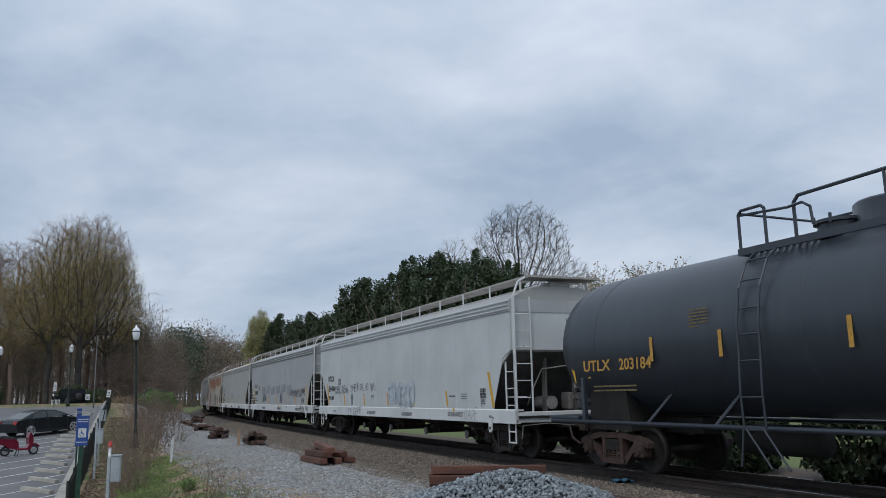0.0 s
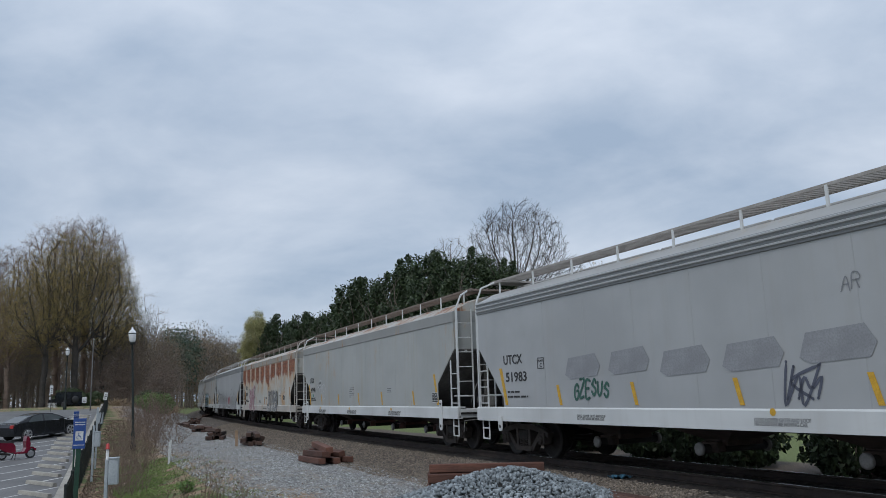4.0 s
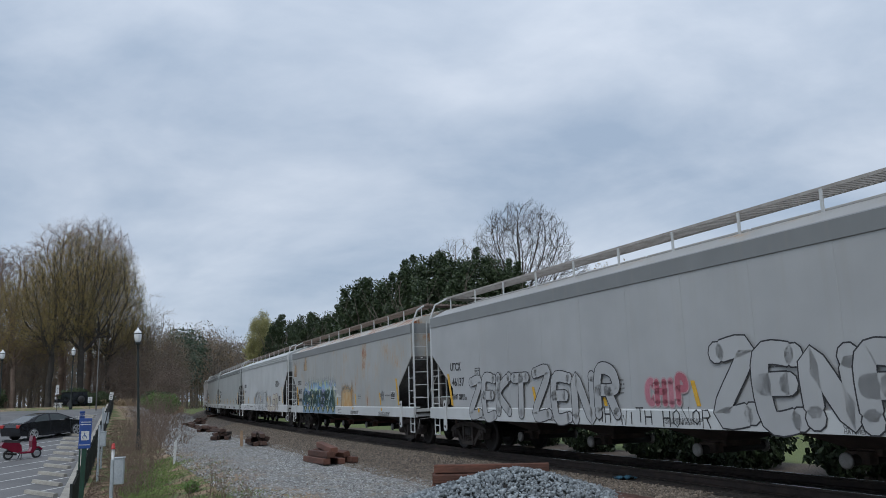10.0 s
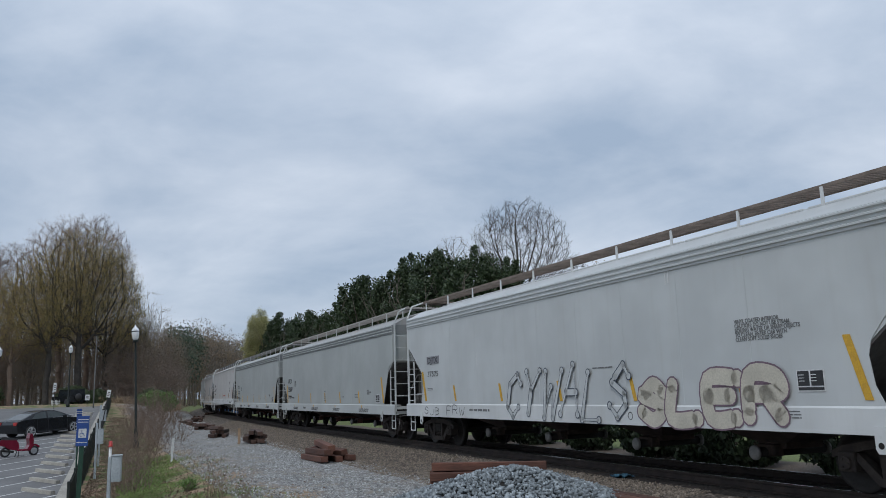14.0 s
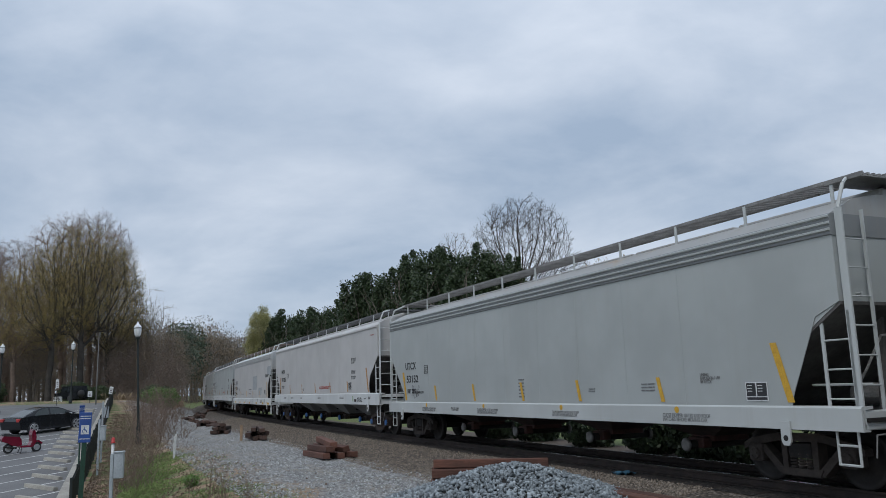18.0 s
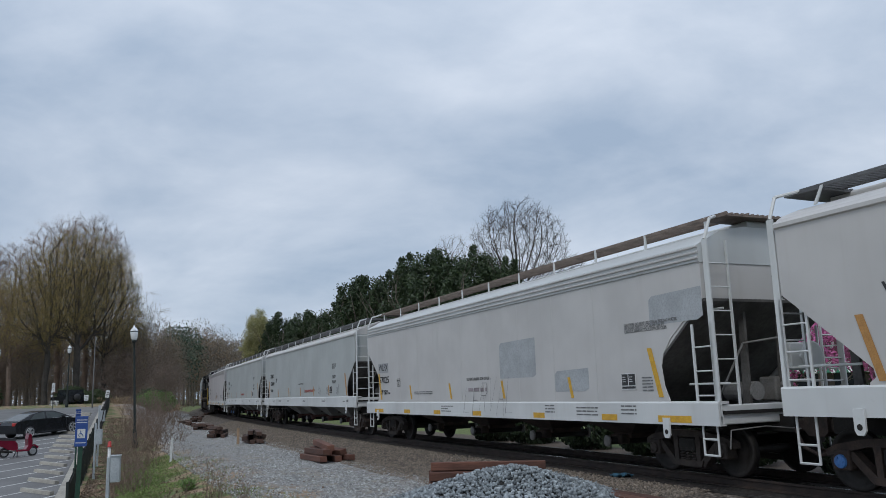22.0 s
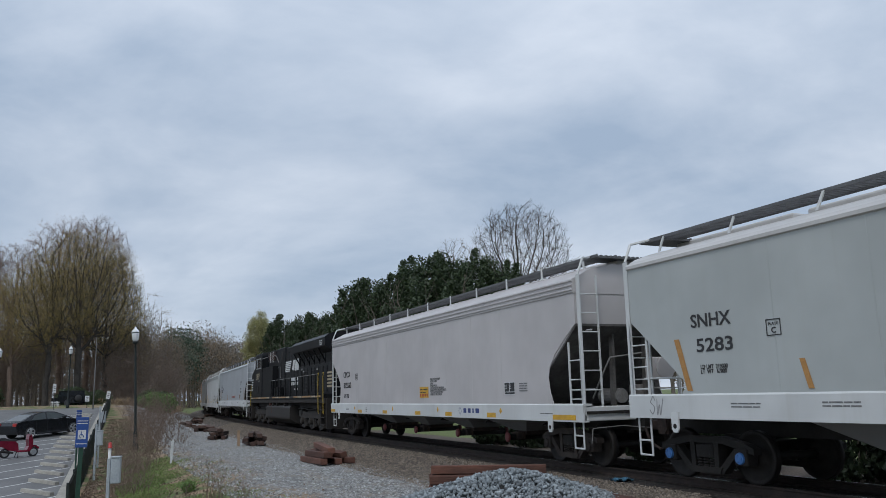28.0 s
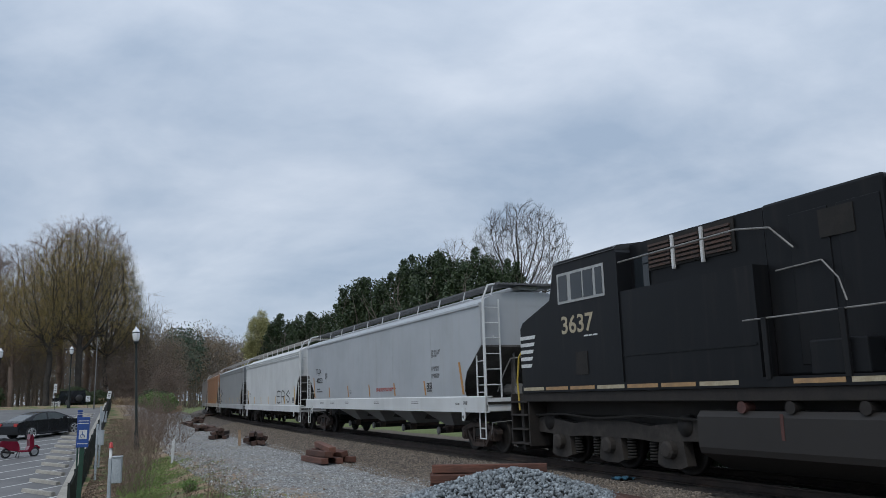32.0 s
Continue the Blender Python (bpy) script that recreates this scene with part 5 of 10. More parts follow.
    # stripes on the nose corner and on the rear corner
    for k in range(5):
        piece("nose_stripe", shape("nose_stripe%d" % k, lambda bm: slab(bm, [(-10.425, 0), (-9.95 + 0.05 * k, 0), (-9.9 + 0.05 * k, 0.085), (-10.425, 0.085)], -0.004, 0.004)), M["white"], car, pose(0, -1.474, 2.22 + k * 0.17))
        piece("rear_stripe", shape("rear_stripe", lambda bm: box(bm, 9.25, 10.3, -0.004, 0.004, 0, 0.085)), M["sill_pale"], car, pose(0, -1.066, 2.12 + k * 0.16))
    lettering(car, "3637", -8.55, 2.92, 0.40, M["sill_pale"], -1.475, 1.15)
    lettering(car, "3637", 9.7, 4.07, 0.24, M["white"], -1.525, 0.85)
    bars(car, -7.65, 2.80, 0.5, 0.05, 1, M["white"], -1.474, 41)
    # the emblem: streaming bars, a dark head and three block shapes
    for k in range(6):
        piece("emblem_bar", shape("emblem_bar%d" % k, lambda bm: slab(bm, [(-0.75 + 0.02 * k, 0), (1.15 - 0.08 * (5 - k), 0), (1.2 - 0.08 * (5 - k), 0.075), (-0.73 + 0.02 * k, 0.075)], -0.004, 0.004)), M["white"], car, pose(0, -1.088, 3.15 + k * 0.105))
    for k, out in enumerate(([(1.35, 0.05), (1.6, 0.1), (1.95, 0.0), (2.15, 0.6), (1.75, 0.62)], [(2.1, 0.0), (2.40, 0.0), (2.3, 0.62), (2.2, 0.6)], [(2.5, 0.02), (3.1, 0.02), (3.25, 0.34), (3.15, 0.64), (2.6, 0.64), (2.45, 0.34)])):
        piece("emblem_block", shape("emblem_block%d" % k, lambda bm: slab(bm, out, -0.004, 0.004)), M["white"], car, pose(0, -1.09, 3.15))
    for k, (x0, x1) in enumerate(((1.2, 1.5), (1.58, 1.85), (1.95, 2.2), (2.3, 2.52), (2.6, 2.95), (1.15, 1.5), (1.58, 1.9), (2.05, 2.3), (2.38, 2.62), (2.7, 3.0))):
        piece("name_bar", shape("name_bar%d" % k, lambda bm: slab(bm, [(x0, 0), (x1, 0), (x1 + 0.05, 0.17), (x0 + 0.05, 0.17)], -0.004, 0.004)), M["white"], car, pose(0, -1.088, 2.60 if k < 5 else 2.36))
    for x, z in ((2.1, 2.1), (2.75, 2.08), (-0.9, 3.0), (4.3, 2.95), (-1.9, 3.3), (3.9, 3.1), (7.4, 3.0)):
        piece("notice", shape("notice", lambda bm: box(bm, 0, 0.16, -0.004, 0, 0, 0.09)), M["white"], car, pose(x, -1.09 if x < 3 else -1.096, z))
    # fuel tank
    piece("fuel_tank", shape("fuel_tank", lambda bm: bar_along(bm, [(-1.50, 0.52), (-1.53, 0.62), (-1.53, 1.14), (-1.45, 1.24), (1.45, 1.24), (1.53, 1.14), (1.53, 0.62), (1.50, 0.52), (0.9, 0.22), (-0.9, 0.22)], -4.25, 3.0)), M["loco_tank"], car)
    for k, x in enumerate((-3.2, -2.2, -0.9, 1.4)):
        piece("tank_fitting", shape("tank_fit", lambda bm: rod(bm, (0, -1.3, 1.30), (0, -1.52, 1.30), 0.10, 12)), M["red_gate"] if k == 0 else M["loco_low"], car, pose(x, 0, 0))
    piece("sight_glass", shape("sight", lambda bm: box(bm, 0, 0.06, -1.54, -1.525, 0.8, 1.2)), M["red_gate"], car, pose(-2.4, 0, 0))
    for x in (-7.25, 7.05):
        loco_truck(car, x)
    # handrails: dark stanchions with a pale top rail; yellow grab rails at the steps
    piece("handrail", shape("loco_rail", lambda bm: pipe(bm, [(-2.95, -1.56, 2.70), (9.6, -1.56, 2.74)], 0.014)), M["galv"], car)
    for k in range(9):
        piece("stanchion", shape("stanchion", lambda bm: soft_box(bm, -0.05, 0.05, -0.03, 0.03, 0, 0.98, 0.01)), K, car, pose(-2.5 + k * 1.45, -1.56, 1.74))
    piece("walkway_box", shape("walk_box", lambda bm: soft_box(bm, -1.75, -0.75, -1.50, -1.15, 1.78, 2.3, 0.03)), K, car)
    piece("handrail", shape("cab_grab", lambda bm: (pipe(bm, [(-6.3, -1.46, 4.22), (-3.2, -1.3, 4.30), (-2.5, -1.25, 4.2), (-2.1, -1.2, 3.8)], 0.018), pipe(bm, [(-2.5, -1.2, 3.48), (-1.6, -1.2, 3.52), (-1.3, -1.25, 3.2), (-1.2, -1.25, 2.85)], 0.014))), M["galv"], car)
    for x in (9.75, 10.72):
        piece("grab_rail", shape("grab%g" % x, lambda bm: pipe(bm, [(x, -1.58, 0.9), (x - 0.05, -1.58, 1.4), (x, -1.60, 2.6), (x + 0.05, -1.58, 2.76), (x - 0.3, -1.56, 2.74)], 0.019)), M["hand_yellow"], car)
    piece("grab_rail", shape("grab_cab", lambda bm: (pipe(bm, [(-10.55, -1.5, 1.2), (-10.62, -1.5, 1.9), (-10.5, -1.5, 2.5), (-10.45, -1.45, 2.6)], 0.025), pipe(bm, [(-10.75, -1.2, 1.2), (-10.8, -1.2, 2.5)], 0.025))), M["hand_yellow"], car)

    for x in (-10.55, 10.3):
        st = piece("stair_side", shape("stair_side", lambda bm: box(bm, -0.45, -0.40, -1.5, -0.9, 0.35, 1.6)), M["loco_low"], car, pose(x, 0, 0))
        piece("stair_side", shape("stair_side", None), M["loco_low"], car, pose(x + 0.85, 0, 0))
        for z in (0.38, 0.72, 1.06, 1.38):
            piece("step", shape("loco_step", lambda bm: soft_box(bm, -0.42, 0.42, -1.54, -1.1, 0, 0.04, 0.006)), M["loco_low"], car, pose(x, 0, z))
    for sx in (-1, 1):
        piece("pilot_plate", shape("pilot", lambda bm: slab(bm, [(0, 0.25), (0.10, 0.25), (0.15, 1.6), (0, 1.6)], -1.45, 1.45)), M["loco_low"], car, pose(sx * (10.45 if sx < 0 else 10.75), 0, 0, 0, 0, 0 if sx > 0 else 180))
        coupler(car, sx * 10.3, sx, M["steel_brown"])
    piece("marker_light", shape("marker", lambda bm: rod(bm, (10.32, -0.85, 3.35), (10.36, -0.85, 3.35), 0.10, 12)), M["red_gate"], car)
    piece("roof_horns", shape("horns", lambda bm: [rod(bm, (1.6 + i * 0.12, -0.2, 4.60), (2.0 + i * 0.18, -0.25, 4.66), 0.035, 8, 0.09) for i in range(3)]), D, car)
    car["pivot"] = 7.15
    return car


M["tank"] = car_paint("tank_black", (0.033, 0.042, 0.055), 0.25, 0, 3.0, 0.38, tint=(0.07, 0.075, 0.08))
M["old_yellow"] = plain("worn_yellow", (0.62, 0.34, 0.04), (0.40, 0.22, 0.05), 12.0, 50.0, 0.6)
M["faint_yellow"] = plain("faded_yellow_print", (0.22, 0.15, 0.05), (0.13, 0.10, 0.05), 12.0, 50.0, 0.7)
M["steel_rusty"] = plain("rust_brown_casting", (0.09, 0.052, 0.04), (0.045, 0.03, 0.025), 4.0, 26.0, 0.85, 0.1, 0.5)
M["loco"] = car_paint("locomotive_black", (0.0105, 0.0115, 0.0135), 0.32, 0, 4.0, 0.42, tint=(0.038, 0.034, 0.031))
M["loco"].node_tree.nodes["Principled BSDF"].inputs["Specular IOR Level"].default_value = 0.16
M["loco_roof"] = plain("worn_roof_black", (0.012, 0.012, 0.013), (0.022, 0.022, 0.022), 3.0, 30.0, 0.55)
M["loco_low"] = plain("dusty_frame_black", (0.026, 0.021, 0.018), (0.014, 0.012, 0.011), 2.0, 24.0, 0.8)
M["loco_tank"] = car_paint("dusty_tank", (0.022, 0.019, 0.017), 0.5, 0, 9.0, 0.6, tint=(0.022, 0.02, 0.02))
M["loco_truck"] = plain("dusty_truck_casting", (0.044, 0.038, 0.033), (0.022, 0.019, 0.017), 3.0, 26.0, 0.85)
M["sill_yellow"] = plain("dirty_yellow_stripe", (0.45, 0.27, 0.12), (0.30, 0.19, 0.10), 6.0, 40.0, 0.6)
M["sill_pale"] = plain("dirty_pale_stripe", (0.48, 0.42, 0.30), (0.36, 0.30, 0.20), 6.0, 40.0, 0.6)
M["hand_yellow"] = plain("yellow_grab_rail", (0.50, 0.36, 0.05), (0.36, 0.26, 0.05), 6.0, 40.0, 0.5)
M["white_frame"] = plain("window_frame_grey", (0.42, 0.43, 0.43), (0.32, 0.33, 0.33), 6.0, 40.0, 0.5)
M["copper_grille"] = plain("rust_red_grille", (0.11, 0.06, 0.045), (0.06, 0.04, 0.035), 6.0, 40.0, 0.7)


def glass(name, tint=(0.02, 0.025, 0.03), rough=0.05):
    m, nt, bsdf = start(name)
    finish(nt, bsdf, tint, rough)
    bsdf.inputs["IOR"].default_value = 1.5
    return m


M["glass"] = glass("dark_window_glass")
M["red_paint"] = plain("red_paint", (0.50, 0.035, 0.03), (0.36, 0.025, 0.025), 4.0, 30.0, 0.4)

# ---- the train, from the tank car back ----
MIDS = [-148.42, -128.47, -108.59, -88.52, -68.51, -48.52, -28.73, -8.6, 11.53, 32.07, 52.61, 73.3, 94.5, 115.97, 137.78, 160.1, 180.9, 201.2, 221.5, 241.5]
CARS = []
CLOSE = "CLOSE HOPPER GATES AND ROOF\nHATCHES BEFORE MOVING CAR"


def paint(name, c, **kw):
    return car_paint(name, c, **kw)


M["sign_blue_ink"] = plain("blue_marking", (0.03, 0.06, 0.22), (0.03, 0.05, 0.17), 6.0, 40.0, 0.5)
M["roof_grey"] = car_paint("dusty_roof", (0.36, 0.365, 0.36), dirt=0.6, rust=0.06, seed=91.0)


def build_train():
    pale = paint("pale_grey_paint", (0.538, 0.562, 0.566), dirt=0.12, seed=2.0)
    white = paint("white_sill_paint", (0.627, 0.646, 0.646), dirt=0.14, seed=5.0)
    grey = paint("mid_grey_paint", (0.397, 0.41, 0.419), dirt=0.14, seed=7.0)
    band_grey = paint("band_grey_paint", (0.216, 0.228, 0.232), dirt=0.2, seed=8.0)
    stained = paint("stained_grey_paint", (0.4, 0.416, 0.408), dirt=0.30, rust=0.13, seed=11.0, tint=(0.34, 0.28, 0.18))
    rusty = paint("rust_eaten_paint", (0.515, 0.515, 0.478), dirt=0.32, rust=0.35, seed=14.3, panels=True, tint=(0.40, 0.28, 0.15))
    rusty_sill = paint("rust_streaked_sill", (0.48, 0.464, 0.432), dirt=0.4, rust=0.30, seed=21.0, tint=(0.40, 0.25, 0.12))
    rusty_band = paint("rust_streaked_band", (0.34, 0.34, 0.32), dirt=0.3, rust=0.62, seed=24.0)
    rusty_roof = paint("rust_streaked_roof", (0.44, 0.44, 0.416), dirt=0.3, rust=0.62, seed=27.0)
    flecked = paint("flecked_roof", (0.464, 0.48, 0.472), dirt=0.4, rust=0.70, seed=31.0)
    stained6 = paint("orange_stained_paint", (0.376, 0.388, 0.384), dirt=0.3, rust=0.32, seed=35.5, tint=(0.36, 0.27, 0.15))
    warm = paint("warm_white_paint", (0.528, 0.519, 0.51), dirt=0.10, seed=41.0)
    rosy = paint("rosy_grey_paint", (0.524, 0.501, 0.501), dirt=0.08, seed=44.0)
    cool = paint("cool_white_paint", (0.433, 0.46, 0.456), dirt=0.10, seed=47.0)
    grey_cool = paint("cool_grey_paint", (0.40, 0.425, 0.42), dirt=0.12, seed=48.0)
    sill_cool = paint("cool_sill_paint", (0.50, 0.525, 0.52), dirt=0.14, seed=49.0)
    silver = paint("silver_grey_paint", (0.399, 0.425, 0.451), dirt=0.22, seed=51.0)
    brown = paint("brown_grey_paint", (0.324, 0.306, 0.288), dirt=0.3, seed=55.0)
    orange = paint("orange_brown_paint", (0.36, 0.18, 0.099), dirt=0.4, rust=0.4, seed=58.0)
    board_rust = plain("rusty_grating", (0.24, 0.19, 0.16), (0.15, 0.12, 0.10), 3.0, 40.0, 0.8)
    board_pale = plain("pale_grating", (0.40, 0.38, 0.36), (0.30, 0.28, 0.26), 3.0, 40.0, 0.7)
    board_dark = plain("dark_grating", (0.13, 0.135, 0.14), (0.09, 0.09, 0.095), 3.0, 40.0, 0.6)
    chute_grey = paint("grey_chute_paint", (0.32, 0.328, 0.328), dirt=0.4, seed=61.0)
    blue = plain("blue_axle_cap", (0.06, 0.20, 0.50), (0.05, 0.14, 0.36), 6.0, 40.0, 0.5)
    thin = plain("thin_orange_strip", (0.50, 0.26, 0.08), (0.4, 0.2, 0.06), 6.0, 40.0, 0.6)

    def add(i, car):
        CARS.append((car, MIDS[i]))
        return car

    CARS.append((tank_car(), -169.17))

    utcx_words = [(-6.35, 1.03, CLOSE, 0.075), (-2.4, 1.03, CLOSE, 0.085), (1.5, 1.03, CLOSE, 0.075), (5.4, 1.03, CLOSE, 0.085)]
    utcx_discs = [(-6.0, 1.16), (-2.0, 1.16), (1.9, 1.16), (5.8, 1.16)]
    black, grey_ink = (0.03, 0.03, 0.035), (0.12, 0.125, 0.135)
    reporting = shape("number_slot", lambda bm: (box(bm, 0, 0.26, -0.012, 0.0, 0, 0.11)))

    c = add(0, hopper("pale grey covered hopper with ribbed eaves and street writing", "ribbed", pale, white, grey, M["roof_grey"], board_pale, half=9.15, dims=dict(ahead=0.14), marks=dict(
        name="UTCX", number="59484", load="LD LMT  199300 LB\nLT WT    63900 LB", words=[(5.45, 1.09, CLOSE, 0.075), (1.55, 1.04, CLOSE, 0.07), (-2.2, 1.04, CLOSE, 0.07), (5.55, 1.58, "APPLIED 04-2003", 0.06), (8.15, 1.05, "2 INCH HI\nCOMP SHOES", 0.05)],
        panel_at=(7.62, 1.53, 0.37, 0.28), print=[(6.40, 1.64, 0.45, 0.05, 3), (-1.75, 1.66, 0.45, 0.04, 3), (-6.9, 1.05, 0.6, 0.04, 2), (7.65, 1.48, 0.35, 0.04, 3)], discs=[(5.9, 1.22)])))
    marker_tag(c, "DBLABA", -6.70, -4.75, 1.80, 2.10, 101, grey_ink, 0.035, "thin black marker writing")
    marker_tag(c, "YME", -4.45, -3.60, 1.86, 2.15, 102, grey_ink, 0.03)
    marker_tag(c, "@ SFL.63 TDA.", -3.55, -1.15, 1.88, 2.12, 106, grey_ink, 0.028, slant=0.0)
    piece("graffiti_arrow", shape("arrow", lambda bm: slab(bm, [(-0.10, 0), (0.09, 0), (0.07, 0.24), (0.20, 0.24), (0.0, 0.52), (-0.20, 0.24), (-0.08, 0.24)], -0.002, 0.002)), spray((0.15, 0.17, 0.19)), c, pose(-4.2, -1.585, 1.30))
    fat_letters(c, "SWKO", 0.12, 2.75, 1.28, 2.10, 103, [(0.50, 0.565, 0.62)], (0.43, 0.49, 0.56), 0.22, 0.02, "faded pale blue lettering", 0.1)
    marker_tag(c, "IYA DEPP", -4.95, -2.9, 0.95, 1.18, 104, (0.16, 0.15, 0.24), 0.025, y=-1.604)
    marker_tag(c, "DAZE", 6.62, 7.50, 0.94, 1.22, 105, (0.16, 0.165, 0.17), 0.012, slant=0.3, y=-1.604)
    marker_tag(c, "YK", 7.62, 7.95, 1.32, 1.58, 107, (0.08, 0.08, 0.085), 0.018)

    c = add(1, hopper("grey covered hopper with ribbed eaves and smeared black tags", "ribbed", grey, white, band_grey, M["roof_grey"], board_pale, half=9.20, marks=dict(
        name="UTCX", number="51983", words=[(5.45, 1.05, CLOSE, 0.08), (0.4, 1.05, CLOSE, 0.075), (-4.6, 1.05, CLOSE, 0.07)], panel_at=(7.12, 1.37, 0.44, 0.24), print=[(4.6, 1.72, 0.5, 0.05, 3), (6.3, 1.74, 0.7, 0.05, 3), (2.9, 1.16, 0.5, 0.04, 2)], discs=[(5.8, 1.22), (0.8, 1.2)])))
    for k in range(6):
        piece("faded_patch", shape("patch%d" % k, lambda bm: slab(bm, [(0, 0.1), (0.2, 0), (1.2, 0.05), (1.32, 0.25), (1.15, 0.52), (0.15, 0.46)], -0.0015, 0.0015)), spray((0.315, 0.325, 0.345)), c, pose(-5.0 + k * 1.6, -1.583, 1.86 + 0.05 * math.sin(k * 2)))
    marker_tag(c, "CHA", 3.72, 4.42, 1.70, 2.02, 111, black, 0.035, "black spray tags")
    marker_tag(c, "VERSEAZY", 4.55, 6.15, 1.74, 2.02, 112, black, 0.038, slant=0.1)
    marker_tag(c, "ELBROWE", 6.25, 7.66, 1.82, 2.06, 113, black, 0.036, slant=0.25)
    marker_tag(c, "ICE", 6.76, 7.10, 1.38, 1.62, 114, black, 0.03)
    marker_tag(c, "CROW", 6.40, 7.48, 0.93, 1.20, 115, black, 0.04, y=-1.604)
    marker_tag(c, "TUNA", 7.80, 8.42, 0.96, 1.20, 116, (0.16, 0.17, 0.18), 0.035, y=-1.604)
    for k in range(3):
        marker_tag(c, "WKM"[k], 0.95 + 0.18 * k, 1.75, 1.36, 2.10 - 0.2 * k, 117 + k, (0.10, 0.11, 0.15), 0.05, slant=0.3)
    marker_tag(c, "GZESUS", -4.70, -3.40, 1.46, 1.78, 121, (0.05, 0.14, 0.11), 0.06)
    marker_tag(c, "AR", 2.25, 2.6, 2.9, 3.1, 122, (0.25, 0.26, 0.28), 0.02)

    c = add(2, hopper("grey covered hopper with a flat eave band and light rust stains", "banded", stained, white, paint("stained_band", (0.296, 0.304, 0.296), dirt=0.3, rust=0.10, seed=66.0), flecked, board_rust, marks=dict(
        name="UTCX", number="47748", load="LD LMT  197900 LB\nLT WT    65100 LB  LO", red=True, words=[(-6.1, 1.02, CLOSE, 0.08), (-1.6, 1.02, CLOSE, 0.085), (3.4, 1.02, CLOSE, 0.085)], print=[(-1.3, 1.95, 0.75, 0.06, 6), (3.3, 1.85, 0.5, 0.05, 3)], discs=[(-5.85, 1.15), (-1.3, 1.15), (3.7, 1.15)])))
    piece("green_notice", shape("green_notice", lambda bm: box(bm, 0, 0.17, -0.003, 0.003, 0, 0.11)), spray((0.05, 0.25, 0.20)), c, pose(-7.30, -1.583, 1.66), "small green notice")
    chalk = spray((0.62, 0.64, 0.64))
    for k, (x, z, r) in enumerate(((-6.20, 1.82, 0.30), (-5.32, 1.86, 0.36))):
        piece("chalk_ring", shape("ring%d" % k, lambda bm: ribbon(bm, [(r * math.cos(a * 0.2618), 0.9 * r * math.sin(a * 0.2618)) for a in range(24)], 0.03, 0, True)), chalk, c, pose(x, -1.586, z), "white chalk wheel")
    for k, pts in enumerate(([(-6.1, 1.84), (-5.95, 2.0), (-5.6, 2.04), (-5.3, 1.86)], [(-6.4, 2.02), (-6.2, 2.14), (-5.9, 2.16), (-5.5, 2.05)], [(-5.95, 2.3), (-5.8, 2.4), (-5.62, 2.32), (-5.7, 2.2), (-5.9, 2.22), (-5.95, 2.3)], [(-5.95, 1.95), (-5.8, 2.1), (-5.7, 2.22)], [(-6.45, 2.0), (-6.5, 2.12), (-6.35, 2.16), (-6.25, 2.05)])):
        piece("chalk_line", shape("chalk%d" % k, lambda bm: brush(bm, curve_through(pts, 6), 0.035)), chalk, c, pose(0, -1.587, 0), "white chalk line")

    c = add(3, hopper("rust-blotched white covered hopper with grey and pink graffiti", "banded", rusty, rusty_sill, rusty_band, rusty_roof, board_rust, dims=dict(seams=False), marks=dict(
        name="UTCX", number="58895", load="LD LMT  196700 LBS\nLT WT    66300 LBS  TEX 02-1998", yellow=thin, panel_at=(5.9, 1.52, 0.42, 0.30), words=[(-0.55, 1.03, "DO NOT HAMMER ON SIDE OF CAR", 0.085), (0.35, 1.68, "APPLIED 803\nIN TERR 9007", 0.07)], print=[(-2.2, 1.52, 0.9, 0.045, 3), (4.75, 1.78, 0.55, 0.06, 3)])))
    fat_letters(c, "JNMES", 1.0, 4.35, 0.93, 2.06, 131, [(0.34, 0.35, 0.35), (0.26, 0.27, 0.28), (0.38, 0.36, 0.33)], (0.035, 0.035, 0.04), 0.20, 0.032, "grey angular lettering with black outline", 0.05, False, (0.55, 0.56, 0.55))
    fat_letters(c, "SNAE", -5.95, -3.50, 0.92, 2.34, 132, [(0.36, 0.20, 0.23), (0.40, 0.24, 0.26)], (0.66, 0.60, 0.61), 0.20, 0.03, "dull pink lettering with white outline", 0.12)
    marker_tag(c, "AYB", 4.75, 5.2, 2.0, 2.2, 133, (0.66, 0.68, 0.68), 0.03)
    marker_tag(c, "AZZY", 4.75, 5.3, 1.84, 2.0, 134, (0.66, 0.68, 0.68), 0.03)
    for k, x in enumerate((1.15, 2.2, 3.55)):
        marker_tag(c, ("SFT", "CE", "SOS")[k], x, x + 0.5, 0.97, 1.16, 135 + k, (0.62, 0.63, 0.62), 0.025, y=-1.612)

    c = add(4, hopper("grey covered hopper with black outline graffiti and a dark eave band", "banded", grey, pale, band_grey, M["roof_grey"], board_pale, marks=dict(
        name="UTCX", number="46137", load="LD LMT  196200 LB\nLT WT    66800 LB  LO", words=[(-6.3, 1.02, CLOSE, 0.075), (5.65, 1.00, CLOSE, 0.085), (-2.4, 1.02, CLOSE, 0.07), (1.8, 1.04, CLOSE, 0.07)], print=[(4.3, 2.02, 0.5, 0.05, 3), (3.6, 1.12, 0.4, 0.04, 3), (0.15, 1.80, 0.6, 0.07, 4)], discs=[(-5.9, 1.17), (5.95, 1.18)], panel_at=(7.1, 1.48, 0.40, 0.30))))
    for words, x0, x1, z0, seed in (("ZEKT", -6.45, -3.15, 0.98, 141), ("ZENR", -2.95, 0.55, 0.98, 142)):
        fat_letters(c, words, x0, x1, z0, 2.14, seed, None, black, 0.24, 0.024, "black outline lettering", 0.05, True, None, grey)
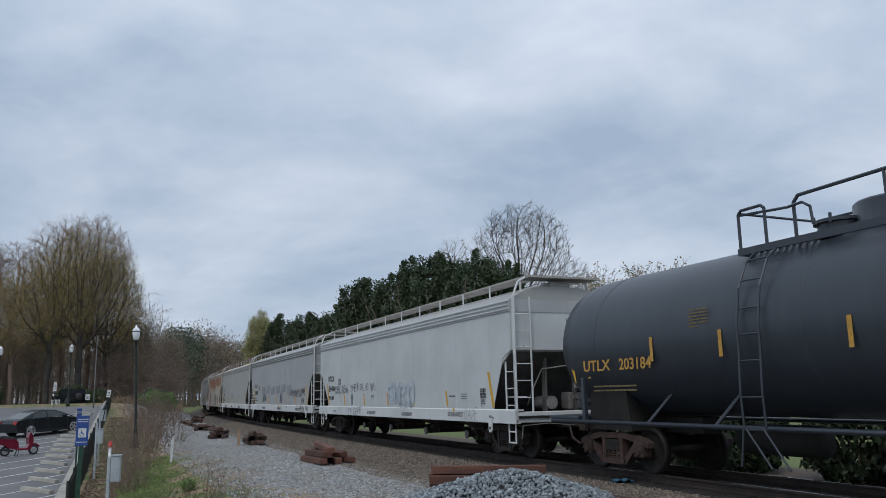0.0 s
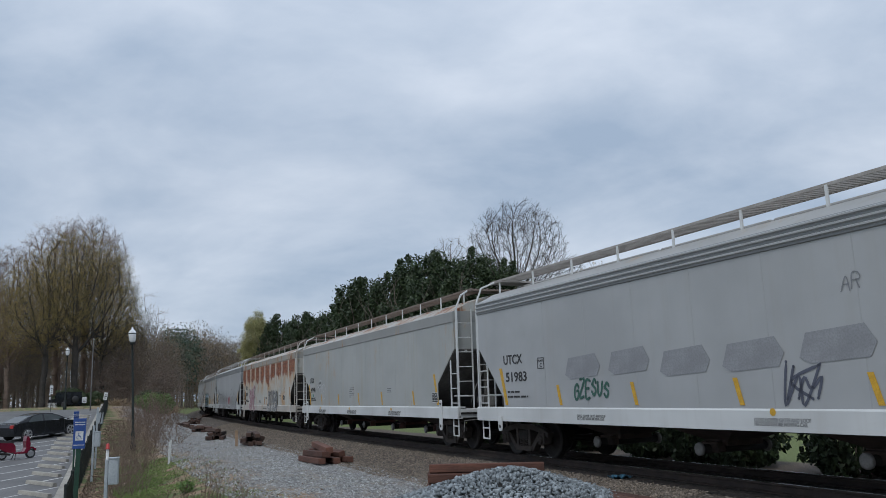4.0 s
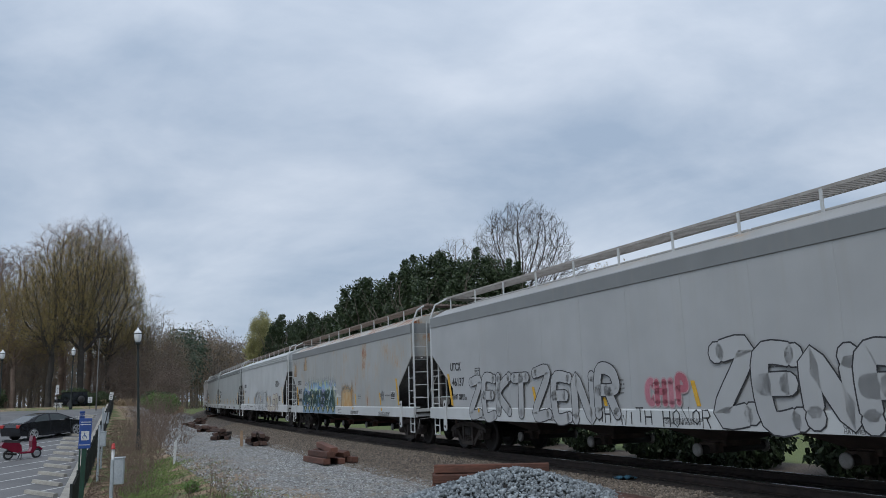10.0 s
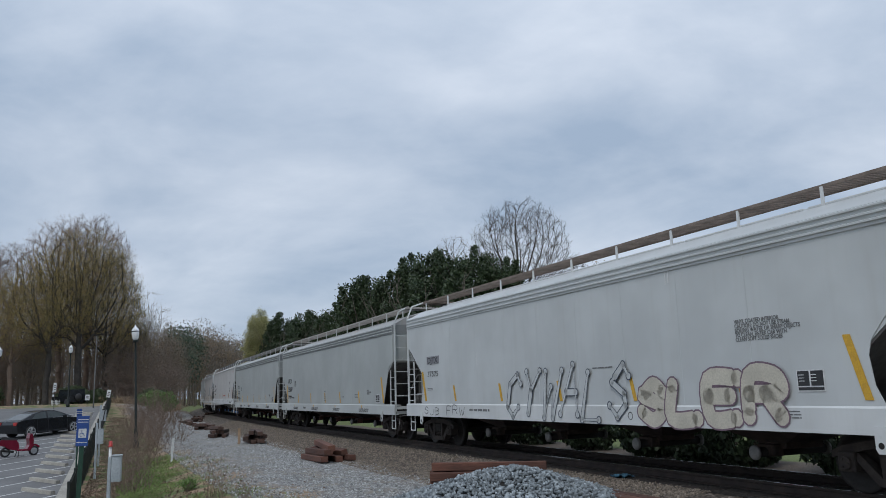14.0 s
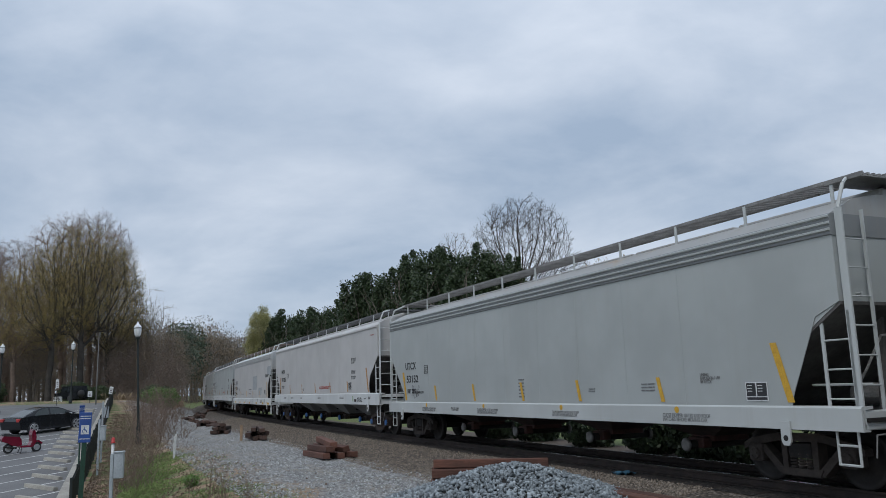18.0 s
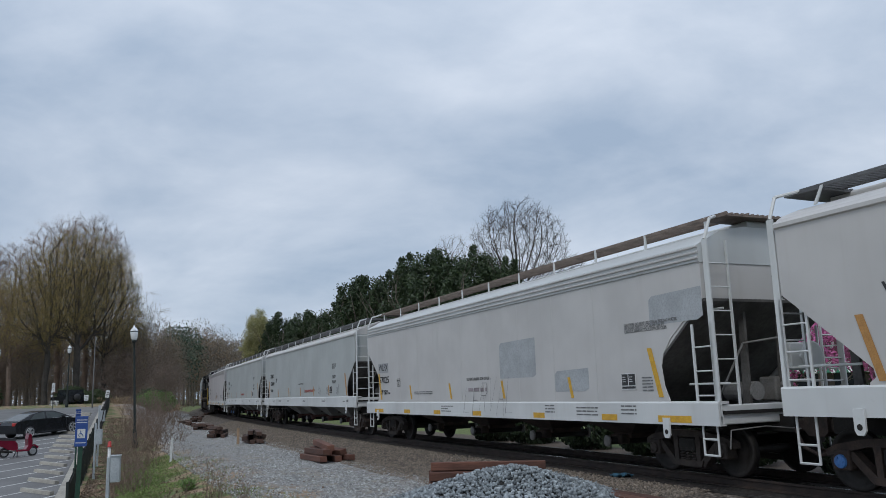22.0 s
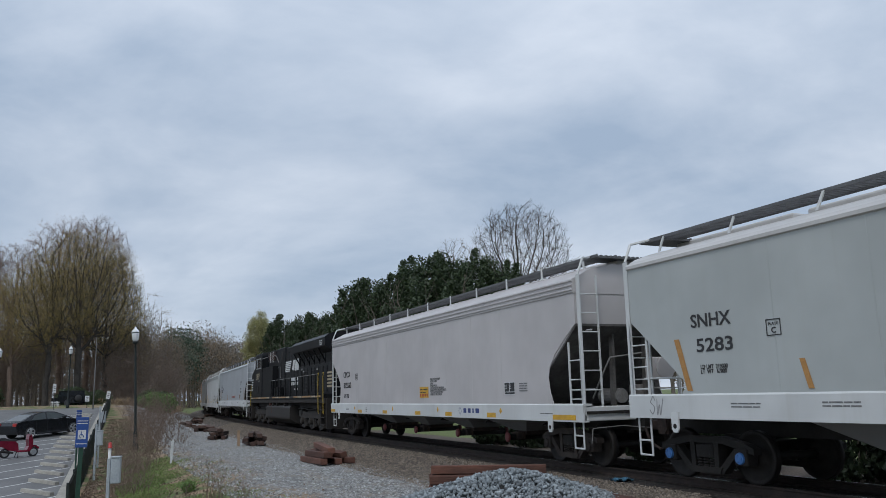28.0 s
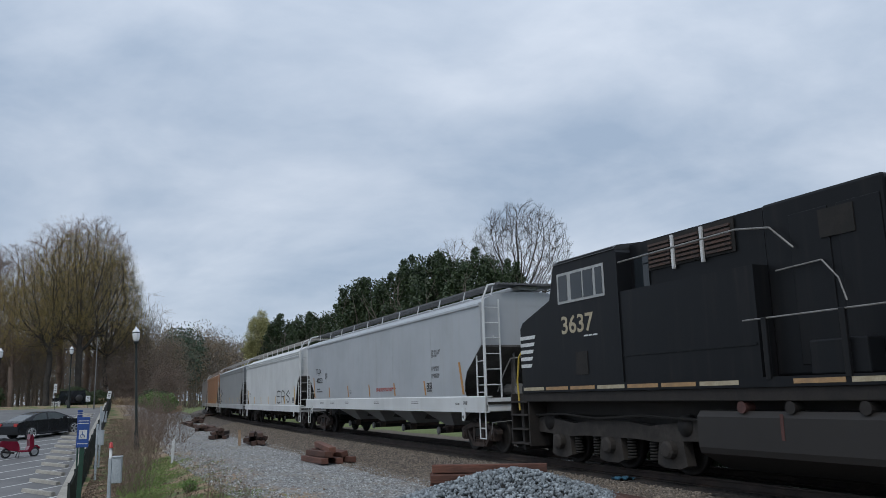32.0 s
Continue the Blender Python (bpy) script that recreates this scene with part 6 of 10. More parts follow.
    fat_letters(c, "ZENR", 3.20, 7.0, 0.93, 2.24, 143, None, black, 0.36, 0.026, "large black outline lettering", 0.0, True, None, grey)
    fat_letters(c, "CHIP", 1.30, 2.50, 1.30, 1.84, 144, [(0.52, 0.20, 0.25), (0.46, 0.13, 0.17)], (0.52, 0.36, 0.38), 0.13, 0.03, "red and pink lettering")
    marker_tag(c, "WH WITH HONOR", -0.35, 3.05, 0.96, 1.22, 145, black, 0.028, "", 0.0, False, -1.606)

    c = add(5, hopper("grey covered hopper with blue and green graffiti and orange rust stains", "banded", stained6, pale, band_grey, flecked, board_rust, marks=dict(
        name="UTCX", number="48127", load="LD LMT  197800 LB\nLT WT    65200 LB", red=True, words=[(2.0, 1.02, CLOSE, 0.075), (5.65, 1.0, CLOSE, 0.085), (6.4, 1.62, "APPLIED 01-2012 BY UTCL", 0.07)], print=[(0.05, 1.16, 0.7, 0.05, 4), (3.0, 1.68, 0.5, 0.05, 3)], discs=[(2.35, 1.17), (6.0, 1.15)], panel_at=(7.05, 1.50, 0.40, 0.28))))
    spray_cloud(c, -6.6, -0.1, 1.24, 2.62, [(0.36, 0.42, 0.50), (0.44, 0.52, 0.28), (0.30, 0.34, 0.52), (0.22, 0.38, 0.56), (0.46, 0.55, 0.34)], 151, "soft green, lilac and blue overspray")
    spray_cloud(c, -8.95, -7.9, 2.75, 3.68, [(0.46, 0.27, 0.12), (0.52, 0.38, 0.22)], 166, "orange rust run")
    spray_cloud(c, -6.6, -5.6, 3.0, 3.68, [(0.46, 0.27, 0.12), (0.50, 0.40, 0.27)], 167, "orange rust run")
    spray_cloud(c, 0.3, 2.6, 1.24, 2.25, [(0.46, 0.27, 0.10), (0.50, 0.36, 0.20)], 159, "orange rust wash")
    fat_letters(c, "MKVXNZKA", -6.5, -0.5, 1.22, 1.96, 152, [(0.03, 0.075, 0.055), (0.04, 0.10, 0.085), (0.025, 0.05, 0.05)], (0.10, 0.20, 0.24), 0.30, 0.03, "dark green angular lettering", 0.3, False)
    fat_letters(c, "SCRUEGSA", -6.45, -0.6, 1.24, 2.05, 158, [(0.12, 0.28, 0.48), (0.27, 0.31, 0.52), (0.05, 0.12, 0.10), (0.30, 0.44, 0.50)], (0.62, 0.66, 0.66), 0.11, 0.016, "blue and lilac curls with white edges", 0.45, True, None, None, -1.613)
    tooth = shape("triangle", lambda bm: slab(bm, [(-0.42, 0.32), (0.0, 0.0), (0.42, 0.32)], -0.0015, 0.0015))
    sky_band = shape("sill_wash", lambda bm: box(bm, -6.55, -0.35, -0.001, 0.001, 0.92, 1.24))
    piece("sill_wash", sky_band, spray((0.22, 0.33, 0.46)), c, pose(0, -1.602, 0), "blue wash on the sill")
    star = shape("star", lambda bm: slab(bm, [(0.13 * (1 if k % 2 else 0.5) * math.sin(k * math.pi / 5 + 0.3), 0.13 * (1 if k % 2 else 0.5) * math.cos(k * math.pi / 5 + 0.3)) for k in range(10)], -0.002, 0.002))
    for k in range(7):
        piece("dark_triangle", tooth, spray((0.03, 0.085, 0.06)), c, pose(-6.0 + k * 0.88, -1.606, 0.92))
        piece("graffiti_star", star, spray((0.56, 0.50, 0.26)), c, pose(-6.0 + k * 0.88, -1.610, 1.13))
    for x, z in ((-4.4, 1.72), (-2.9, 1.62), (-1.7, 1.5)):
        piece("graffiti_star", star, spray((0.62, 0.52, 0.25)), c, pose(x, -1.612, z))
    marker_tag(c, "YO", -6.28, -5.72, 1.98, 2.28, 154, (0.66, 0.68, 0.68), 0.07)
    marker_tag(c, "DUH", -6.22, -5.35, 1.58, 1.95, 156, (0.66, 0.68, 0.68), 0.06)
    for x, z in ((-0.75, 1.94), (-0.25, 1.62)):
        piece("white_cloud_patch", shape("cloudlet", lambda bm: slab(bm, [(0, 0), (0.8, 0.02), (0.6, 0.08), (0.45, 0.07), (0.32, 0.17), (0.15, 0.17)], -0.002, 0.002)), spray((0.62, 0.64, 0.62)), c, pose(x, -1.588, z))
    marker_tag(c, "WNDORRENA", 0.75, 2.05, 1.86, 2.06, 155, (0.15, 0.20, 0.20), 0.02)
    marker_tag(c, "SRX", 5.8, 6.3, 1.46, 1.74, 157, (0.10, 0.10, 0.11), 0.022)

    c = add(6, hopper("light grey covered hopper with ribbed eaves and angular graffiti", "rounded", pale, white, pale, pale, board_rust, half=9.20, dims=dict(sill=(0.90, 1.29), eave=3.75, roof=4.07), marks=dict(
        words=[(5.55, 2.62, "VINYL COATED INTERIOR\nCAUTION: DO NOT USE STEAM,\nBOILING WATER OR SHARP OBJECTS\nTO CLEAN. ENTER CAR WITH\nCLEAN SOFT SOLED SHOES.", 0.085)], strips=(-5.60, -2.78, 0.05, 2.72, 5.55), panel_at=(6.72, 1.50, 0.50, 0.32), print=[(-4.6, 1.10, 1.5, 0.13, 1), (-7.6, 1.75, 0.5, 0.04, 2), (1.4, 2.04, 0.9, 0.05, 1), (6.35, 1.20, 0.5, 0.04, 3)])))
    p = piece("name_patch", shape("name_patch", lambda bm: box(bm, 0, 0.95, -0.003, 0.003, 0, 0.24)), spray((0.26, 0.26, 0.28)), c, pose(-7.62, -1.583, 2.50), "dark grey painted-over name")
    fitted(p, "DJTX", 0.08, 0.86, 0.03, 0.18, M["ink"], -0.004)
    fitted(c, "37575", -7.58, -6.75, 2.12, 0.17, M["soft_ink"])
    fat_letters(c, "CYWALS", -2.45, 2.75, 0.93, 2.06, 161, None, (0.07, 0.085, 0.12), 0.13, 0.024, "angular blue-black outline lettering", 0.3, False, None, pale)
    fat_letters(c, "SLER", 2.85, 6.6, 0.93, 1.82, 162, [(0.60, 0.56, 0.47)], (0.20, 0.13, 0.17), 0.28, 0.03, "cream lettering with purple outline", 0.1, True)
    marker_tag(c, "SJB FRW", -7.9, -4.9, 0.98, 1.20, 163, (0.10, 0.10, 0.11), 0.022, y=-1.604)
    for x, z in ((-4.10, 2.32), (3.9, 3.50), (3.98, 3.52)):
        piece("paint_scrape", shape("scrape", lambda bm: slab(bm, [(0, 0), (0.03, 0), (0.05, 0.34), (0.02, 0.34)], -0.001, 0.001)), spray((0.70, 0.71, 0.71)), c, pose(x, -1.582, z))
    piece("ring_mark", shape("ring_mark", lambda bm: ribbon(bm, [(0.07 * math.cos(a * 0.3927), 0.07 * math.sin(a * 0.3927)) for a in range(16)], 0.015, 0, True)), M["ink"], c, pose(2.62, -1.604, 1.08))

    for i, num, extra in ((7, "53087", "LD LMT  198600 LB\nLT WT    64400 LB   NEW 10-93 LO"), (8, "53152", "LD LMT  198800 LB\nLT WT    64200 LB  NEW 09-93 LO")):
        c = add(i, hopper("clean light grey covered hopper with dark ribbed eaves", "ribbed", grey_cool, sill_cool, band_grey, M["roof_grey"], board_pale if i == 7 else M["galv"], half=9.25, dims=dict(ahead=0.09), marks=dict(
            name="UTCX", number=num, load=extra, red=True, words=utcx_words + [(-4.15, 1.06, "NOTE: THIS CAR HAS\n   4 COMPARTMENTS", 0.06), (6.45, 1.74, "LINING\nAPPLIED IN 11/01\nBY UTCX", 0.07)], discs=utcx_discs, panel_at=(7.50, 1.32, 0.46, 0.30), print=[(-0.05, 1.80, 0.35, 0.07, 6), (4.8, 1.62, 0.5, 0.05, 3), (3.0, 1.55, 0.3, 0.04, 2)])))
        if i == 8:
            marker_tag(c, "REWS", -7.25, -6.6, 1.42, 1.72, 171, (0.14, 0.14, 0.15), 0.02)

    lining = "LINED CAR-WEAR RUBBER SHOES WHEN ENTERING CAR,\nSHARP OBJECTS MUST NOT CONTACT LINING."
    smooth_words = [(6.36, 2.92, "EXW  10-6  H   8-2\nEW    9-2  H 15-2\nCU FT 6241", 0.09), (6.35, 2.42, "EXTERIOR PAINT\nPLT  1402  06-15\n\nINTERIOR LINING\nPLT  1402  06-15", 0.085), (8.15, 1.33, "JACK HERE", 0.06), (8.7, 1.38, "PULL HERE\nLIFT HERE", 0.06)]
    red_ink = spray((0.50, 0.14, 0.12))
    smooth = dict(yellow=thin, words=smooth_words, panel_at=(5.92, 1.70, 0.46, 0.32), print=[(-3.1, 1.40, 0.6, 0.045, 2), (0.7, 1.40, 0.7, 0.045, 2), (4.6, 1.40, 0.8, 0.045, 2), (-7.2, 1.38, 0.8, 0.045, 2), (-5.4, 1.40, 0.8, 0.045, 2), (-2.5, 1.85, 0.3, 0.05, 3)])
    c = add(9, hopper("white smooth-sided covered hopper with grey chutes", "smooth", warm, white, M["galv"], warm, board_dark, chute_grey, M["steel_brown"], marks=dict(smooth, name="WLPX", number="161205", load="LD LMT  218600\nLT  WT   66400", caps=blue, lid=blue)))
    lettering(c, lining, 0.95, 1.85, 0.062, red_ink, -1.584, 0.95)["kind"] = "stuff"
    lettering(c, "EMPTY LOAD\n1/97 ADJ. BLOCK", 7.2, 1.32, 0.08, M["ink"], -1.603, 0.9)["kind"] = "stuff"
    piece("green_notice", shape("green_tag", lambda bm: box(bm, 0, 0.13, -0.003, 0.003, 0, 0.22)), spray((0.35, 0.48, 0.30)), c, pose(6.55, -1.603, 1.24), "small green notice")
    piece("number_slot", reporting, M["steel_brown"], c, pose(6.85, -1.602, 1.22))
    fitted(c, "CAUTION", 9.0, 9.4, 3.72, 0.05, red_ink)

    c = add(10, hopper("light grey covered hopper with ribbed eaves and repainted grey squares", "rounded", warm, white, pale, pale, board_rust, marks=dict(name="WLPX", number="57025", load="LD LMT  222 700 LB\nLT WT    62 300 LB   12 04", words=[(-0.5, 1.92, "DO NOT HAMMER SIDES OF CAR", 0.10), (6.85, 2.80, "CAUTION: DO NOT USE STEAM, BOILING WATER\nOR SHARP OBJECT TO CLEAN CAR BY\nCAREFUL REMOVE TOOLS SPACER CLIPS", 0.075)], strips=(-4.80, -1.65, 1.62, 4.78), panel_at=(6.65, 1.57, 0.46, 0.32), print=[(-4.5, 1.64, 1.9, 0.05, 2), (-2.3, 1.20, 1.1, 0.06, 3), (3.7, 1.24, 0.5, 0.06, 3), (5.0, 1.20, 1.0, 0.06, 3), (6.6, 1.24, 0.6, 0.06, 3), (7.3, 1.78, 0.4, 0.05, 5)])))
    p = piece("name_patch", shape("name_patch_pale", lambda bm: box(bm, -0.04, 1.0, 0.0005, 0.004, -0.04, 0.30)), spray((0.40, 0.41, 0.42)), c, pose(-7.92, -1.583, 2.40), "grey patch behind the name")
    for x0, x1, z0, z1 in ((1.50, 3.32, 1.92, 2.86), (7.65, 9.1, 2.76, 3.34), (4.15, 5.5, 1.56, 2.05)):
        piece("repainted_square", shape("square%g" % x0, lambda bm: slab(bm, [(x0, z0), (x1 - 0.15, z0), (x1, z0 + 0.06), (x1, z1), (x0 + 0.1, z1 - 0.03), (x0, z1 - 0.1)], -1.5785, -1.574)), spray((0.42, 0.445, 0.465)), c)
    for x, w in ((-8.34, 0.9), (-5.38, 0.52), (-2.87, 0.5), (-0.14, 0.5), (3.15, 0.5), (5.93, 0.52), (7.72, 0.9)):
        piece("reflector_strip", shape("flat_strip%g" % w, lambda bm: box(bm, 0, w, -0.003, 0.003, 0, 0.12)), M["yellow"], c, pose(x, -1.603, 0.97))
    marker_tag(c, "LERVAL", -0.65, 2.3, 1.02, 1.80, 181, (0.10, 0.105, 0.11), 0.018, "thin black outline tag", 0.3, False, -1.604)
    bars(c, -0.4, 1.62, 1.1, 0.14, 1, spray((0.34, 0.29, 0.31)), -1.585, 62)

    c = add(11, hopper("light grey smooth-sided covered hopper with grey chutes", "smooth", cool, white, M["galv"], warm, board_dark, chute_grey, M["steel_brown"], marks=dict(smooth, name="XOMX", number="622469", load="LD LMT  219100\nLT  WT   66900", red=True)))
    lettering(c, lining, 1.05, 1.86, 0.062, red_ink, -1.584, 0.95)["kind"] = "stuff"
    lettering(c, "DO NOT STENCIL BELOW THIS LINE", -0.32, 2.20, 0.06, M["soft_ink"], -1.584, 0.8)["kind"] = "stuff"
    for k, x in enumerate((3.85, 5.35, 7.05)):
        marker_tag(c, ("SKA", "MO", "GXR")[k], x, x + 0.45, 1.68, 2.0, 185 + k, (0.12, 0.13, 0.14), 0.016)
    c = add(12, hopper("white smooth-sided covered hopper with blue axle caps", "smooth", cool, white, M["galv"], warm, board_dark, chute_grey, M["steel_dark"], marks=dict(smooth, name="SNHX", number="5283", load="LD LMT  219000\nLT  WT   67000", caps=blue, red=True)))
    lettering(c, lining, 0.0, 1.86, 0.062, red_ink, -1.584, 0.95)["kind"] = "stuff"
    marker_tag(c, "SW", -9.3, -8.9, 1.2, 1.5, 189, (0.3, 0.3, 0.31), 0.02, y=-1.604)
    c = add(13, hopper("rosy light grey covered hopper with ribbed eaves", "rounded", rosy, white, rosy, rosy, board_dark, chute_grey, half=9.60, dims=dict(sill=(0.99, 1.38), eave=3.81, roof=4.13, ahead=0.11), marks=dict(bare=True, plate_at=(-6.25, 2.29), name="CPCX", number="815560", load="LD LMT   220600\nLT  WT     65400", lid=spray((0.22, 0.06, 0.06)), words=[(1.50, 2.10, "H20H EXTERIOR PAINT\nAPPLIED 04-2016\nLINING\nAPPLIED 04-2016\nCAUTION: DO NOT USE STEAM,\nBOILING WATER OR SHARP OBJECTS\nTO CLEAN. ENTER CAR WITH\nCLEAN SOFT SOLED SHOES.", 0.078)], panel_at=(6.42, 1.60, 0.56, 0.32), print=[(7.2, 1.86, 0.5, 0.05, 4), (-7.5, 1.18, 0.5, 0.04, 2), (8.2, 1.15, 0.7, 0.045, 1), (-4.9, 1.2, 0.2, 0.05, 3)])))
    for x, w in ((-9.75, 0.62), (-5.85, 0.45), (-2.95, 0.45), (0.22, 0.47), (2.66, 0.47), (5.42, 0.5), (8.75, 0.95)):
        piece("reflector_strip", shape("flat_strip%g" % w, lambda bm: box(bm, 0, w, -0.003, 0.003, 0, 0.11)), M["yellow"], c, pose(x, -1.603, 1.03))
    bars(c, 3.95, 1.13, 1.0, 0.19, 1, M["sign_blue_ink"], -1.604, 64)
    diamond = shape("diamond", lambda bm: ribbon(bm, [(0.09, 0), (0, 0.11), (-0.09, 0), (0, -0.11)], 0.018, 0, True))
    piece("diamond_mark", diamond, M["sign_blue_ink"], c, pose(3.72, -1.604, 1.18))
    for x in (-6.3, -1.9, 2.1, 6.2):
        piece("diamond_notice", shape("diamond_notice", lambda bm: slab(bm, [(0.08, 0), (0, 0.08), (-0.08, 0), (0, -0.08)], -0.002, 0.002)), M["yellow"], c, pose(x, -1.603, 1.20))
    w = piece("warning_plate", shape("warning", lambda bm: box(bm, 0, 0.72, -0.003, 0.003, 0, 0.34)), M["yellow"], c, pose(0.62, -1.583, 1.56), "yellow warning plate")
    bars(w, 0.06, 0.24, 0.6, 0.05, 2, M["ink"], -0.004, 65)
    bars(w, 0.04, 0.04, 0.64, 0.13, 1, spray((0.5, 0.1, 0.05)), -0.004, 66)

    add(14, locomotive())
    c = add(15, hopper("silver grey smooth-sided covered hopper with white end ladders", "smooth", silver, white, M["galv"], silver, board_dark, chute_grey, M["steel_brown"], half=9.75, marks=dict(smooth, name="TLJX", number="40032")))
    lettering(c, lining, 0.95, 1.85, 0.062, red_ink, -1.584, 0.95)["kind"] = "stuff"
    c = add(16, hopper("bright white covered hopper of a long train", "ribbed", white, white, white, white, board_pale, marks=dict(print=[(-7.5, 2.0, 0.6, 0.08, 3)])))
    marker_tag(c, "ERS", 3.0, 7.0, 1.35, 1.9, 191, (0.05, 0.05, 0.06), 0.07)
    add(17, hopper("grey covered hopper with a dark eave band", "banded", paint("dull_grey_paint", (0.288, 0.3, 0.304), dirt=0.2, seed=71.0), grey, band_grey, grey, board_pale, marks=dict(name="UTCX", number="53090")))
    add(18, hopper("orange-brown rusty covered hopper", "banded", orange, rusty_sill, orange, orange, board_rust, marks=dict(panel=False)))
    add(19, hopper("brown-grey covered hopper near the train's end", "ribbed", brown, grey, brown, brown, board_rust, marks=dict(panel=False)))


build_train()

# ---- trees, hedges and brush ----


def foliage(name, a, b, rough=0.6, shine=0.0):
    m, nt, bsdf = start(name)
    geo = nt.nodes.new("ShaderNodeNewGeometry")
    c = blend(nt, geo.outputs["Random Per Island"], a, b)
    c = blend(nt, calc(nt, "MULTIPLY", ramped(nt, grain(nt, 0.7, 3.0), 0.35, 0.7), 0.35), c, tuple(v * 0.55 for v in a))
    finish(nt, bsdf, c, rough)
    bsdf.inputs["Transmission Weight"].default_value = 0.0
    return m


M["bark"] = plain("grey_bark", (0.21, 0.18, 0.15), (0.125, 0.105, 0.09), 1.2, 14.0, 0.95, 0, 0.6, 0.02)
M["bark_pale"] = plain("pale_grey_bark", (0.33, 0.30, 0.26), (0.22, 0.20, 0.17), 1.2, 14.0, 0.95, 0, 0.6, 0.02)
M["bark_dark"] = plain("dark_grey_bark", (0.085, 0.075, 0.066), (0.05, 0.045, 0.04), 1.2, 14.0, 0.95, 0, 0.6, 0.02)
M["bark_red"] = plain("reddish_twigs", (0.23, 0.17, 0.135), (0.155, 0.112, 0.09), 1.2, 14.0, 0.95)
M["magnolia"] = foliage("glossy_dark_leaves", (0.022, 0.042, 0.016), (0.055, 0.085, 0.032), 0.55)
M["hedge"] = foliage("clipped_hedge_leaves", (0.012, 0.026, 0.010), (0.034, 0.058, 0.020), 0.6)
M["buds"] = foliage("olive_spring_buds", (0.30, 0.225, 0.07), (0.40, 0.305, 0.10), 0.8)
M["buds_red"] = foliage("reddish_spring_buds", (0.27, 0.17, 0.115), (0.36, 0.245, 0.17), 0.8)
M["young"] = foliage("yellow_green_young_leaves", (0.30, 0.29, 0.11), (0.42, 0.40, 0.19), 0.7)
M["pale_buds"] = foliage("pale_spring_buds", (0.36, 0.29, 0.20), (0.46, 0.38, 0.27), 0.8)
M["shrub_green"] = foliage("fresh_green_leaves", (0.07, 0.14, 0.03), (0.15, 0.25, 0.06), 0.6)
M["shrub_dark"] = foliage("dull_green_leaves", (0.040, 0.062, 0.028), (0.085, 0.112, 0.05), 0.7)
M["pink"] = foliage("pink_blossom", (0.46, 0.09, 0.26), (0.64, 0.20, 0.42), 0.7)
M["reed"] = foliage("dry_tan_grass", (0.24, 0.17, 0.10), (0.36, 0.27, 0.17), 0.9)
M["litter"] = foliage("brown_twigs", (0.13, 0.09, 0.065), (0.22, 0.165, 0.12), 0.9)
M["grass"] = foliage("short_grass", (0.10, 0.16, 0.04), (0.22, 0.29, 0.09), 0.8)
M["far_brown"] = foliage("hazy_brown_crowns", (0.185, 0.135, 0.085), (0.225, 0.165, 0.105), 0.9)
M["far_grey"] = foliage("hazy_grey_crowns", (0.145, 0.125, 0.105), (0.18, 0.155, 0.13), 0.9)
M["under_brown"] = foliage("brown_sapling_buds", (0.20, 0.15, 0.10), (0.25, 0.19, 0.125), 0.9)
M["under_grey"] = foliage("grey_brown_sapling_twigs", (0.17, 0.14, 0.115), (0.22, 0.18, 0.15), 0.9)
M["far_pine"] = foliage("hazy_pine_needles", (0.035, 0.06, 0.04), (0.075, 0.10, 0.06), 0.8)


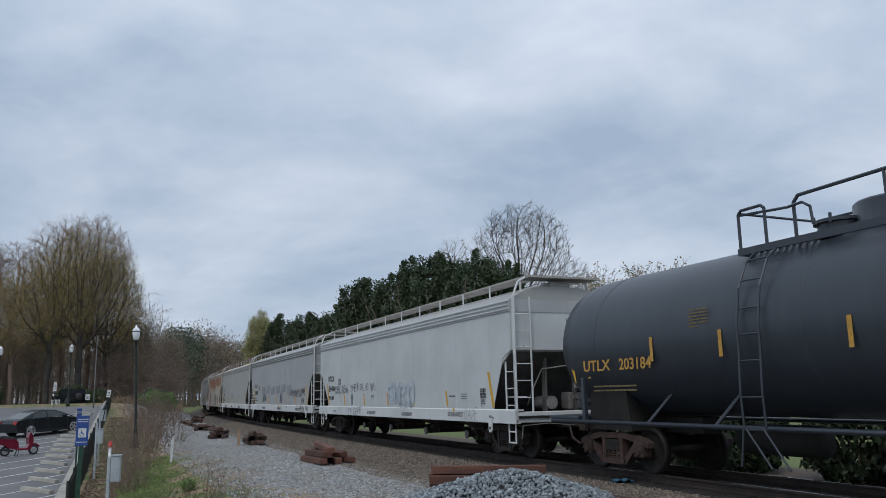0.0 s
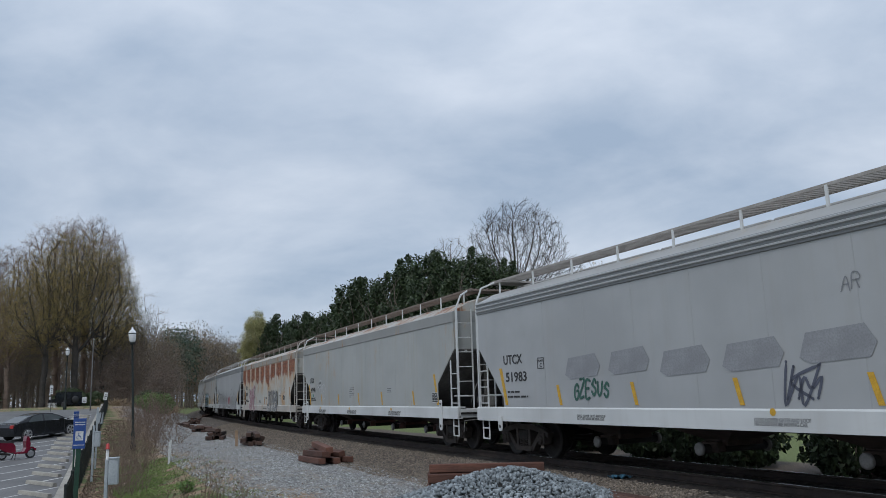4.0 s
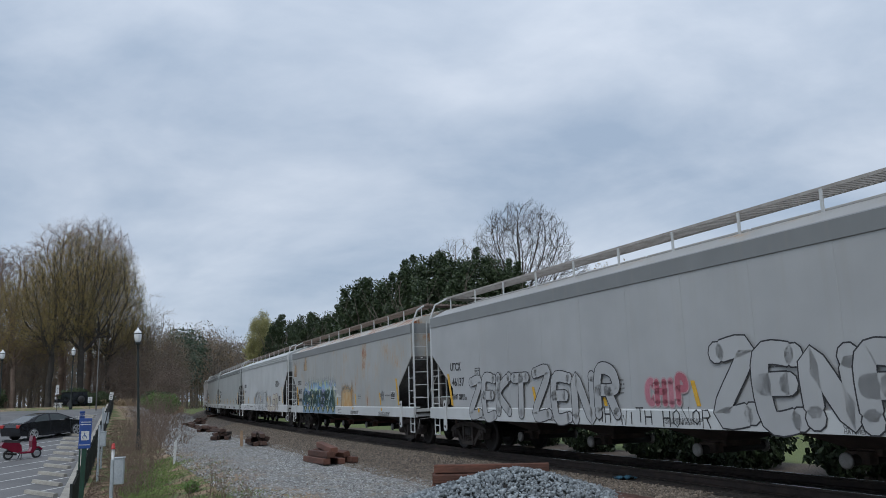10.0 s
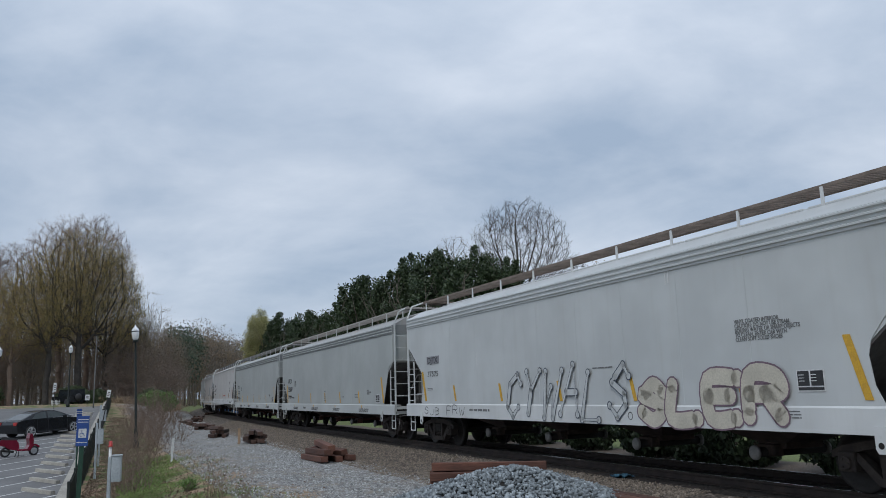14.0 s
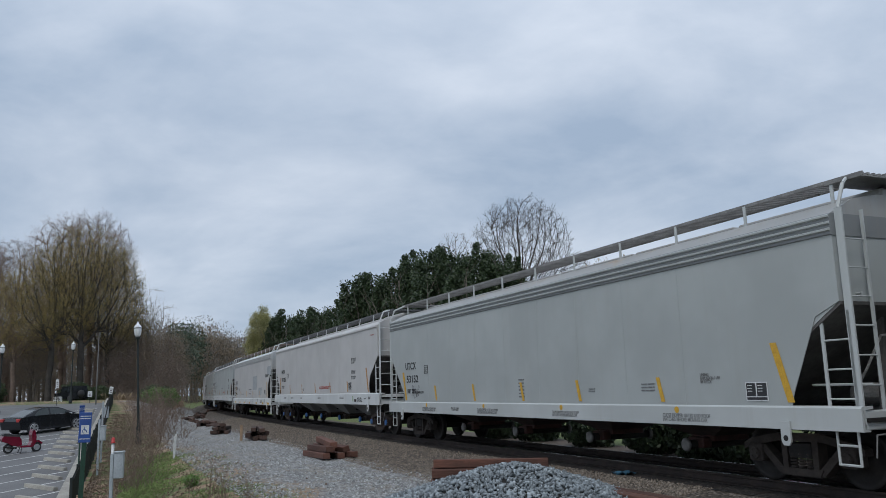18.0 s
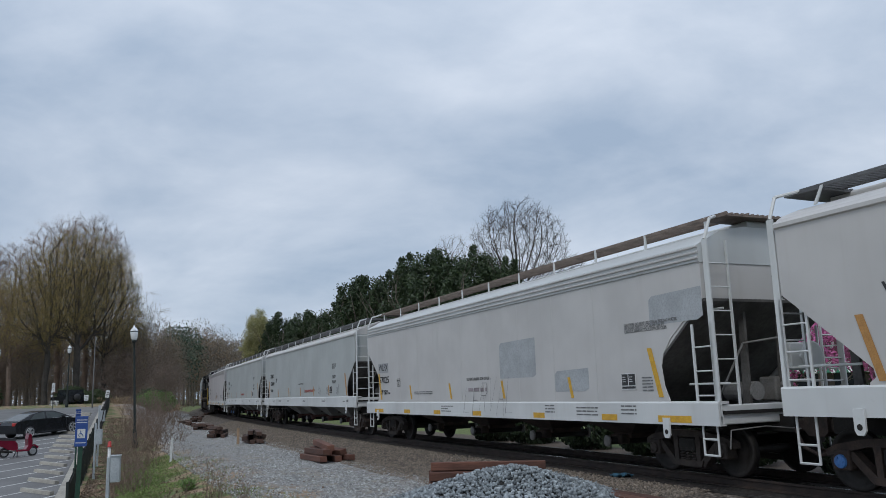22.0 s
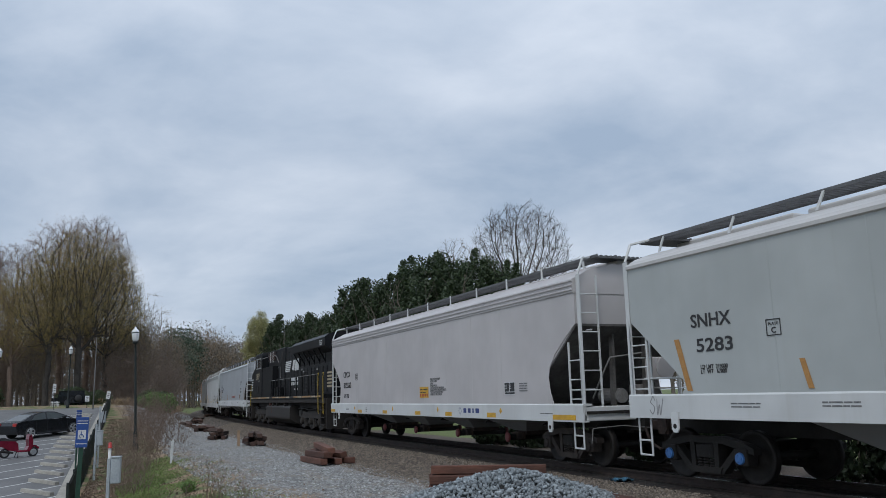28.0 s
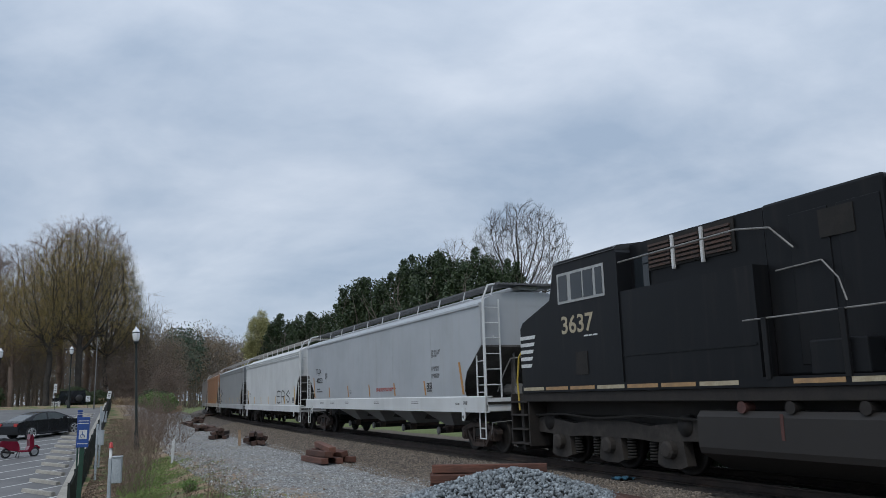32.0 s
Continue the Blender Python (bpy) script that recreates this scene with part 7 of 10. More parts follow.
def limbs(seed, height, wide, fork, leaders, trunk=0.22, depth=4, lean=0.0, fan=38, droop=0.0, thick=1.0, dense=1, rise=0.18):
    """A tree's skeleton, tapered pieces (a, b, ra, rb, level), and its twig tips: a trunk that forks at the height fork into leaders, each with boughs along it, and so on down to twigs."""
    rnd = random.Random(seed)
    out, tips = [], []
    reach = height - fork

    def turned(d, angle):
        u = d.orthogonal().normalized()
        a = rnd.uniform(0, math.tau)
        u = u * math.cos(a) + d.cross(u) * math.sin(a)
        return (d * math.cos(angle) + u * math.sin(angle)).normalized()

    def grow(p, d, length, r, level):
        n = (6, 7, 4, 2, 1)[level]
        for k in range(n):
            t = (k + 1) / n
            q = p + d * (length / n)
            r2 = max(r * (1 - 0.75 / n * (1 + 0.3 * k / n)), 0.006)
            out.append((p, q, r, r2, level))
            p, r = q, r2
            d = (d + Vector((rnd.uniform(-1, 1), rnd.uniform(-1, 1), rnd.uniform(-0.6, 0.9) - droop)) * (0.05 + 0.05 * level)).normalized()
            if level < depth and t > (0.30 if level == 1 else 0.2):
                for c in range((2 if k == n - 1 or level == 3 else 1) + (dense - 1 if level == 1 or (level == 2 and dense > 1) else 0)):
                    nd = turned(d, radians(rnd.uniform(26, 56) + (8 if dense > 1 else 0)))
                    nd = (nd + Vector((0, 0, rise))).normalized()
                    grow(p, nd, length * ((0.52 if level == 1 else 0.66) - 0.26 * t) * rnd.uniform(0.7, 1.2), r * rnd.uniform(0.5, 0.7), level + 1)
        tips.append((p, d, level))

    base = Vector((0, 0, -0.3))
    for k in range(3):
        top = Vector((lean * fork * (k + 1) / 3, rnd.uniform(-0.1, 0.1), fork * (k + 1) / 3))
        out.append((base, top, trunk * (1 - 0.08 * k) * thick, trunk * (0.92 - 0.08 * k) * thick, 0))
        base = top
    for k in range(leaders):
        a = k * math.tau * 0.381966 + rnd.uniform(-0.3, 0.3)
        tilt = radians(fan) * math.sqrt((k + 0.3) / leaders)
        d = Vector((math.sin(tilt) * math.cos(a) * wide, math.sin(tilt) * math.sin(a) * wide, math.cos(tilt))).normalized()
        low = base * rnd.uniform(0.72, 1.0) if k > 1 else base
        grow(low, d, reach * rnd.uniform(0.84, 0.92), trunk * rnd.uniform(0.42, 0.6), 1)
    top = max(q.z for q, d, lv in tips)
    k = (height - fork) / (top - fork)

    def fit(v):
        return Vector((v.x, v.y, v.z if v.z < fork else fork + (v.z - fork) * k))
    return [(fit(a), fit(b), ra, rb, lv) for a, b, ra, rb, lv in out], [(fit(q), d) for q, d, lv in tips]


def tubes(name, pieces, sides):
    """The skeleton's tapered tubes in one mesh."""
    verts, faces = [], []
    for a, b, ra, rb, lv in pieces:
        n = sides(lv)
        d = (b - a).normalized()
        u = d.orthogonal().normalized()
        w = d.cross(u)
        k = len(verts)
        for p, r in ((a, ra), (b, rb)):
            for i in range(n):
                c, s = math.cos(i * math.tau / n), math.sin(i * math.tau / n)
                verts.append(p + u * (c * r) + w * (s * r))
        faces += [(k + i, k + (i + 1) % n, k + n + (i + 1) % n, k + n + i) for i in range(n if n > 2 else 1)]
    me = bpy.data.meshes.new(name)
    me.from_pydata(verts, [], faces)
    me.polygons.foreach_set("use_smooth", [True] * len(me.polygons))
    me.materials.append(None)
    return me


def leaf_mesh(name, centres, sizes, seed, long=1.8, upright=0.0):
    """Many small folded leaves, each of two triangles, turned at random."""
    rng = np.random.default_rng(seed)
    c = np.asarray(centres, float)
    n = len(c)
    s = np.broadcast_to(np.asarray(sizes, float), (n,))[:, None]
    a = rng.normal(size=(n, 3)) + np.array([0, 0, upright])
    a /= np.linalg.norm(a, axis=1)[:, None]
    b = np.cross(a, rng.normal(size=(n, 3)))
    b /= np.linalg.norm(b, axis=1)[:, None]
    v = np.stack([c - a * s * long / 2, c + b * s / 2, c + a * s * long / 2, c - b * s / 2], 1).reshape(-1, 3)
    me = bpy.data.meshes.new(name)
    me.vertices.add(4 * n)
    me.vertices.foreach_set("co", v.ravel())
    me.loops.add(4 * n)
    me.loops.foreach_set("vertex_index", np.arange(4 * n))
    me.polygons.add(n)
    me.polygons.foreach_set("loop_start", np.arange(n) * 4)
    me.update(calc_edges=True)
    me.materials.append(None)
    return me


def bare_tree(seed, height, wide, fork, leaders, trunk=0.22, fan=38, buds=0, bud_size=0.1, bud_low=0.3, fine=0.012, spread=0.16, twigs=1, dense=1, rise=0.18):
    """Meshes of a leafless or budding tree: trunk and limbs, twigs, buds."""
    pieces, tips = limbs(seed, height, wide, fork, leaders, trunk, 4, fan=fan, dense=dense, rise=rise)
    rnd = random.Random(seed + 1)
    sprigs, ends = [p for p in pieces if p[4] >= 3], []
    sprigs = [(a, b, max(ra, fine), max(rb, fine * 0.7), lv) for a, b, ra, rb, lv in sprigs]
    for p, d in tips:
        ends.append(p)
        for k in range(twigs):
            nd = (d + Vector((rnd.uniform(-1, 1), rnd.uniform(-1, 1), rnd.uniform(-0.5, 0.8))) * 0.6).normalized()
            q = p + nd * rnd.uniform(0.25, 0.6) * height / 20
            sprigs.append((p, q, fine * 0.85, fine * 0.45, 9))
            ends.append(q)
    wood = tubes("limbs", [p for p in pieces if p[4] < 3], lambda lv: 8 if lv == 0 else 6 if lv == 1 else 4)
    twig = tubes("twigs", sprigs, lambda lv: 3)
    leaf = None
    if buds:
        rng = np.random.default_rng(seed)
        e = np.array([tuple(v) for v in ends if v.z > bud_low * height])
        pick = rng.integers(0, len(e), buds)
        leaf = leaf_mesh("buds", e[pick] + rng.normal(0, spread, (buds, 3)), bud_size * rng.uniform(0.6, 1.3, buds), seed)
    return wood, twig, leaf


def crown_tree(seed, height, fork, blobs, trunk=0.3, points=1000, step=0.42, fine=0.011, sprigs=3, sprig=0.7, buds=0, bud_size=0.05, spread=0.2, bud_low=0.0, lift=0.10):
    """A leafless or budding tree whose limbs grow out towards every part of its crown; blobs: centre x, y, z and half width, half height of each mass of the crown."""
    rng = np.random.default_rng(seed)
    size = np.array([b[3] ** 2 * b[4] for b in blobs], float)
    pick = rng.choice(len(blobs), points, p=size / size.sum())
    d = rng.normal(size=(points, 3))
    d *= rng.uniform(0.15, 1, (points, 1)) ** 0.42 / np.linalg.norm(d, axis=1)[:, None]
    bl = np.array(blobs, float)[pick]
    goal = bl[:, :3] + d * bl[:, [3, 3, 4]]
    nodes, parent = [np.array([0.0, 0.0, -0.3])], [-1]
    n = max(3, int(fork / 0.9))
    for k in range(n):
        nodes.append(np.array([rng.normal(0, 0.06), rng.normal(0, 0.06), fork * (k + 1) / n]))
        parent.append(k)
    best = np.linalg.norm(goal - nodes[-1], axis=1)
    near = np.full(points, len(nodes) - 1)
    alive = np.ones(points, bool)
    used, shoots = {}, {}
    for turn in range(110):
        if not alive.any():
            break
        idx = np.unique(near[alive])
        fresh = []
        for i in idx:
            mine = alive & (near == i)
            v = goal[mine] - nodes[i]
            v = (v / np.linalg.norm(v, axis=1)[:, None]).sum(0)
            v = v / max(np.linalg.norm(v), 1e-6) + rng.normal(0, 0.09, 3) + np.array([0, 0, lift])
            out = nodes[i] - np.array([0, 0, fork * 0.9])
            v += 0.5 * out / max(np.linalg.norm(out), 0.5)
            if parent[i] > 0:
                w = nodes[i] - nodes[parent[i]]
                v += 0.45 * w / np.linalg.norm(w)
            spot = nodes[i] + step * v / np.linalg.norm(v)
            used[i] = used.get(i, 0) + 1
            if used[i] > 3 or any(np.linalg.norm(spot - nodes[j]) < 0.45 * step for j in shoots.get(i, ())):
                alive &= ~mine
                continue
            nodes.append(spot)
            parent.append(int(i))
            shoots.setdefault(i, []).append(len(nodes) - 1)
            fresh.append(len(nodes) - 1)
        for j in fresh:
            dist = np.linalg.norm(goal - nodes[j], axis=1)
            closer = dist < best
            best[closer], near[closer] = dist[closer], j
        alive &= best > step * 1.25
        stuck = rng.uniform(size=points) < 0.012
        alive &= ~stuck
    count = len(nodes)
    load = np.zeros(count)
    kids = np.zeros(count, int)
    for i in range(count - 1, 0, -1):
        if kids[i] == 0:
            load[i] += 1
        load[parent[i]] += load[i]
        kids[parent[i]] += 1
    r = trunk * (np.maximum(load, 1) / load[0]) ** 0.5
    r = np.maximum(r, fine * 1.25)
    top = max(p[2] for p in nodes)
    k = height / (top + sprig * 0.6)
    pts = [Vector(p * np.array([1, 1, k])) for p in nodes]
    wood, twigs, ends = [], [], []
    rnd = random.Random(seed)
    for i in range(1, count):
        p = parent[i]
        row = (pts[p], pts[i], float(r[p] if parent[p] < 0 or load[p] < 2.2 * load[i] else r[i] * 1.15), float(r[i]), 0 if r[i] > 0.12 else 1 if r[i] > 0.05 else 2)
        (wood if r[i] > 0.024 else twigs).append(row)
        if load[i] <= 3:
            d = (pts[i] - pts[p]).normalized()
            q = pts[i]
            ends.append(q)
            for j in range(sprigs if kids[i] == 0 else max(1, sprigs // 2)):
                e = (d + Vector((rnd.uniform(-1, 1), rnd.uniform(-1, 1), rnd.uniform(-0.5, 1.0))) * 0.75).normalized()
                m = q + e * sprig * rnd.uniform(0.3, 0.7)
                f = (e + Vector((rnd.uniform(-1, 1), rnd.uniform(-1, 1), rnd.uniform(-0.3, 0.9))) * 0.35).normalized()
                tip = m + f * sprig * rnd.uniform(0.3, 0.6)
                twigs.append((q, m, fine * 0.9, fine * 0.7, 9))
                twigs.append((m, tip, fine * 0.7, fine * 0.4, 9))
                ends += [m, tip]
    leaf = None
    if buds:
        e = np.array([tuple(v) for v in ends if v.z > bud_low * height])
        at = rng.integers(0, len(e), buds)
        leaf = leaf_mesh("buds", e[at] + rng.normal(0, spread, (buds, 3)), bud_size * rng.uniform(0.6, 1.3, buds), seed)
    return tubes("limbs", wood, lambda lv: (8, 6, 4)[lv]), tubes("twigs", twigs, lambda lv: 2 if lv == 9 else 3), leaf


def stand_tree(meshes, x, y, label, bark, leaf_material, turn=0.0, scale=1.0, z=None, name="tree", group="", category="tree"):
    ob = thing(name, label, category, pose(x, y, ground_at(x, y) if z is None else z, 0, 0, turn), group)
    ob.scale = (scale, scale, scale)
    wood, twig, leaf = meshes
    piece("trunk", wood, bark, ob)
    tw = piece("twig_mass", twig, bark, ob)
    tw["kind"] = "stuff"
    if leaf:
        lf = piece("crown", leaf, leaf_material, ob)
        lf["kind"] = "stuff"
    return ob


def evergreen(seed, height, width, count, leaf=0.19, open_base=0.03):
    """A broad evergreen: trunk, and a crown of leafy boughs with gaps and an uneven, pointed outline."""
    rnd = random.Random(seed)
    rng = np.random.default_rng(seed)
    pieces, tips = limbs(seed, height * 0.9, 1.0, height * 0.12, 7, 0.2, 2, fan=30)
    lobes = []
    for k in range(150):
        t = rnd.uniform(open_base, 0.93)
        r = width / 2 * (1.0 - 0.82 * t ** 1.9) * rnd.uniform(0.35, 1.06)
        a = rnd.uniform(0, math.tau)
        lobes.append((r * math.cos(a), r * math.sin(a), t * height, rnd.uniform(0.45, 1.0) * width / 9))
    for k in range(4):
        a, r = rnd.uniform(0, math.tau), rnd.uniform(0.05, 0.26) * width
        for j in range(4):
            lobes.append((r * math.cos(a), r * math.sin(a), height * (0.80 + 0.05 * j) - k * 0.06 * height, width / 10 * (1.0 - 0.2 * j)))
    lobes.append((0, 0, height * 0.97, width / 24))
    lobes = np.array(lobes)
    i = rng.integers(0, len(lobes), count)
    d = rng.normal(size=(count, 3))
    d /= np.linalg.norm(d, axis=1)[:, None]
    c = lobes[i, :3] + d * np.array([1, 1, 1.25]) * (lobes[i, 3:4] * rng.uniform(0.5, 1.12, (count, 1)))
    c[:, 2] = np.maximum(c[:, 2], 0.1)
    m = count // 5
    inner = np.stack([rng.normal(0, width / 9, m), rng.normal(0, width / 9, m), rng.uniform(0.1, 0.75, m) * height], -1)
    c = np.concatenate([c, inner])
    return tubes("limbs", pieces, lambda lv: 7 if lv == 0 else 4), leaf_mesh("crown", c, leaf * rng.uniform(0.7, 1.3, len(c)), seed)


def stand_evergreen(meshes, x, y, label, material, turn=0.0, scale=1.0, name="evergreen_tree", group="", category="tree"):
    ob = thing(name, label, category, pose(x, y, ground_at(x, y), 0, 0, turn), group)
    ob.scale = (scale, scale, scale)
    piece("trunk", meshes[0], M["bark"], ob)
    piece("crown", meshes[1], material, ob)["kind"] = "stuff"
    return ob


def shrub(seed, w, h, count, leaf=0.09, boxy=0.0):
    """A rounded or clipped shrub of many leaves, with short stems."""
    rng = np.random.default_rng(seed)
    d = rng.normal(size=(count, 3))
    d /= np.linalg.norm(d, axis=1)[:, None]
    if boxy:
        d = np.sign(d) * np.abs(d) ** (1 - boxy)
    lump = 1 + 0.12 * np.sin(d[:, 0] * 5 + seed) * np.cos(d[:, 1] * 6) + 0.08 * np.sin(d[:, 2] * 9 + d[:, 0] * 7)
    r = rng.uniform(0.72, 1.04, count) * lump
    c = d * r[:, None] * np.array([w / 2, w / 2, h / 2]) + np.array([0, 0, h / 2])
    c = c[c[:, 2] > 0.02]
    rnd = random.Random(seed)
    stems = []
    for k in range(14):
        a = rnd.uniform(0, math.tau)
        stems.append((Vector((0.1 * math.cos(a), 0.1 * math.sin(a), -0.1)), Vector((w * 0.3 * math.cos(a), w * 0.3 * math.sin(a), h * rnd.uniform(0.5, 0.8))), 0.03, 0.01, 1))
    return tubes("stems", stems, lambda lv: 4), leaf_mesh("leaves", c, leaf * rng.uniform(0.7, 1.3, len(c)), seed)


def stand_shrub(meshes, x, y, label, material, turn=0.0, scale=(1, 1, 1), name="shrub", group="", z=None):
    ob = thing(name, label, "shrub", pose(x, y, ground_at(x, y) if z is None else z, 0, 0, turn), group)
    ob.scale = scale
    piece("stem_tangle", meshes[0], M["bark"], ob)["kind"] = "stuff"
    piece("leaf_mass", meshes[1], material, ob)["kind"] = "stuff"
    return ob


def bundle(seed, stems, h, w, thick=0.012, bends=3, side=2):
    """Thin stems that rise from one root, for brush and weeds."""
    rnd = random.Random(seed)
    out = []
    for k in range(stems):
        a, lean = rnd.uniform(0, math.tau), rnd.uniform(0.05, 1.0)
        d = Vector((math.cos(a) * lean * w / h, math.sin(a) * lean * w / h, 1)).normalized()
        p, r, l = Vector((rnd.gauss(0, w * 0.12), rnd.gauss(0, w * 0.12), -0.05)), thick, h * rnd.uniform(0.5, 1.05)
        for j in range(bends):
            q = p + d * (l / bends)
            out.append((p, q, r, r * 0.7, 5))
            for s in range(side):
                if rnd.random() < 0.8:
                    e = (d + Vector((rnd.uniform(-1, 1), rnd.uniform(-1, 1), rnd.uniform(-0.2, 0.6)))).normalized()
                    m = q + e * l * rnd.uniform(0.12, 0.32)
                    out.append((q, m, r * 0.55, r * 0.25, 6))
            p, r = q, r * 0.72
            d = (d + Vector((rnd.uniform(-1, 1), rnd.uniform(-1, 1), rnd.uniform(-0.1, 0.6))) * 0.25).normalized()
    return tubes("stems", out, lambda lv: 3)


def build_trees():
    # budding hardwoods behind the car park
    broad = crown_tree(11, 20.0, 4.5, [(0, 0, 13.5, 5.2, 6.2), (-3.4, 0.5, 11.0, 3.2, 4.8), (3.6, 0.3, 11.5, 3.0, 5.2)], 0.36, 2800, 0.42, sprigs=4, sprig=0.85, buds=30000, bud_size=0.058, spread=0.28, bud_low=0.36, lift=0.05)
    tall = crown_tree(12, 23.5, 9.0, [(0, 0, 18.0, 4.6, 5.2), (-3.2, 0, 16.5, 2.8, 3.8)], 0.32, 2800, 0.40, sprigs=5, sprig=0.9, buds=20000, bud_size=0.04, spread=0.12, bud_low=0.4, lift=0.05)
    narrow = crown_tree(13, 18.0, 4.0, [(0, 0, 11.5, 3.6, 6.4)], 0.24, 2400, 0.40, sprigs=5, sprig=0.9, buds=20000, bud_size=0.045, spread=0.16, bud_low=0.25, lift=0.28)
    sapling = crown_tree(14, 13.0, 2.5, [(0, 0, 8.0, 2.0, 5.0)], 0.13, 700, 0.36, sprigs=3, sprig=0.8, lift=0.3)
    kinds = {"broad": (broad, 20.0), "tall": (tall, 23.5), "narrow": (narrow, 18.0), "sapling": (sapling, 13.0)}
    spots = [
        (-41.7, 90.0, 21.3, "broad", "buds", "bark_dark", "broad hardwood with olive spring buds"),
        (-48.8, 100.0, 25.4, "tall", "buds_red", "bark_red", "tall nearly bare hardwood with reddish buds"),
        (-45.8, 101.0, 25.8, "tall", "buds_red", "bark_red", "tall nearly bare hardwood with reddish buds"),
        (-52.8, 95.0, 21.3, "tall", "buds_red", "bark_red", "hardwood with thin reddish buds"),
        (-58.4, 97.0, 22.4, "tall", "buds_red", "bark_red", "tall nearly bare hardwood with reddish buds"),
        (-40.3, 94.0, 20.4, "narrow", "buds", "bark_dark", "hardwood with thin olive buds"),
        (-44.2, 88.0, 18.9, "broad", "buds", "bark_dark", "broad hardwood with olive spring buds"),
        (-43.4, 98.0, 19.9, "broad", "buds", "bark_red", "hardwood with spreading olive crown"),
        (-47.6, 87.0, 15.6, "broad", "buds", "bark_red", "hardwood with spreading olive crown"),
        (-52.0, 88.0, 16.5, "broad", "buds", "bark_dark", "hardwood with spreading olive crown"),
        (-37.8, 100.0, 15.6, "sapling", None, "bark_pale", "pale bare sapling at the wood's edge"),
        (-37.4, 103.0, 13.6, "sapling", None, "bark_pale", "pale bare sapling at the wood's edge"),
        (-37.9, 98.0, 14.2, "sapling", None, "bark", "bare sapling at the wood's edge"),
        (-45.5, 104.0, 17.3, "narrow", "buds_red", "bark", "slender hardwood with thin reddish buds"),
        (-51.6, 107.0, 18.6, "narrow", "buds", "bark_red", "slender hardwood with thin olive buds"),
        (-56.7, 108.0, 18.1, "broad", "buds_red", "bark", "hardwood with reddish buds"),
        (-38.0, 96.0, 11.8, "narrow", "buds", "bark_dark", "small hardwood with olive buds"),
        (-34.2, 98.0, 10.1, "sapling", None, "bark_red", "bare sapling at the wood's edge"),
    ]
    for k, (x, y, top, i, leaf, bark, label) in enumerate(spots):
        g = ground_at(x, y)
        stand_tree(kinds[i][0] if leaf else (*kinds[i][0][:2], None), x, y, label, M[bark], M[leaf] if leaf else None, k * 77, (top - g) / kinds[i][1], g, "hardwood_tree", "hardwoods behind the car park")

    # the row of magnolias beyond the line
    mags = [evergreen(21, 14, 8.2, 24000, 0.145), evergreen(22, 15, 7.6, 24000, 0.145), evergreen(23, 13, 8.8, 24000, 0.145)]
    for k, (x, y, top) in enumerate(((-26.1, 125.0, 14.9), (-22.5, 119.0, 13.4), (-20.0, 115.0, 13.9), (-14.8, 105.0, 13.9), (-12.0, 99.0, 13.0), (-9.6, 92.0, 15.3), (-5.9, 86.0, 15.0), (-3.4, 80.0, 15.8), (-0.65, 74.0, 15.0), (2.6, 66.0, 13.9), (5.2, 65.0, 12.6), (-7.5, 90.0, 12.6), (0.8, 71.0, 11.5), (-17.5, 110.0, 12.2))):
        g = ground_at(x, y)
        stand_evergreen(mags[k % 3], x, y, "dense dark green magnolia with glossy leaves", M["magnolia"], k * 61, (top - g) / (14.0, 15.0, 13.0)[k % 3], "magnolia_tree", "magnolias beyond the line")

    wide = crown_tree(31, 20.6, 9.0, [(0, 0, 15.2, 5.0, 5.4), (4.2, 0, 12.2, 2.8, 2.8), (-3.2, 0.3, 12.6, 2.2, 3.4)], 0.36, 6000, 0.30, fine=0.0115, sprigs=5, sprig=0.62, lift=0.0)
    g = ground_at(7.6, 78.0)
    stand_tree(wide, 7.6, 78.0, "large bare tree with a round crown of fine twigs", M["bark_dark"], None, 0, (20.6 - g) / 20.6, g, "bare_tree")
    slim = crown_tree(32, 17, 6.0, [(0, 0, 12.5, 3.1, 4.6)], 0.22, 1900, 0.32, fine=0.0115, sprigs=4, sprig=0.6, lift=0.0)
    stand_tree(slim, 0.9, 81.0, "bare tree behind the magnolias", M["bark"], None, 60, 1.06, None, "bare_tree")
    stand_tree(slim, 13.3, 76.0, "small bare tree behind the train", M["bark_dark"], None, 140, 0.78, None, "bare_tree")
    stand_tree(slim, -13.0, 108.0, "bare pale tree behind the magnolias", M["bark_pale"], None, 200, 0.93, None, "bare_tree")
    pale = bare_tree(33, 10, 1.1, 2.5, 7, 0.16, 42, 2600, 0.10, 0.3)
    for k, (x, y, s) in enumerate(((13.6, 60.0, 1.13), (16.4, 58.5, 1.11), (19.6, 55.0, 0.9))):
        stand_tree(pale, x, y, "small tree with pale spring buds", M["bark"], M["pale_buds"], k * 100, s, None, "budding_tree", "budding trees beyond the lawn")
    young = crown_tree(34, 15.5, 2.5, [(0, 0, 8.5, 2.1, 6.6)], 0.2, 1100, 0.42, sprigs=3, buds=52000, bud_size=0.085, spread=0.26, lift=0.25)
    stand_tree(young, -30.9, 130.0, "tall narrow tree with yellow-green young leaves", M["bark"], M["young"], 0, 1.03, None, "young_leaf_tree")
    stand_tree(young, -30.4, 134.0, "tall narrow tree with yellow-green young leaves", M["bark"], M["young"], 130, 0.97, None, "young_leaf_tree")
    bud = bare_tree(35, 3.4, 1.2, 0.7, 6, 0.06, 45, 4200, 0.07, 0.25, fine=0.006, spread=0.06)
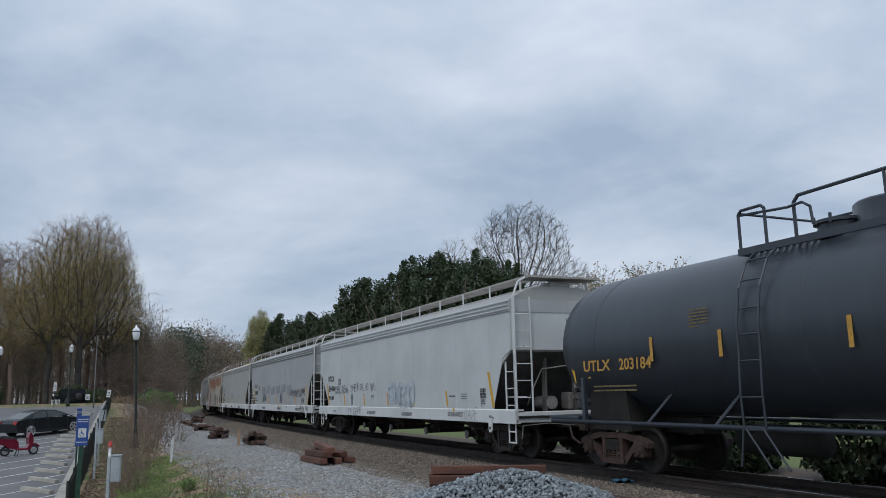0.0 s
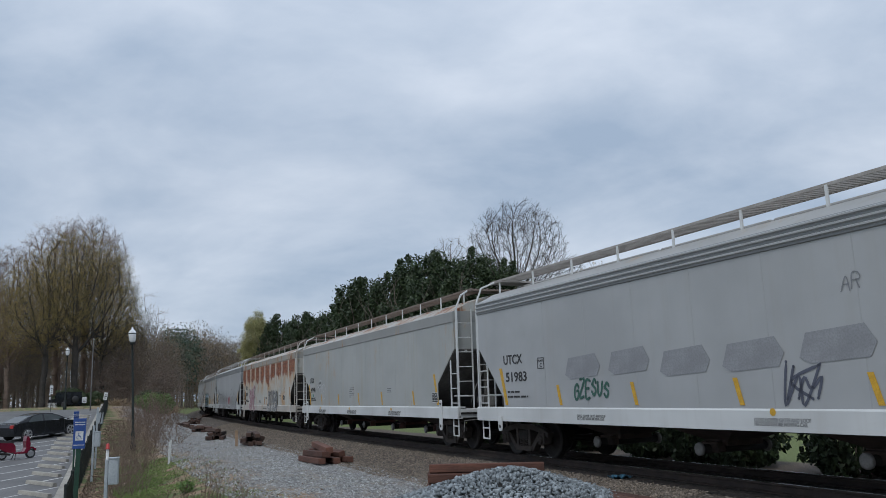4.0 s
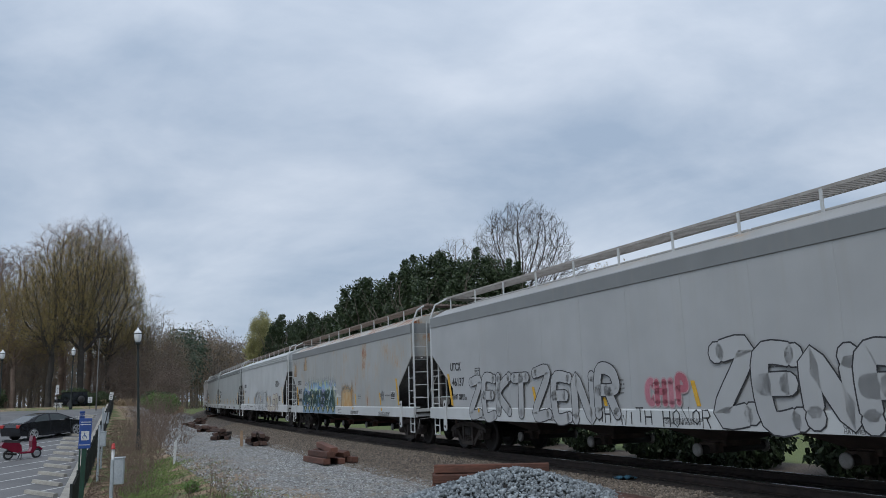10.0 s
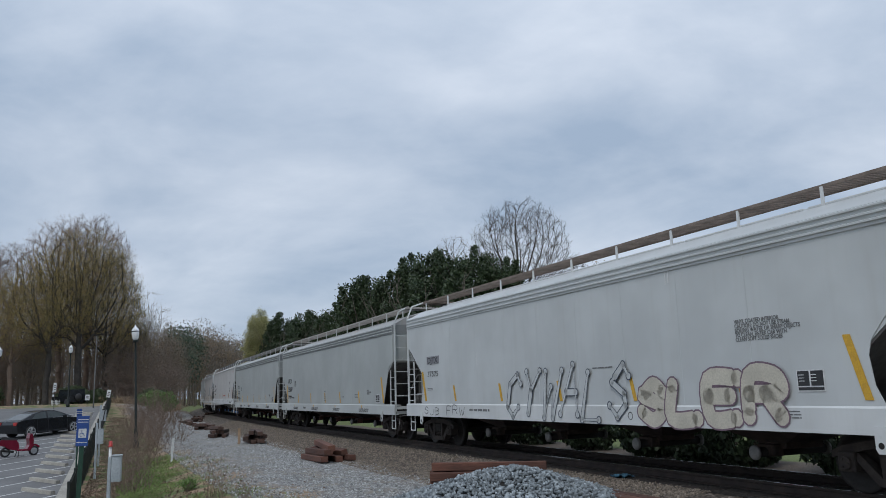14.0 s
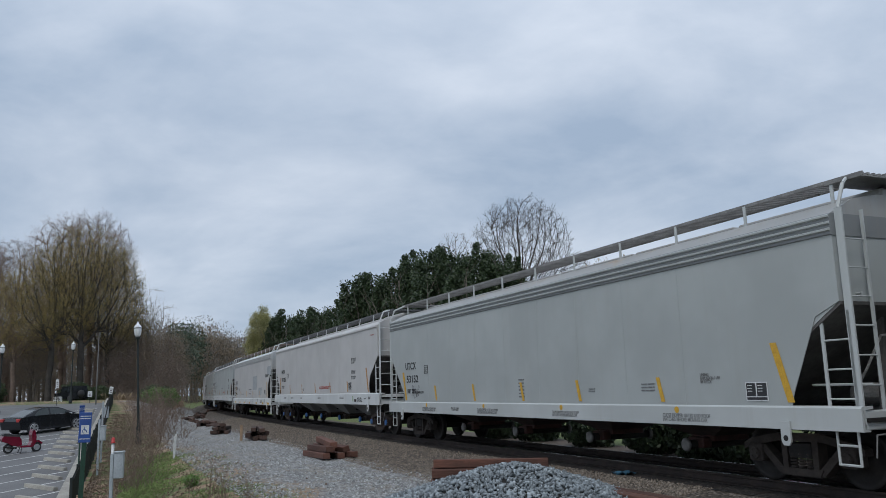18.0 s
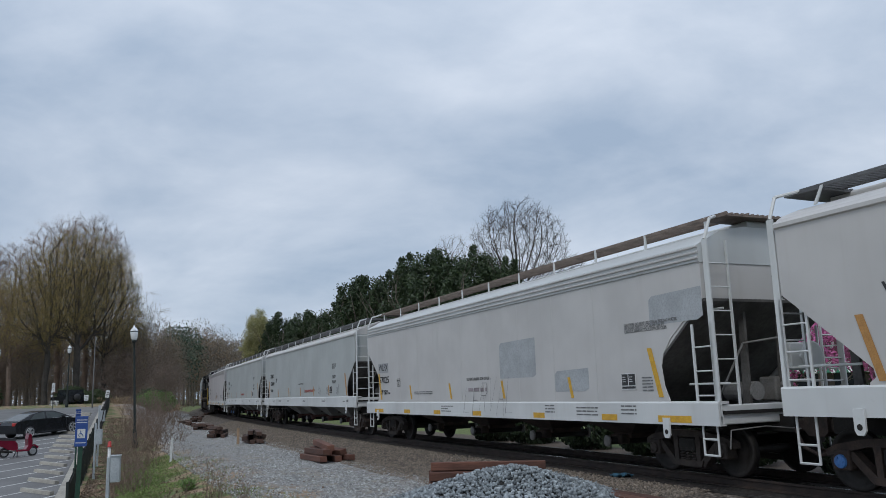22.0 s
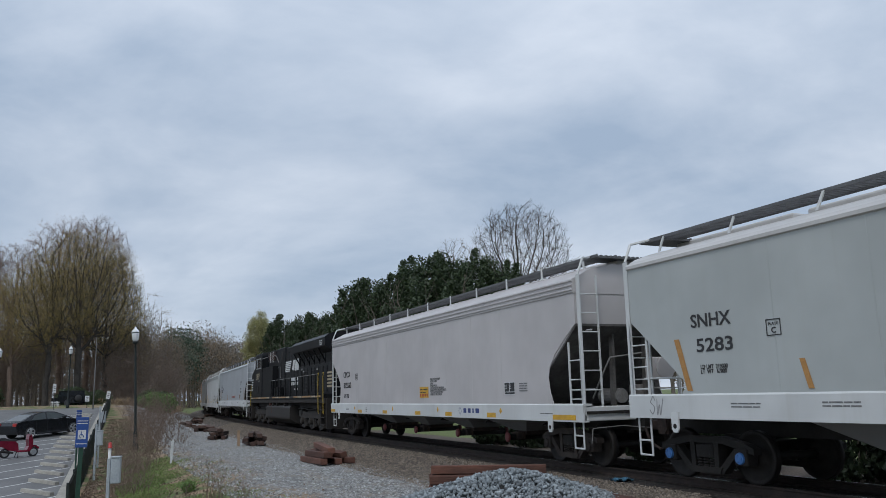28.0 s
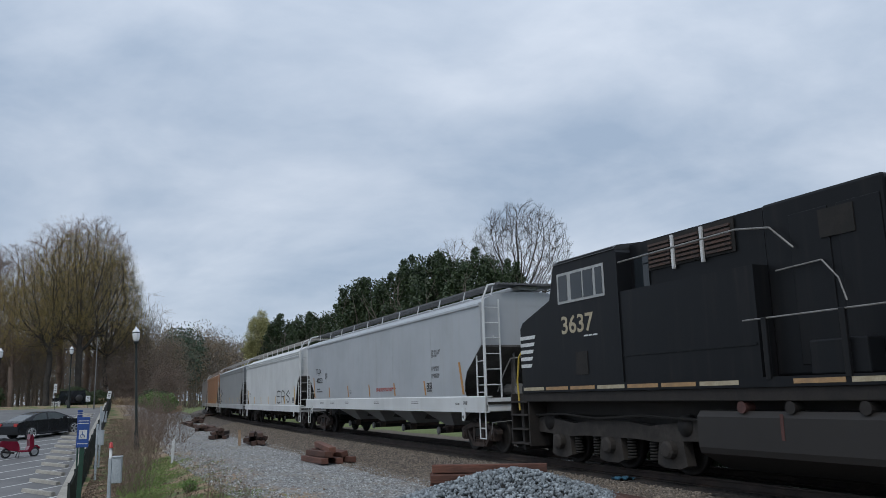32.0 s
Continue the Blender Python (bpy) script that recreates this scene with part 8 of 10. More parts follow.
    for k, (x, y, s) in enumerate(((16.6, 36.0, 1.5), (18.9, 35.0, 1.35), (14.6, 37.0, 1.2))):
        stand_tree(bud, x, y, "redbud in full pink blossom", M["bark"], M["pink"], k * 90, s, None, "redbud_tree", "redbuds on the lawn")

    # clipped hedges beyond the line
    hedges = [shrub(41, 2.6, 1.9, 5200, 0.11, 0.25), shrub(42, 2.4, 1.8, 5000, 0.11, 0.3)]
    for k, (x, y, sx) in enumerate(((5.0, 28.6, 0.75), (6.3, 24.9, 0.8), (7.75, 21.6, 0.8), (7.1, 23.0, 0.7), (9.3, 18.6, 0.85), (10.2, 16.9, 0.9), (11.2, 15.0, 0.9), (12.2, 12.8, 1.0), (3.4, 32.0, 0.75), (2.0, 35.0, 0.8))):
        stand_shrub(hedges[k % 2], x, y, "dense dark green clipped hedge shrub", M["hedge"], k * 40, (sx, sx, 1), "hedge_shrub", "hedge shrubs beyond the line")

    # evergreen shrubs under the hardwoods and beside the yard
    low = [shrub(43, 4.0, 2.6, 5200, 0.12), shrub(44, 3.4, 2.2, 4800, 0.11)]
    for k, (x, y, m, s) in enumerate(((-41.0, 88.0, "shrub_dark", 0.9), (-37.6, 86.0, "shrub_dark", 0.8), (-26.4, 74.0, "shrub_green", 0.7), (-28.6, 78.0, "shrub_green", 0.75), (-31.0, 84.0, "shrub_dark", 0.8), (-50.0, 86.0, "shrub_dark", 1.2))):
        stand_shrub(low[k % 2], x, y, "fresh green shrub at the wood's edge" if m == "shrub_green" else "dull green shrub under the trees", M[m], k * 50, (s, s, s), "wild_shrub", "wild shrubs")

    # half-bare understorey among the hardwoods
    under = [crown_tree(36, 8, 1.4, [(0, 0, 4.6, 2.4, 3.4)], 0.10, 520, 0.36, sprigs=4, sprig=0.8, buds=5000, bud_size=0.05, spread=0.22), crown_tree(37, 7, 0.8, [(0, 0, 3.8, 2.6, 3.0)], 0.09, 520, 0.36, sprigs=4, sprig=0.8, buds=5000, bud_size=0.05, spread=0.22)]
    rnd = random.Random(8)
    for k in range(44):
        y = rnd.uniform(90, 122)
        x = y * rnd.uniform(-0.60, -0.30)
        if side_of(x, y)[0][0] < 6 or (abs(x / y + 0.476) < 0.02 and y < 114):
            continue
        stand_tree(under[k % 2], x, y, "half-bare brown sapling in the undergrowth", M["bark_red" if k % 2 else "bark"], M[("under_brown", "under_grey")[k % 2]], k * 47, rnd.uniform(0.7, 1.35), None, "understorey_tree", "understorey of the wood")

    # brown brush and saplings along the fence
    brush = [bundle(51, 22, 1.8, 2.3, 0.010, 5, 2), bundle(52, 18, 1.4, 1.9, 0.009, 5, 2), bundle(53, 5, 4.2, 2.2, 0.022, 6, 5)]
    for k, (x, y, i, s) in enumerate(((-9.75, 24.6, 0, 0.85), (-9.3, 23.8, 1, 1.0), (-10.3, 26.2, 0, 0.95), (-10.2, 25.0, 2, 0.62), (-9.2, 24.4, 2, 0.45), (-11.2, 28.4, 0, 0.9), (-12.1, 32.0, 0, 0.95), (-12.2, 33.0, 2, 0.7), (-14.5, 40.0, 0, 1.2), (-15.5, 44.0, 1, 1.5), (-17.5, 48.0, 0, 1.3), (-18.5, 54.0, 2, 1.0), (-20.0, 58.0, 0, 1.4), (-21.5, 60.0, 2, 1.2), (-24.0, 66.0, 0, 1.6), (-13.6, 37.0, 0, 1.1), (-15.2, 38.0, 0, 1.0), (-16.3, 42.0, 0, 1.1), (-15.8, 40.0, 1, 1.2), (-17.8, 46.0, 0, 1.1), (-18.6, 48.0, 1, 1.3), (-19.5, 50.0, 0, 1.2), (-14.3, 35.0, 0, 0.9), (-13.4, 33.0, 1, 1.0), (-20.5, 54.0, 0, 1.2), (-21.6, 57.0, 1, 1.4), (-23.4, 61.0, 0, 1.4), (-25.0, 64.0, 0, 1.4), (-16.5, 46.0, 0, 1.3), (-19.0, 52.0, 0, 1.4), (-22.0, 63.0, 0, 1.5), (-25.5, 70.0, 1, 1.6), (-20.8, 56.0, 1, 1.6), (-14.0, 42.0, 1, 1.2), (-23.0, 60.0, 0, 1.6), (-11.5, 30.5, 1, 1.0))):
        ob = thing("leafless_brush", "tangle of leafless brown brush and saplings", "brush", pose(x, y, ground_at(x, y), 0, 0, k * 53), "brush along the fence")
        ob.scale = (s, s, s)
        piece("stem_tangle", brush[i], M["bark_red" if k % 3 else "litter"], ob)["kind"] = "stuff"

    # dry weeds in the gravel close to the camera
    weed = [bundle(54, 7, 0.8, 0.25, 0.006, 4, 3), bundle(55, 5, 1.0, 0.2, 0.007, 4, 3)]
    for k, (x, y, s) in enumerate(((-4.9, 17.2, 1.0), (-4.6, 16.6, 1.1), (-4.3, 17.0, 0.8), (-5.2, 18.5, 0.8), (-5.6, 19.0, 1.3), (-4.1, 16.3, 0.9), (-6.0, 18.0, 0.7), (-5.0, 16.4, 0.8), (-6.6, 20.5, 0.7))):
        ob = thing("dry_weed", "thin dry brown weed stalks in gravel", "weed", pose(x, y, ground_at(x, y), 0, 0, k * 71), "dry weeds")
        ob.scale = (s, s, s)
        piece("stem_tangle", weed[k % 2], M["litter"], ob)["kind"] = "stuff"
    tuft = shrub(45, 0.5, 0.4, 500, 0.045)
    stand_shrub(tuft, -6.9, 21.6, "small bright green weed clump", M["shrub_green"], 0, (0.75, 0.75, 0.8), "weed_clump")

    # grass and leaf litter, and the tan reeds at the bend
    rng = np.random.default_rng(5)
    n = 26000
    y = rng.uniform(15.0, 34.0, n)
    x = fence_x(y) + 0.9 + np.abs(rng.normal(0, 1.15, n)) + 0.35
    keep = np.sin(x * 2.1 + y * 0.6) + np.cos(y * 1.3 - x) > -0.6
    x, y = x[keep], y[keep]
    z = ground_height(x, y)
    ob = piece("grass", leaf_mesh("grass", np.stack([x, y, z + 0.03], -1), rng.uniform(0.010, 0.022, len(x)), 6, 6.0), M["grass"], None)
    tagged(ob, "patchy short green grass beside the yard", "grass", kind="stuff")
    n = 26000
    y = 15.0 + 45.0 * rng.uniform(0, 1, n) ** 1.6
    x = fence_x(y) + 0.2 + np.abs(rng.normal(0, 1.35, n)) * 1.2
    ob = piece("leaf_litter", leaf_mesh("leaf_litter", np.stack([x, y, ground_height(x, y) + 0.015], -1), rng.uniform(0.022, 0.055, n), 7, 1.5), M["litter"], None)
    tagged(ob, "brown fallen leaves and twigs along the fence", "leaf litter", kind="stuff")
    n = 16000
    s = rng.uniform(66, 140, n)
    d = rng.uniform(5.5, 13.0, n)
    pts = np.array([on_line(a, b) for a, b in zip(s, d)])
    z = ground_height(pts[:, 0], pts[:, 1]) + rng.uniform(0, 1.0, n)
    ob = piece("dry_reeds", leaf_mesh("dry_reeds", np.stack([pts[:, 0], pts[:, 1], z], -1), rng.uniform(0.05, 0.12, n), 8, 7.0), M["reed"], None)
    tagged(ob, "tan dry reeds on the bank by the bend", "reeds", kind="stuff")


def build_far_woods():
    """Wooded hills closing the view: trunks and crowns of many small clumps."""
    rng = np.random.default_rng(9)
    rnd = random.Random(9)
    rows = {"far_brown": [], "far_grey": [], "far_pine": []}
    trunks = []
    for k in range(610):
        if k < 110:
            a, dist = rnd.uniform(-0.60, -0.13), rnd.uniform(150, 270)
            tall = rnd.uniform(13, 18) + max(0, (-0.2 - a)) * 10
        elif k < 180:
            a, dist = rnd.uniform(-0.16, 0.62), rnd.uniform(170, 260)
            tall = rnd.uniform(9, 13)
        elif k < 230:
            a, dist = rnd.uniform(-0.75, -0.50), rnd.uniform(100, 150)
            tall = rnd.uniform(11, 16)
        elif k >= 520:
            # beyond the bend
            a, dist = rnd.uniform(-0.34, -0.19), rnd.uniform(335, 430)
            tall = dist * rnd.uniform(0.066, 0.086)
        else:
            # the wooded rise where the line bends out of sight
            a, dist = rnd.uniform(-0.42, -0.17) if k < 430 else rnd.uniform(-0.30, -0.235), rnd.uniform(170, 330)
            tall = dist * min(0.112, 0.05 + max(0.0, -0.17 - a) * 0.42) * rnd.uniform(0.72, 1.02)
        x, y = a * dist, dist
        d = side_of(x, y)[0][0]
        if abs(d) < 9:
            continue
        g = ground_at(x, y)
        kind = "far_pine" if rnd.random() < 0.03 or (k < 430 and -0.345 < a < -0.315 and rnd.random() < 0.5) else "far_brown" if rnd.random() < 0.6 else "far_grey"
        n = 700
        w = tall * 0.22
        c = rng.normal(size=(n, 3))
        c *= (rng.uniform(0.25, 1, (n, 1)) ** 0.6 / np.linalg.norm(c, axis=1)[:, None]) * np.array([w * 1.1, w * 1.1, tall * 0.42])
        c[:, 2] = np.clip(c[:, 2] + tall * (0.58 if kind != "far_pine" else 0.68), 0.6, tall)
        lump = np.sin(c[:, 0] * 1.7 + k) + np.sin(c[:, 1] * 1.9) + np.sin(c[:, 2] * 1.3 + k * 2)
        c = c[lump > -0.7]
        rows[kind].append(np.column_stack([c + np.array([x, y, g]), np.full(len(c), dist * 0.0022)]))
        p = Vector((x, y, g - 0.3))
        trunks.append((p, p + Vector((rnd.uniform(-0.5, 0.5), 0, tall * 0.8)), 0.22, 0.06, 1))
        for j in range(5):
            q = p + Vector((0, 0, tall * rnd.uniform(0.3, 0.75)))
            aa = rnd.uniform(0, math.tau)
            trunks.append((q, q + Vector((math.cos(aa) * w, math.sin(aa) * w, tall * 0.22)), 0.09, 0.02, 2))
    # low undergrowth that closes the wood's foot
    for kind, n in (("far_brown", 9000), ("far_grey", 7000)):
        a, dist = rng.uniform(-0.62, -0.15, n), rng.uniform(125, 300, n)
        x, y = a * dist, dist
        d = side_of(x, y)[0]
        keep = np.where(dist > 200, np.abs(d) > 4.5, np.abs(d) > 8)
        x, y = x[keep], y[keep]
        z = ground_height(x, y) + rng.uniform(0, 1, len(x)) ** 1.5 * rng.uniform(2.0, 6.5, len(x))
        rows[kind].append(np.stack([x, y, z, y * 0.0022], -1))
    woods = thing("distant_woods", "hazy brown and grey early spring woods", "woods", kind="stuff")
    piece("trunk_mass", tubes("far_trunks", trunks, lambda lv: 4), M["bark"], woods)
    for kind, cs in rows.items():
        c = np.concatenate(cs)
        piece("crown_mass", leaf_mesh("far_" + kind, c[:, :3], c[:, 3] * rng.uniform(0.20, 0.46, len(c)) * (1.0 if kind != "far_pine" else 2.2), 10, 4.5 if kind != "far_pine" else 2.0, 1.2 if kind != "far_pine" else 0.0), M[kind], woods)


build_trees()
build_far_woods()

# ---- the yard beside the line ----


def stones(name, centres, sizes, seed, material):
    """Many small angular stones in one mesh, each a knocked-about octahedron."""
    rng = np.random.default_rng(seed)
    c = np.asarray(centres, float)
    n = len(c)
    base = np.array([[1, 0, 0], [-1, 0, 0], [0, 1, 0], [0, -1, 0], [0, 0, 1], [0, 0, -1]], float)
    tri = np.array([[0, 2, 4], [2, 1, 4], [1, 3, 4], [3, 0, 4], [2, 0, 5], [1, 2, 5], [3, 1, 5], [0, 3, 5]])
    q = rng.normal(size=(n, 4))
    q /= np.linalg.norm(q, axis=1)[:, None]
    w, x, y, z = q.T
    rot = np.stack([1 - 2 * (y * y + z * z), 2 * (x * y - z * w), 2 * (x * z + y * w), 2 * (x * y + z * w), 1 - 2 * (x * x + z * z), 2 * (y * z - x * w), 2 * (x * z - y * w), 2 * (y * z + x * w), 1 - 2 * (x * x + y * y)], -1).reshape(n, 3, 3)
    v = base[None] * rng.uniform(0.55, 1.1, (n, 6, 1)) + rng.normal(0, 0.16, (n, 6, 3))
    v = np.einsum("nij,nkj->nki", rot, v * rng.uniform(0.7, 1.2, (n, 1, 3))) * np.broadcast_to(np.asarray(sizes, float), (n,))[:, None, None] + c[:, None]
    me = bpy.data.meshes.new(name)
    me.vertices.add(6 * n)
    me.vertices.foreach_set("co", v.ravel())
    f = (tri[None] + 6 * np.arange(n)[:, None, None]).reshape(-1)
    me.loops.add(len(f))
    me.loops.foreach_set("vertex_index", f)
    me.polygons.add(len(f) // 3)
    me.polygons.foreach_set("loop_start", np.arange(len(f) // 3) * 3)
    me.update(calc_edges=True)
    me.materials.append(material)
    return new(name, me)


PILE = (1.15, 15.3)


def pile_height(x, y):
    dx, dy = x - PILE[0], y - PILE[1]
    r = np.sqrt((dx * 0.95) ** 2 + dy ** 2) * (1 + 0.07 * np.sin(3 * np.arctan2(dy, dx) + 1))
    return -0.50 + 0.80 * np.clip(1 - r / 2.5, 0, 1) ** 0.92 - 0.06 * np.exp(-(r / 0.35) ** 2)


def build_gravel():
    rng = np.random.default_rng(3)
    a, r = rng.uniform(0, math.tau, 9500), 2.75 * np.sqrt(rng.uniform(0, 1, 9500))
    x, y = PILE[0] + r * np.cos(a), PILE[1] + r * np.sin(a)
    keep = (y < PILE[1] + 0.9)
    x, y = x[keep], y[keep]
    z = pile_height(x, y) + rng.uniform(-0.03, 0.03, len(x))
    pile = thing("gravel_pile", "heap of pale blue-grey crushed stone", "gravel pile", kind="stuff")
    st = stones("pile_stones", np.stack([x, y, z], -1), rng.uniform(0.030, 0.066, len(x)), 4, M["stone"])
    st.parent = pile
    verts, faces, n = [], [], 48
    for j in range(14):
        for i in range(n):
            t = i * math.tau / n
            px, py = PILE[0] + 2.8 * j / 13 * math.cos(t), PILE[1] + 2.8 * j / 13 * math.sin(t)
            verts.append((px, py, float(pile_height(px, py)) - 0.03))
    for j in range(13):
        for i in range(n):
            faces.append((j * n + i, j * n + (i + 1) % n, (j + 1) * n + (i + 1) % n, (j + 1) * n + i))
    # the core's near-black colour stands for the shade between the heaped stones
    quick("pile_core", verts, faces, M["steel_dark"]).parent = pile

    # loose ballast on the near shoulder and new stone over the yard
    def scatter(count, s0, s1, d0, d1, seed, lift):
        g = np.random.default_rng(seed)
        s = s0 + (s1 - s0) * g.uniform(0, 1, count) ** 1.5
        d = g.uniform(d0, d1, count)
        h = np.interp(s, ARC, HEADING)
        px, py = np.interp(s, ARC, LINE_X) - d * np.sin(h), np.interp(s, ARC, LINE_Y) + d * np.cos(h)
        bed = np.interp(d, [1.3, 1.9, 3.1, 3.5], [-0.19, -0.22, -0.50, -0.62])
        z = np.maximum(bed, ground_height(px, py)) + lift
        return np.stack([px, py, z], -1)

    ob = stones("shoulder_stones", scatter(34000, -14, 40, 1.35, 3.9, 11, 0.0), rng.uniform(0.022, 0.045, 34000), 12, M["stone_brown"])
    tagged(ob, "brown weathered ballast stones on the track shoulder", "ballast", kind="stuff")
    ob = stones("yard_stones", scatter(42000, -13, 40, 3.4, 8.2, 13, -0.004), rng.uniform(0.016, 0.040, 42000), 14, M["yard_stone"])
    tagged(ob, "pale grey crushed stone spread over the yard", "gravel", kind="stuff")
    ob = stones("crib_stones", scatter(7000, -14, 20, -1.2, 1.25, 15, -0.01) + np.array([0, 0, 0.0]), rng.uniform(0.02, 0.04, 7000), 16, M["shaded_stone"])
    tagged(ob, "dark ballast stones between the ties", "ballast", kind="stuff")


build_gravel()

TIE_LONG, TIE_W, TIE_H = 2.6, 0.23, 0.18
TIE_MESH = shape("loose_tie", lambda bm: soft_box(bm, -TIE_LONG / 2, TIE_LONG / 2, -TIE_W / 2, TIE_W / 2, 0, TIE_H, 0.014))


def tie_pile(x, y, turn, layers, seed, label, tidy=1.0, material=None):
    """Old ties thrown together: layers says how many lie in each course."""
    rnd = random.Random(seed)
    z = ground_at(x, y) + 0.01
    ob = thing("tie_pile", label, "tie pile", pose(x, y, z, 0, 0, turn), "piles of old ties")
    for j, n in enumerate(layers):
        for i in range(n):
            m = pose(rnd.uniform(-0.15, 0.15) / tidy, (i - (n - 1) / 2) * (TIE_W + 0.03), j * (TIE_H + 0.012), rnd.uniform(-9, 9) / tidy if j else 0, rnd.uniform(-1, 1) / tidy, rnd.uniform(-7, 7) / tidy)
            piece("tie", TIE_MESH, material or M["old_tie"], ob, m)
    return ob


def build_ties():
    tie_pile(-4.25, 27.3, 116, (4, 3, 1), 1, "heap of old reddish-brown wooden railway ties", 0.6)
    tie_pile(-9.25, 38.6, 110, (3, 3, 2), 2, "heap of old dark wooden railway ties", 0.5, M["tie_mid"])
    tie_pile(-12.9, 45.2, 106, (4, 3, 2), 3, "heap of old brown railway ties", 0.45, M["tie_mid"])
    tie_pile(-17.2, 56.5, 112, (4, 3), 4, "low heap of old brown railway ties", 0.4, M["tie_mid"])
    tie_pile(-21.3, 66.0, 104, (4, 3), 5, "low heap of old brown railway ties", 0.4, M["tie_mid"])
    tie_pile(-23.8, 76.0, 115, (4, 3), 6, "far heap of old dark railway ties", 0.4, M["tie_mid"])
    tie_pile(-26.0, 84.0, 108, (4, 3), 7, "far heap of old dark railway ties", 0.4, M["tie_mid"])
    tie_pile(-27.6, 93.0, 100, (5, 4, 3), 8, "far heap of old dark railway ties", 0.4, M["tie_mid"])
    tie_pile(0.85, 18.55, -4, (3, 3, 1), 9, "squared stack of reddish-brown ties beside the ballast", 3.0)
    for k in range(3):
        s = -11.0 - 2.75 * k
        q = on_line(s, 2.55 + 0.05 * k)
        ob = tie_pile(q.x, q.y, math.degrees(line_turn(s)) + (1.5, -2, 1)[k], (2,), 20 + k, "pair of dark brown ties laid along the track", 2.0)
        ob.location.z = -0.40
    stake = thing("marker_stake", "pale wooden survey stake beside a tie heap", "stake", pose(-9.75, 37.6, ground_at(-9.75, 37.6)))
    piece("stake", shape("stake", lambda bm: soft_box(bm, -0.06, 0.06, -0.02, 0.02, -0.1, 0.72, 0.006)), M["stake"], stake)
    for k, (x, y, h, t) in enumerate(((-10.6, 31.0, 0.9, 4), (-11.8, 34.5, 0.6, -7))):
        ob = thing("marker_stake", "white painted stake in the verge", "stake", pose(x, y, ground_at(x, y), t, 3, 20))
        piece("stake", shape("stake%d" % k, lambda bm: soft_box(bm, -0.04, 0.04, -0.02, 0.02, -0.1, h, 0.006)), M["white"], ob)
    q = on_line(-11.3, 1.22)
    sheet = thing("blue_scrap", "crumpled blue plastic scrap on the tie ends", "scrap", pose(q.x, q.y, -0.165, 0, 0, 20))

    def scrap(bm):
        n = 6
        g = [[bm.verts.new((0.40 * (i / n - 0.5), 0.34 * (j / n - 0.5), 0.03 + 0.025 * math.sin(i * 2.1 + j) * math.cos(j * 1.7))) for i in range(n + 1)] for j in range(n + 1)]
        b = [[bm.verts.new(v.co - Vector((0, 0, 0.02))) for v in r] for r in g]
        for j in range(n):
            for i in range(n):
                bm.faces.new((g[j][i], g[j][i + 1], g[j + 1][i + 1], g[j + 1][i]))
                bm.faces.new((b[j][i], b[j + 1][i], b[j + 1][i + 1], b[j][i + 1]))
    piece("sheet", shape("scrap", scrap), M["scrap_blue"], sheet)


M["tie_mid"] = plain("dark_old_tie", (0.095, 0.055, 0.042), (0.045, 0.03, 0.025), 2.0, 24.0, 0.9, 0, 0.7, 0.015, vary=0.4, stretch=(0.25, 1.6, 1.6))
M["stake"] = plain("raw_stake_wood", (0.36, 0.25, 0.16), (0.25, 0.17, 0.11), 3.0, 30.0, 0.85)
M["scrap_blue"] = plain("blue_plastic", (0.06, 0.17, 0.26), (0.04, 0.11, 0.17), 6.0, 40.0, 0.5)
build_ties()

# ---- the car park ----
M["asphalt"] = plain("worn_asphalt", (0.175, 0.175, 0.176), (0.125, 0.125, 0.127), 0.35, 30.0, 0.92, 0, 0.5, 0.01)
M["concrete"] = plain("weathered_concrete", (0.42, 0.40, 0.35), (0.29, 0.275, 0.245), 1.6, 24.0, 0.9, 0, 0.5)
M["line_white"] = plain("worn_line_paint", (0.68, 0.68, 0.67), (0.46, 0.46, 0.45), 1.5, 18.0, 0.8)
M["iron"] = plain("dark_green_iron", (0.010, 0.017, 0.015), (0.006, 0.011, 0.010), 3.0, 30.0, 0.6)
M["green_post"] = plain("green_sign_post", (0.012, 0.06, 0.035), (0.01, 0.04, 0.025), 3.0, 30.0, 0.5)
M["sign_blue"] = plain("blue_sign_face", (0.02, 0.075, 0.30), (0.018, 0.06, 0.24), 2.0, 20.0, 0.45)
M["box_grey"] = plain("utility_box_grey", (0.42, 0.46, 0.49), (0.33, 0.37, 0.40), 3.0, 30.0, 0.5)
M["lamp_glass"] = plain("frosted_lamp_glass", (0.78, 0.80, 0.80), (0.68, 0.70, 0.71), 6.0, 30.0, 0.25)
ALONG, ACROSS = Vector((-0.3985, 0.917, 0)), Vector((0.42, 0.907, 0))


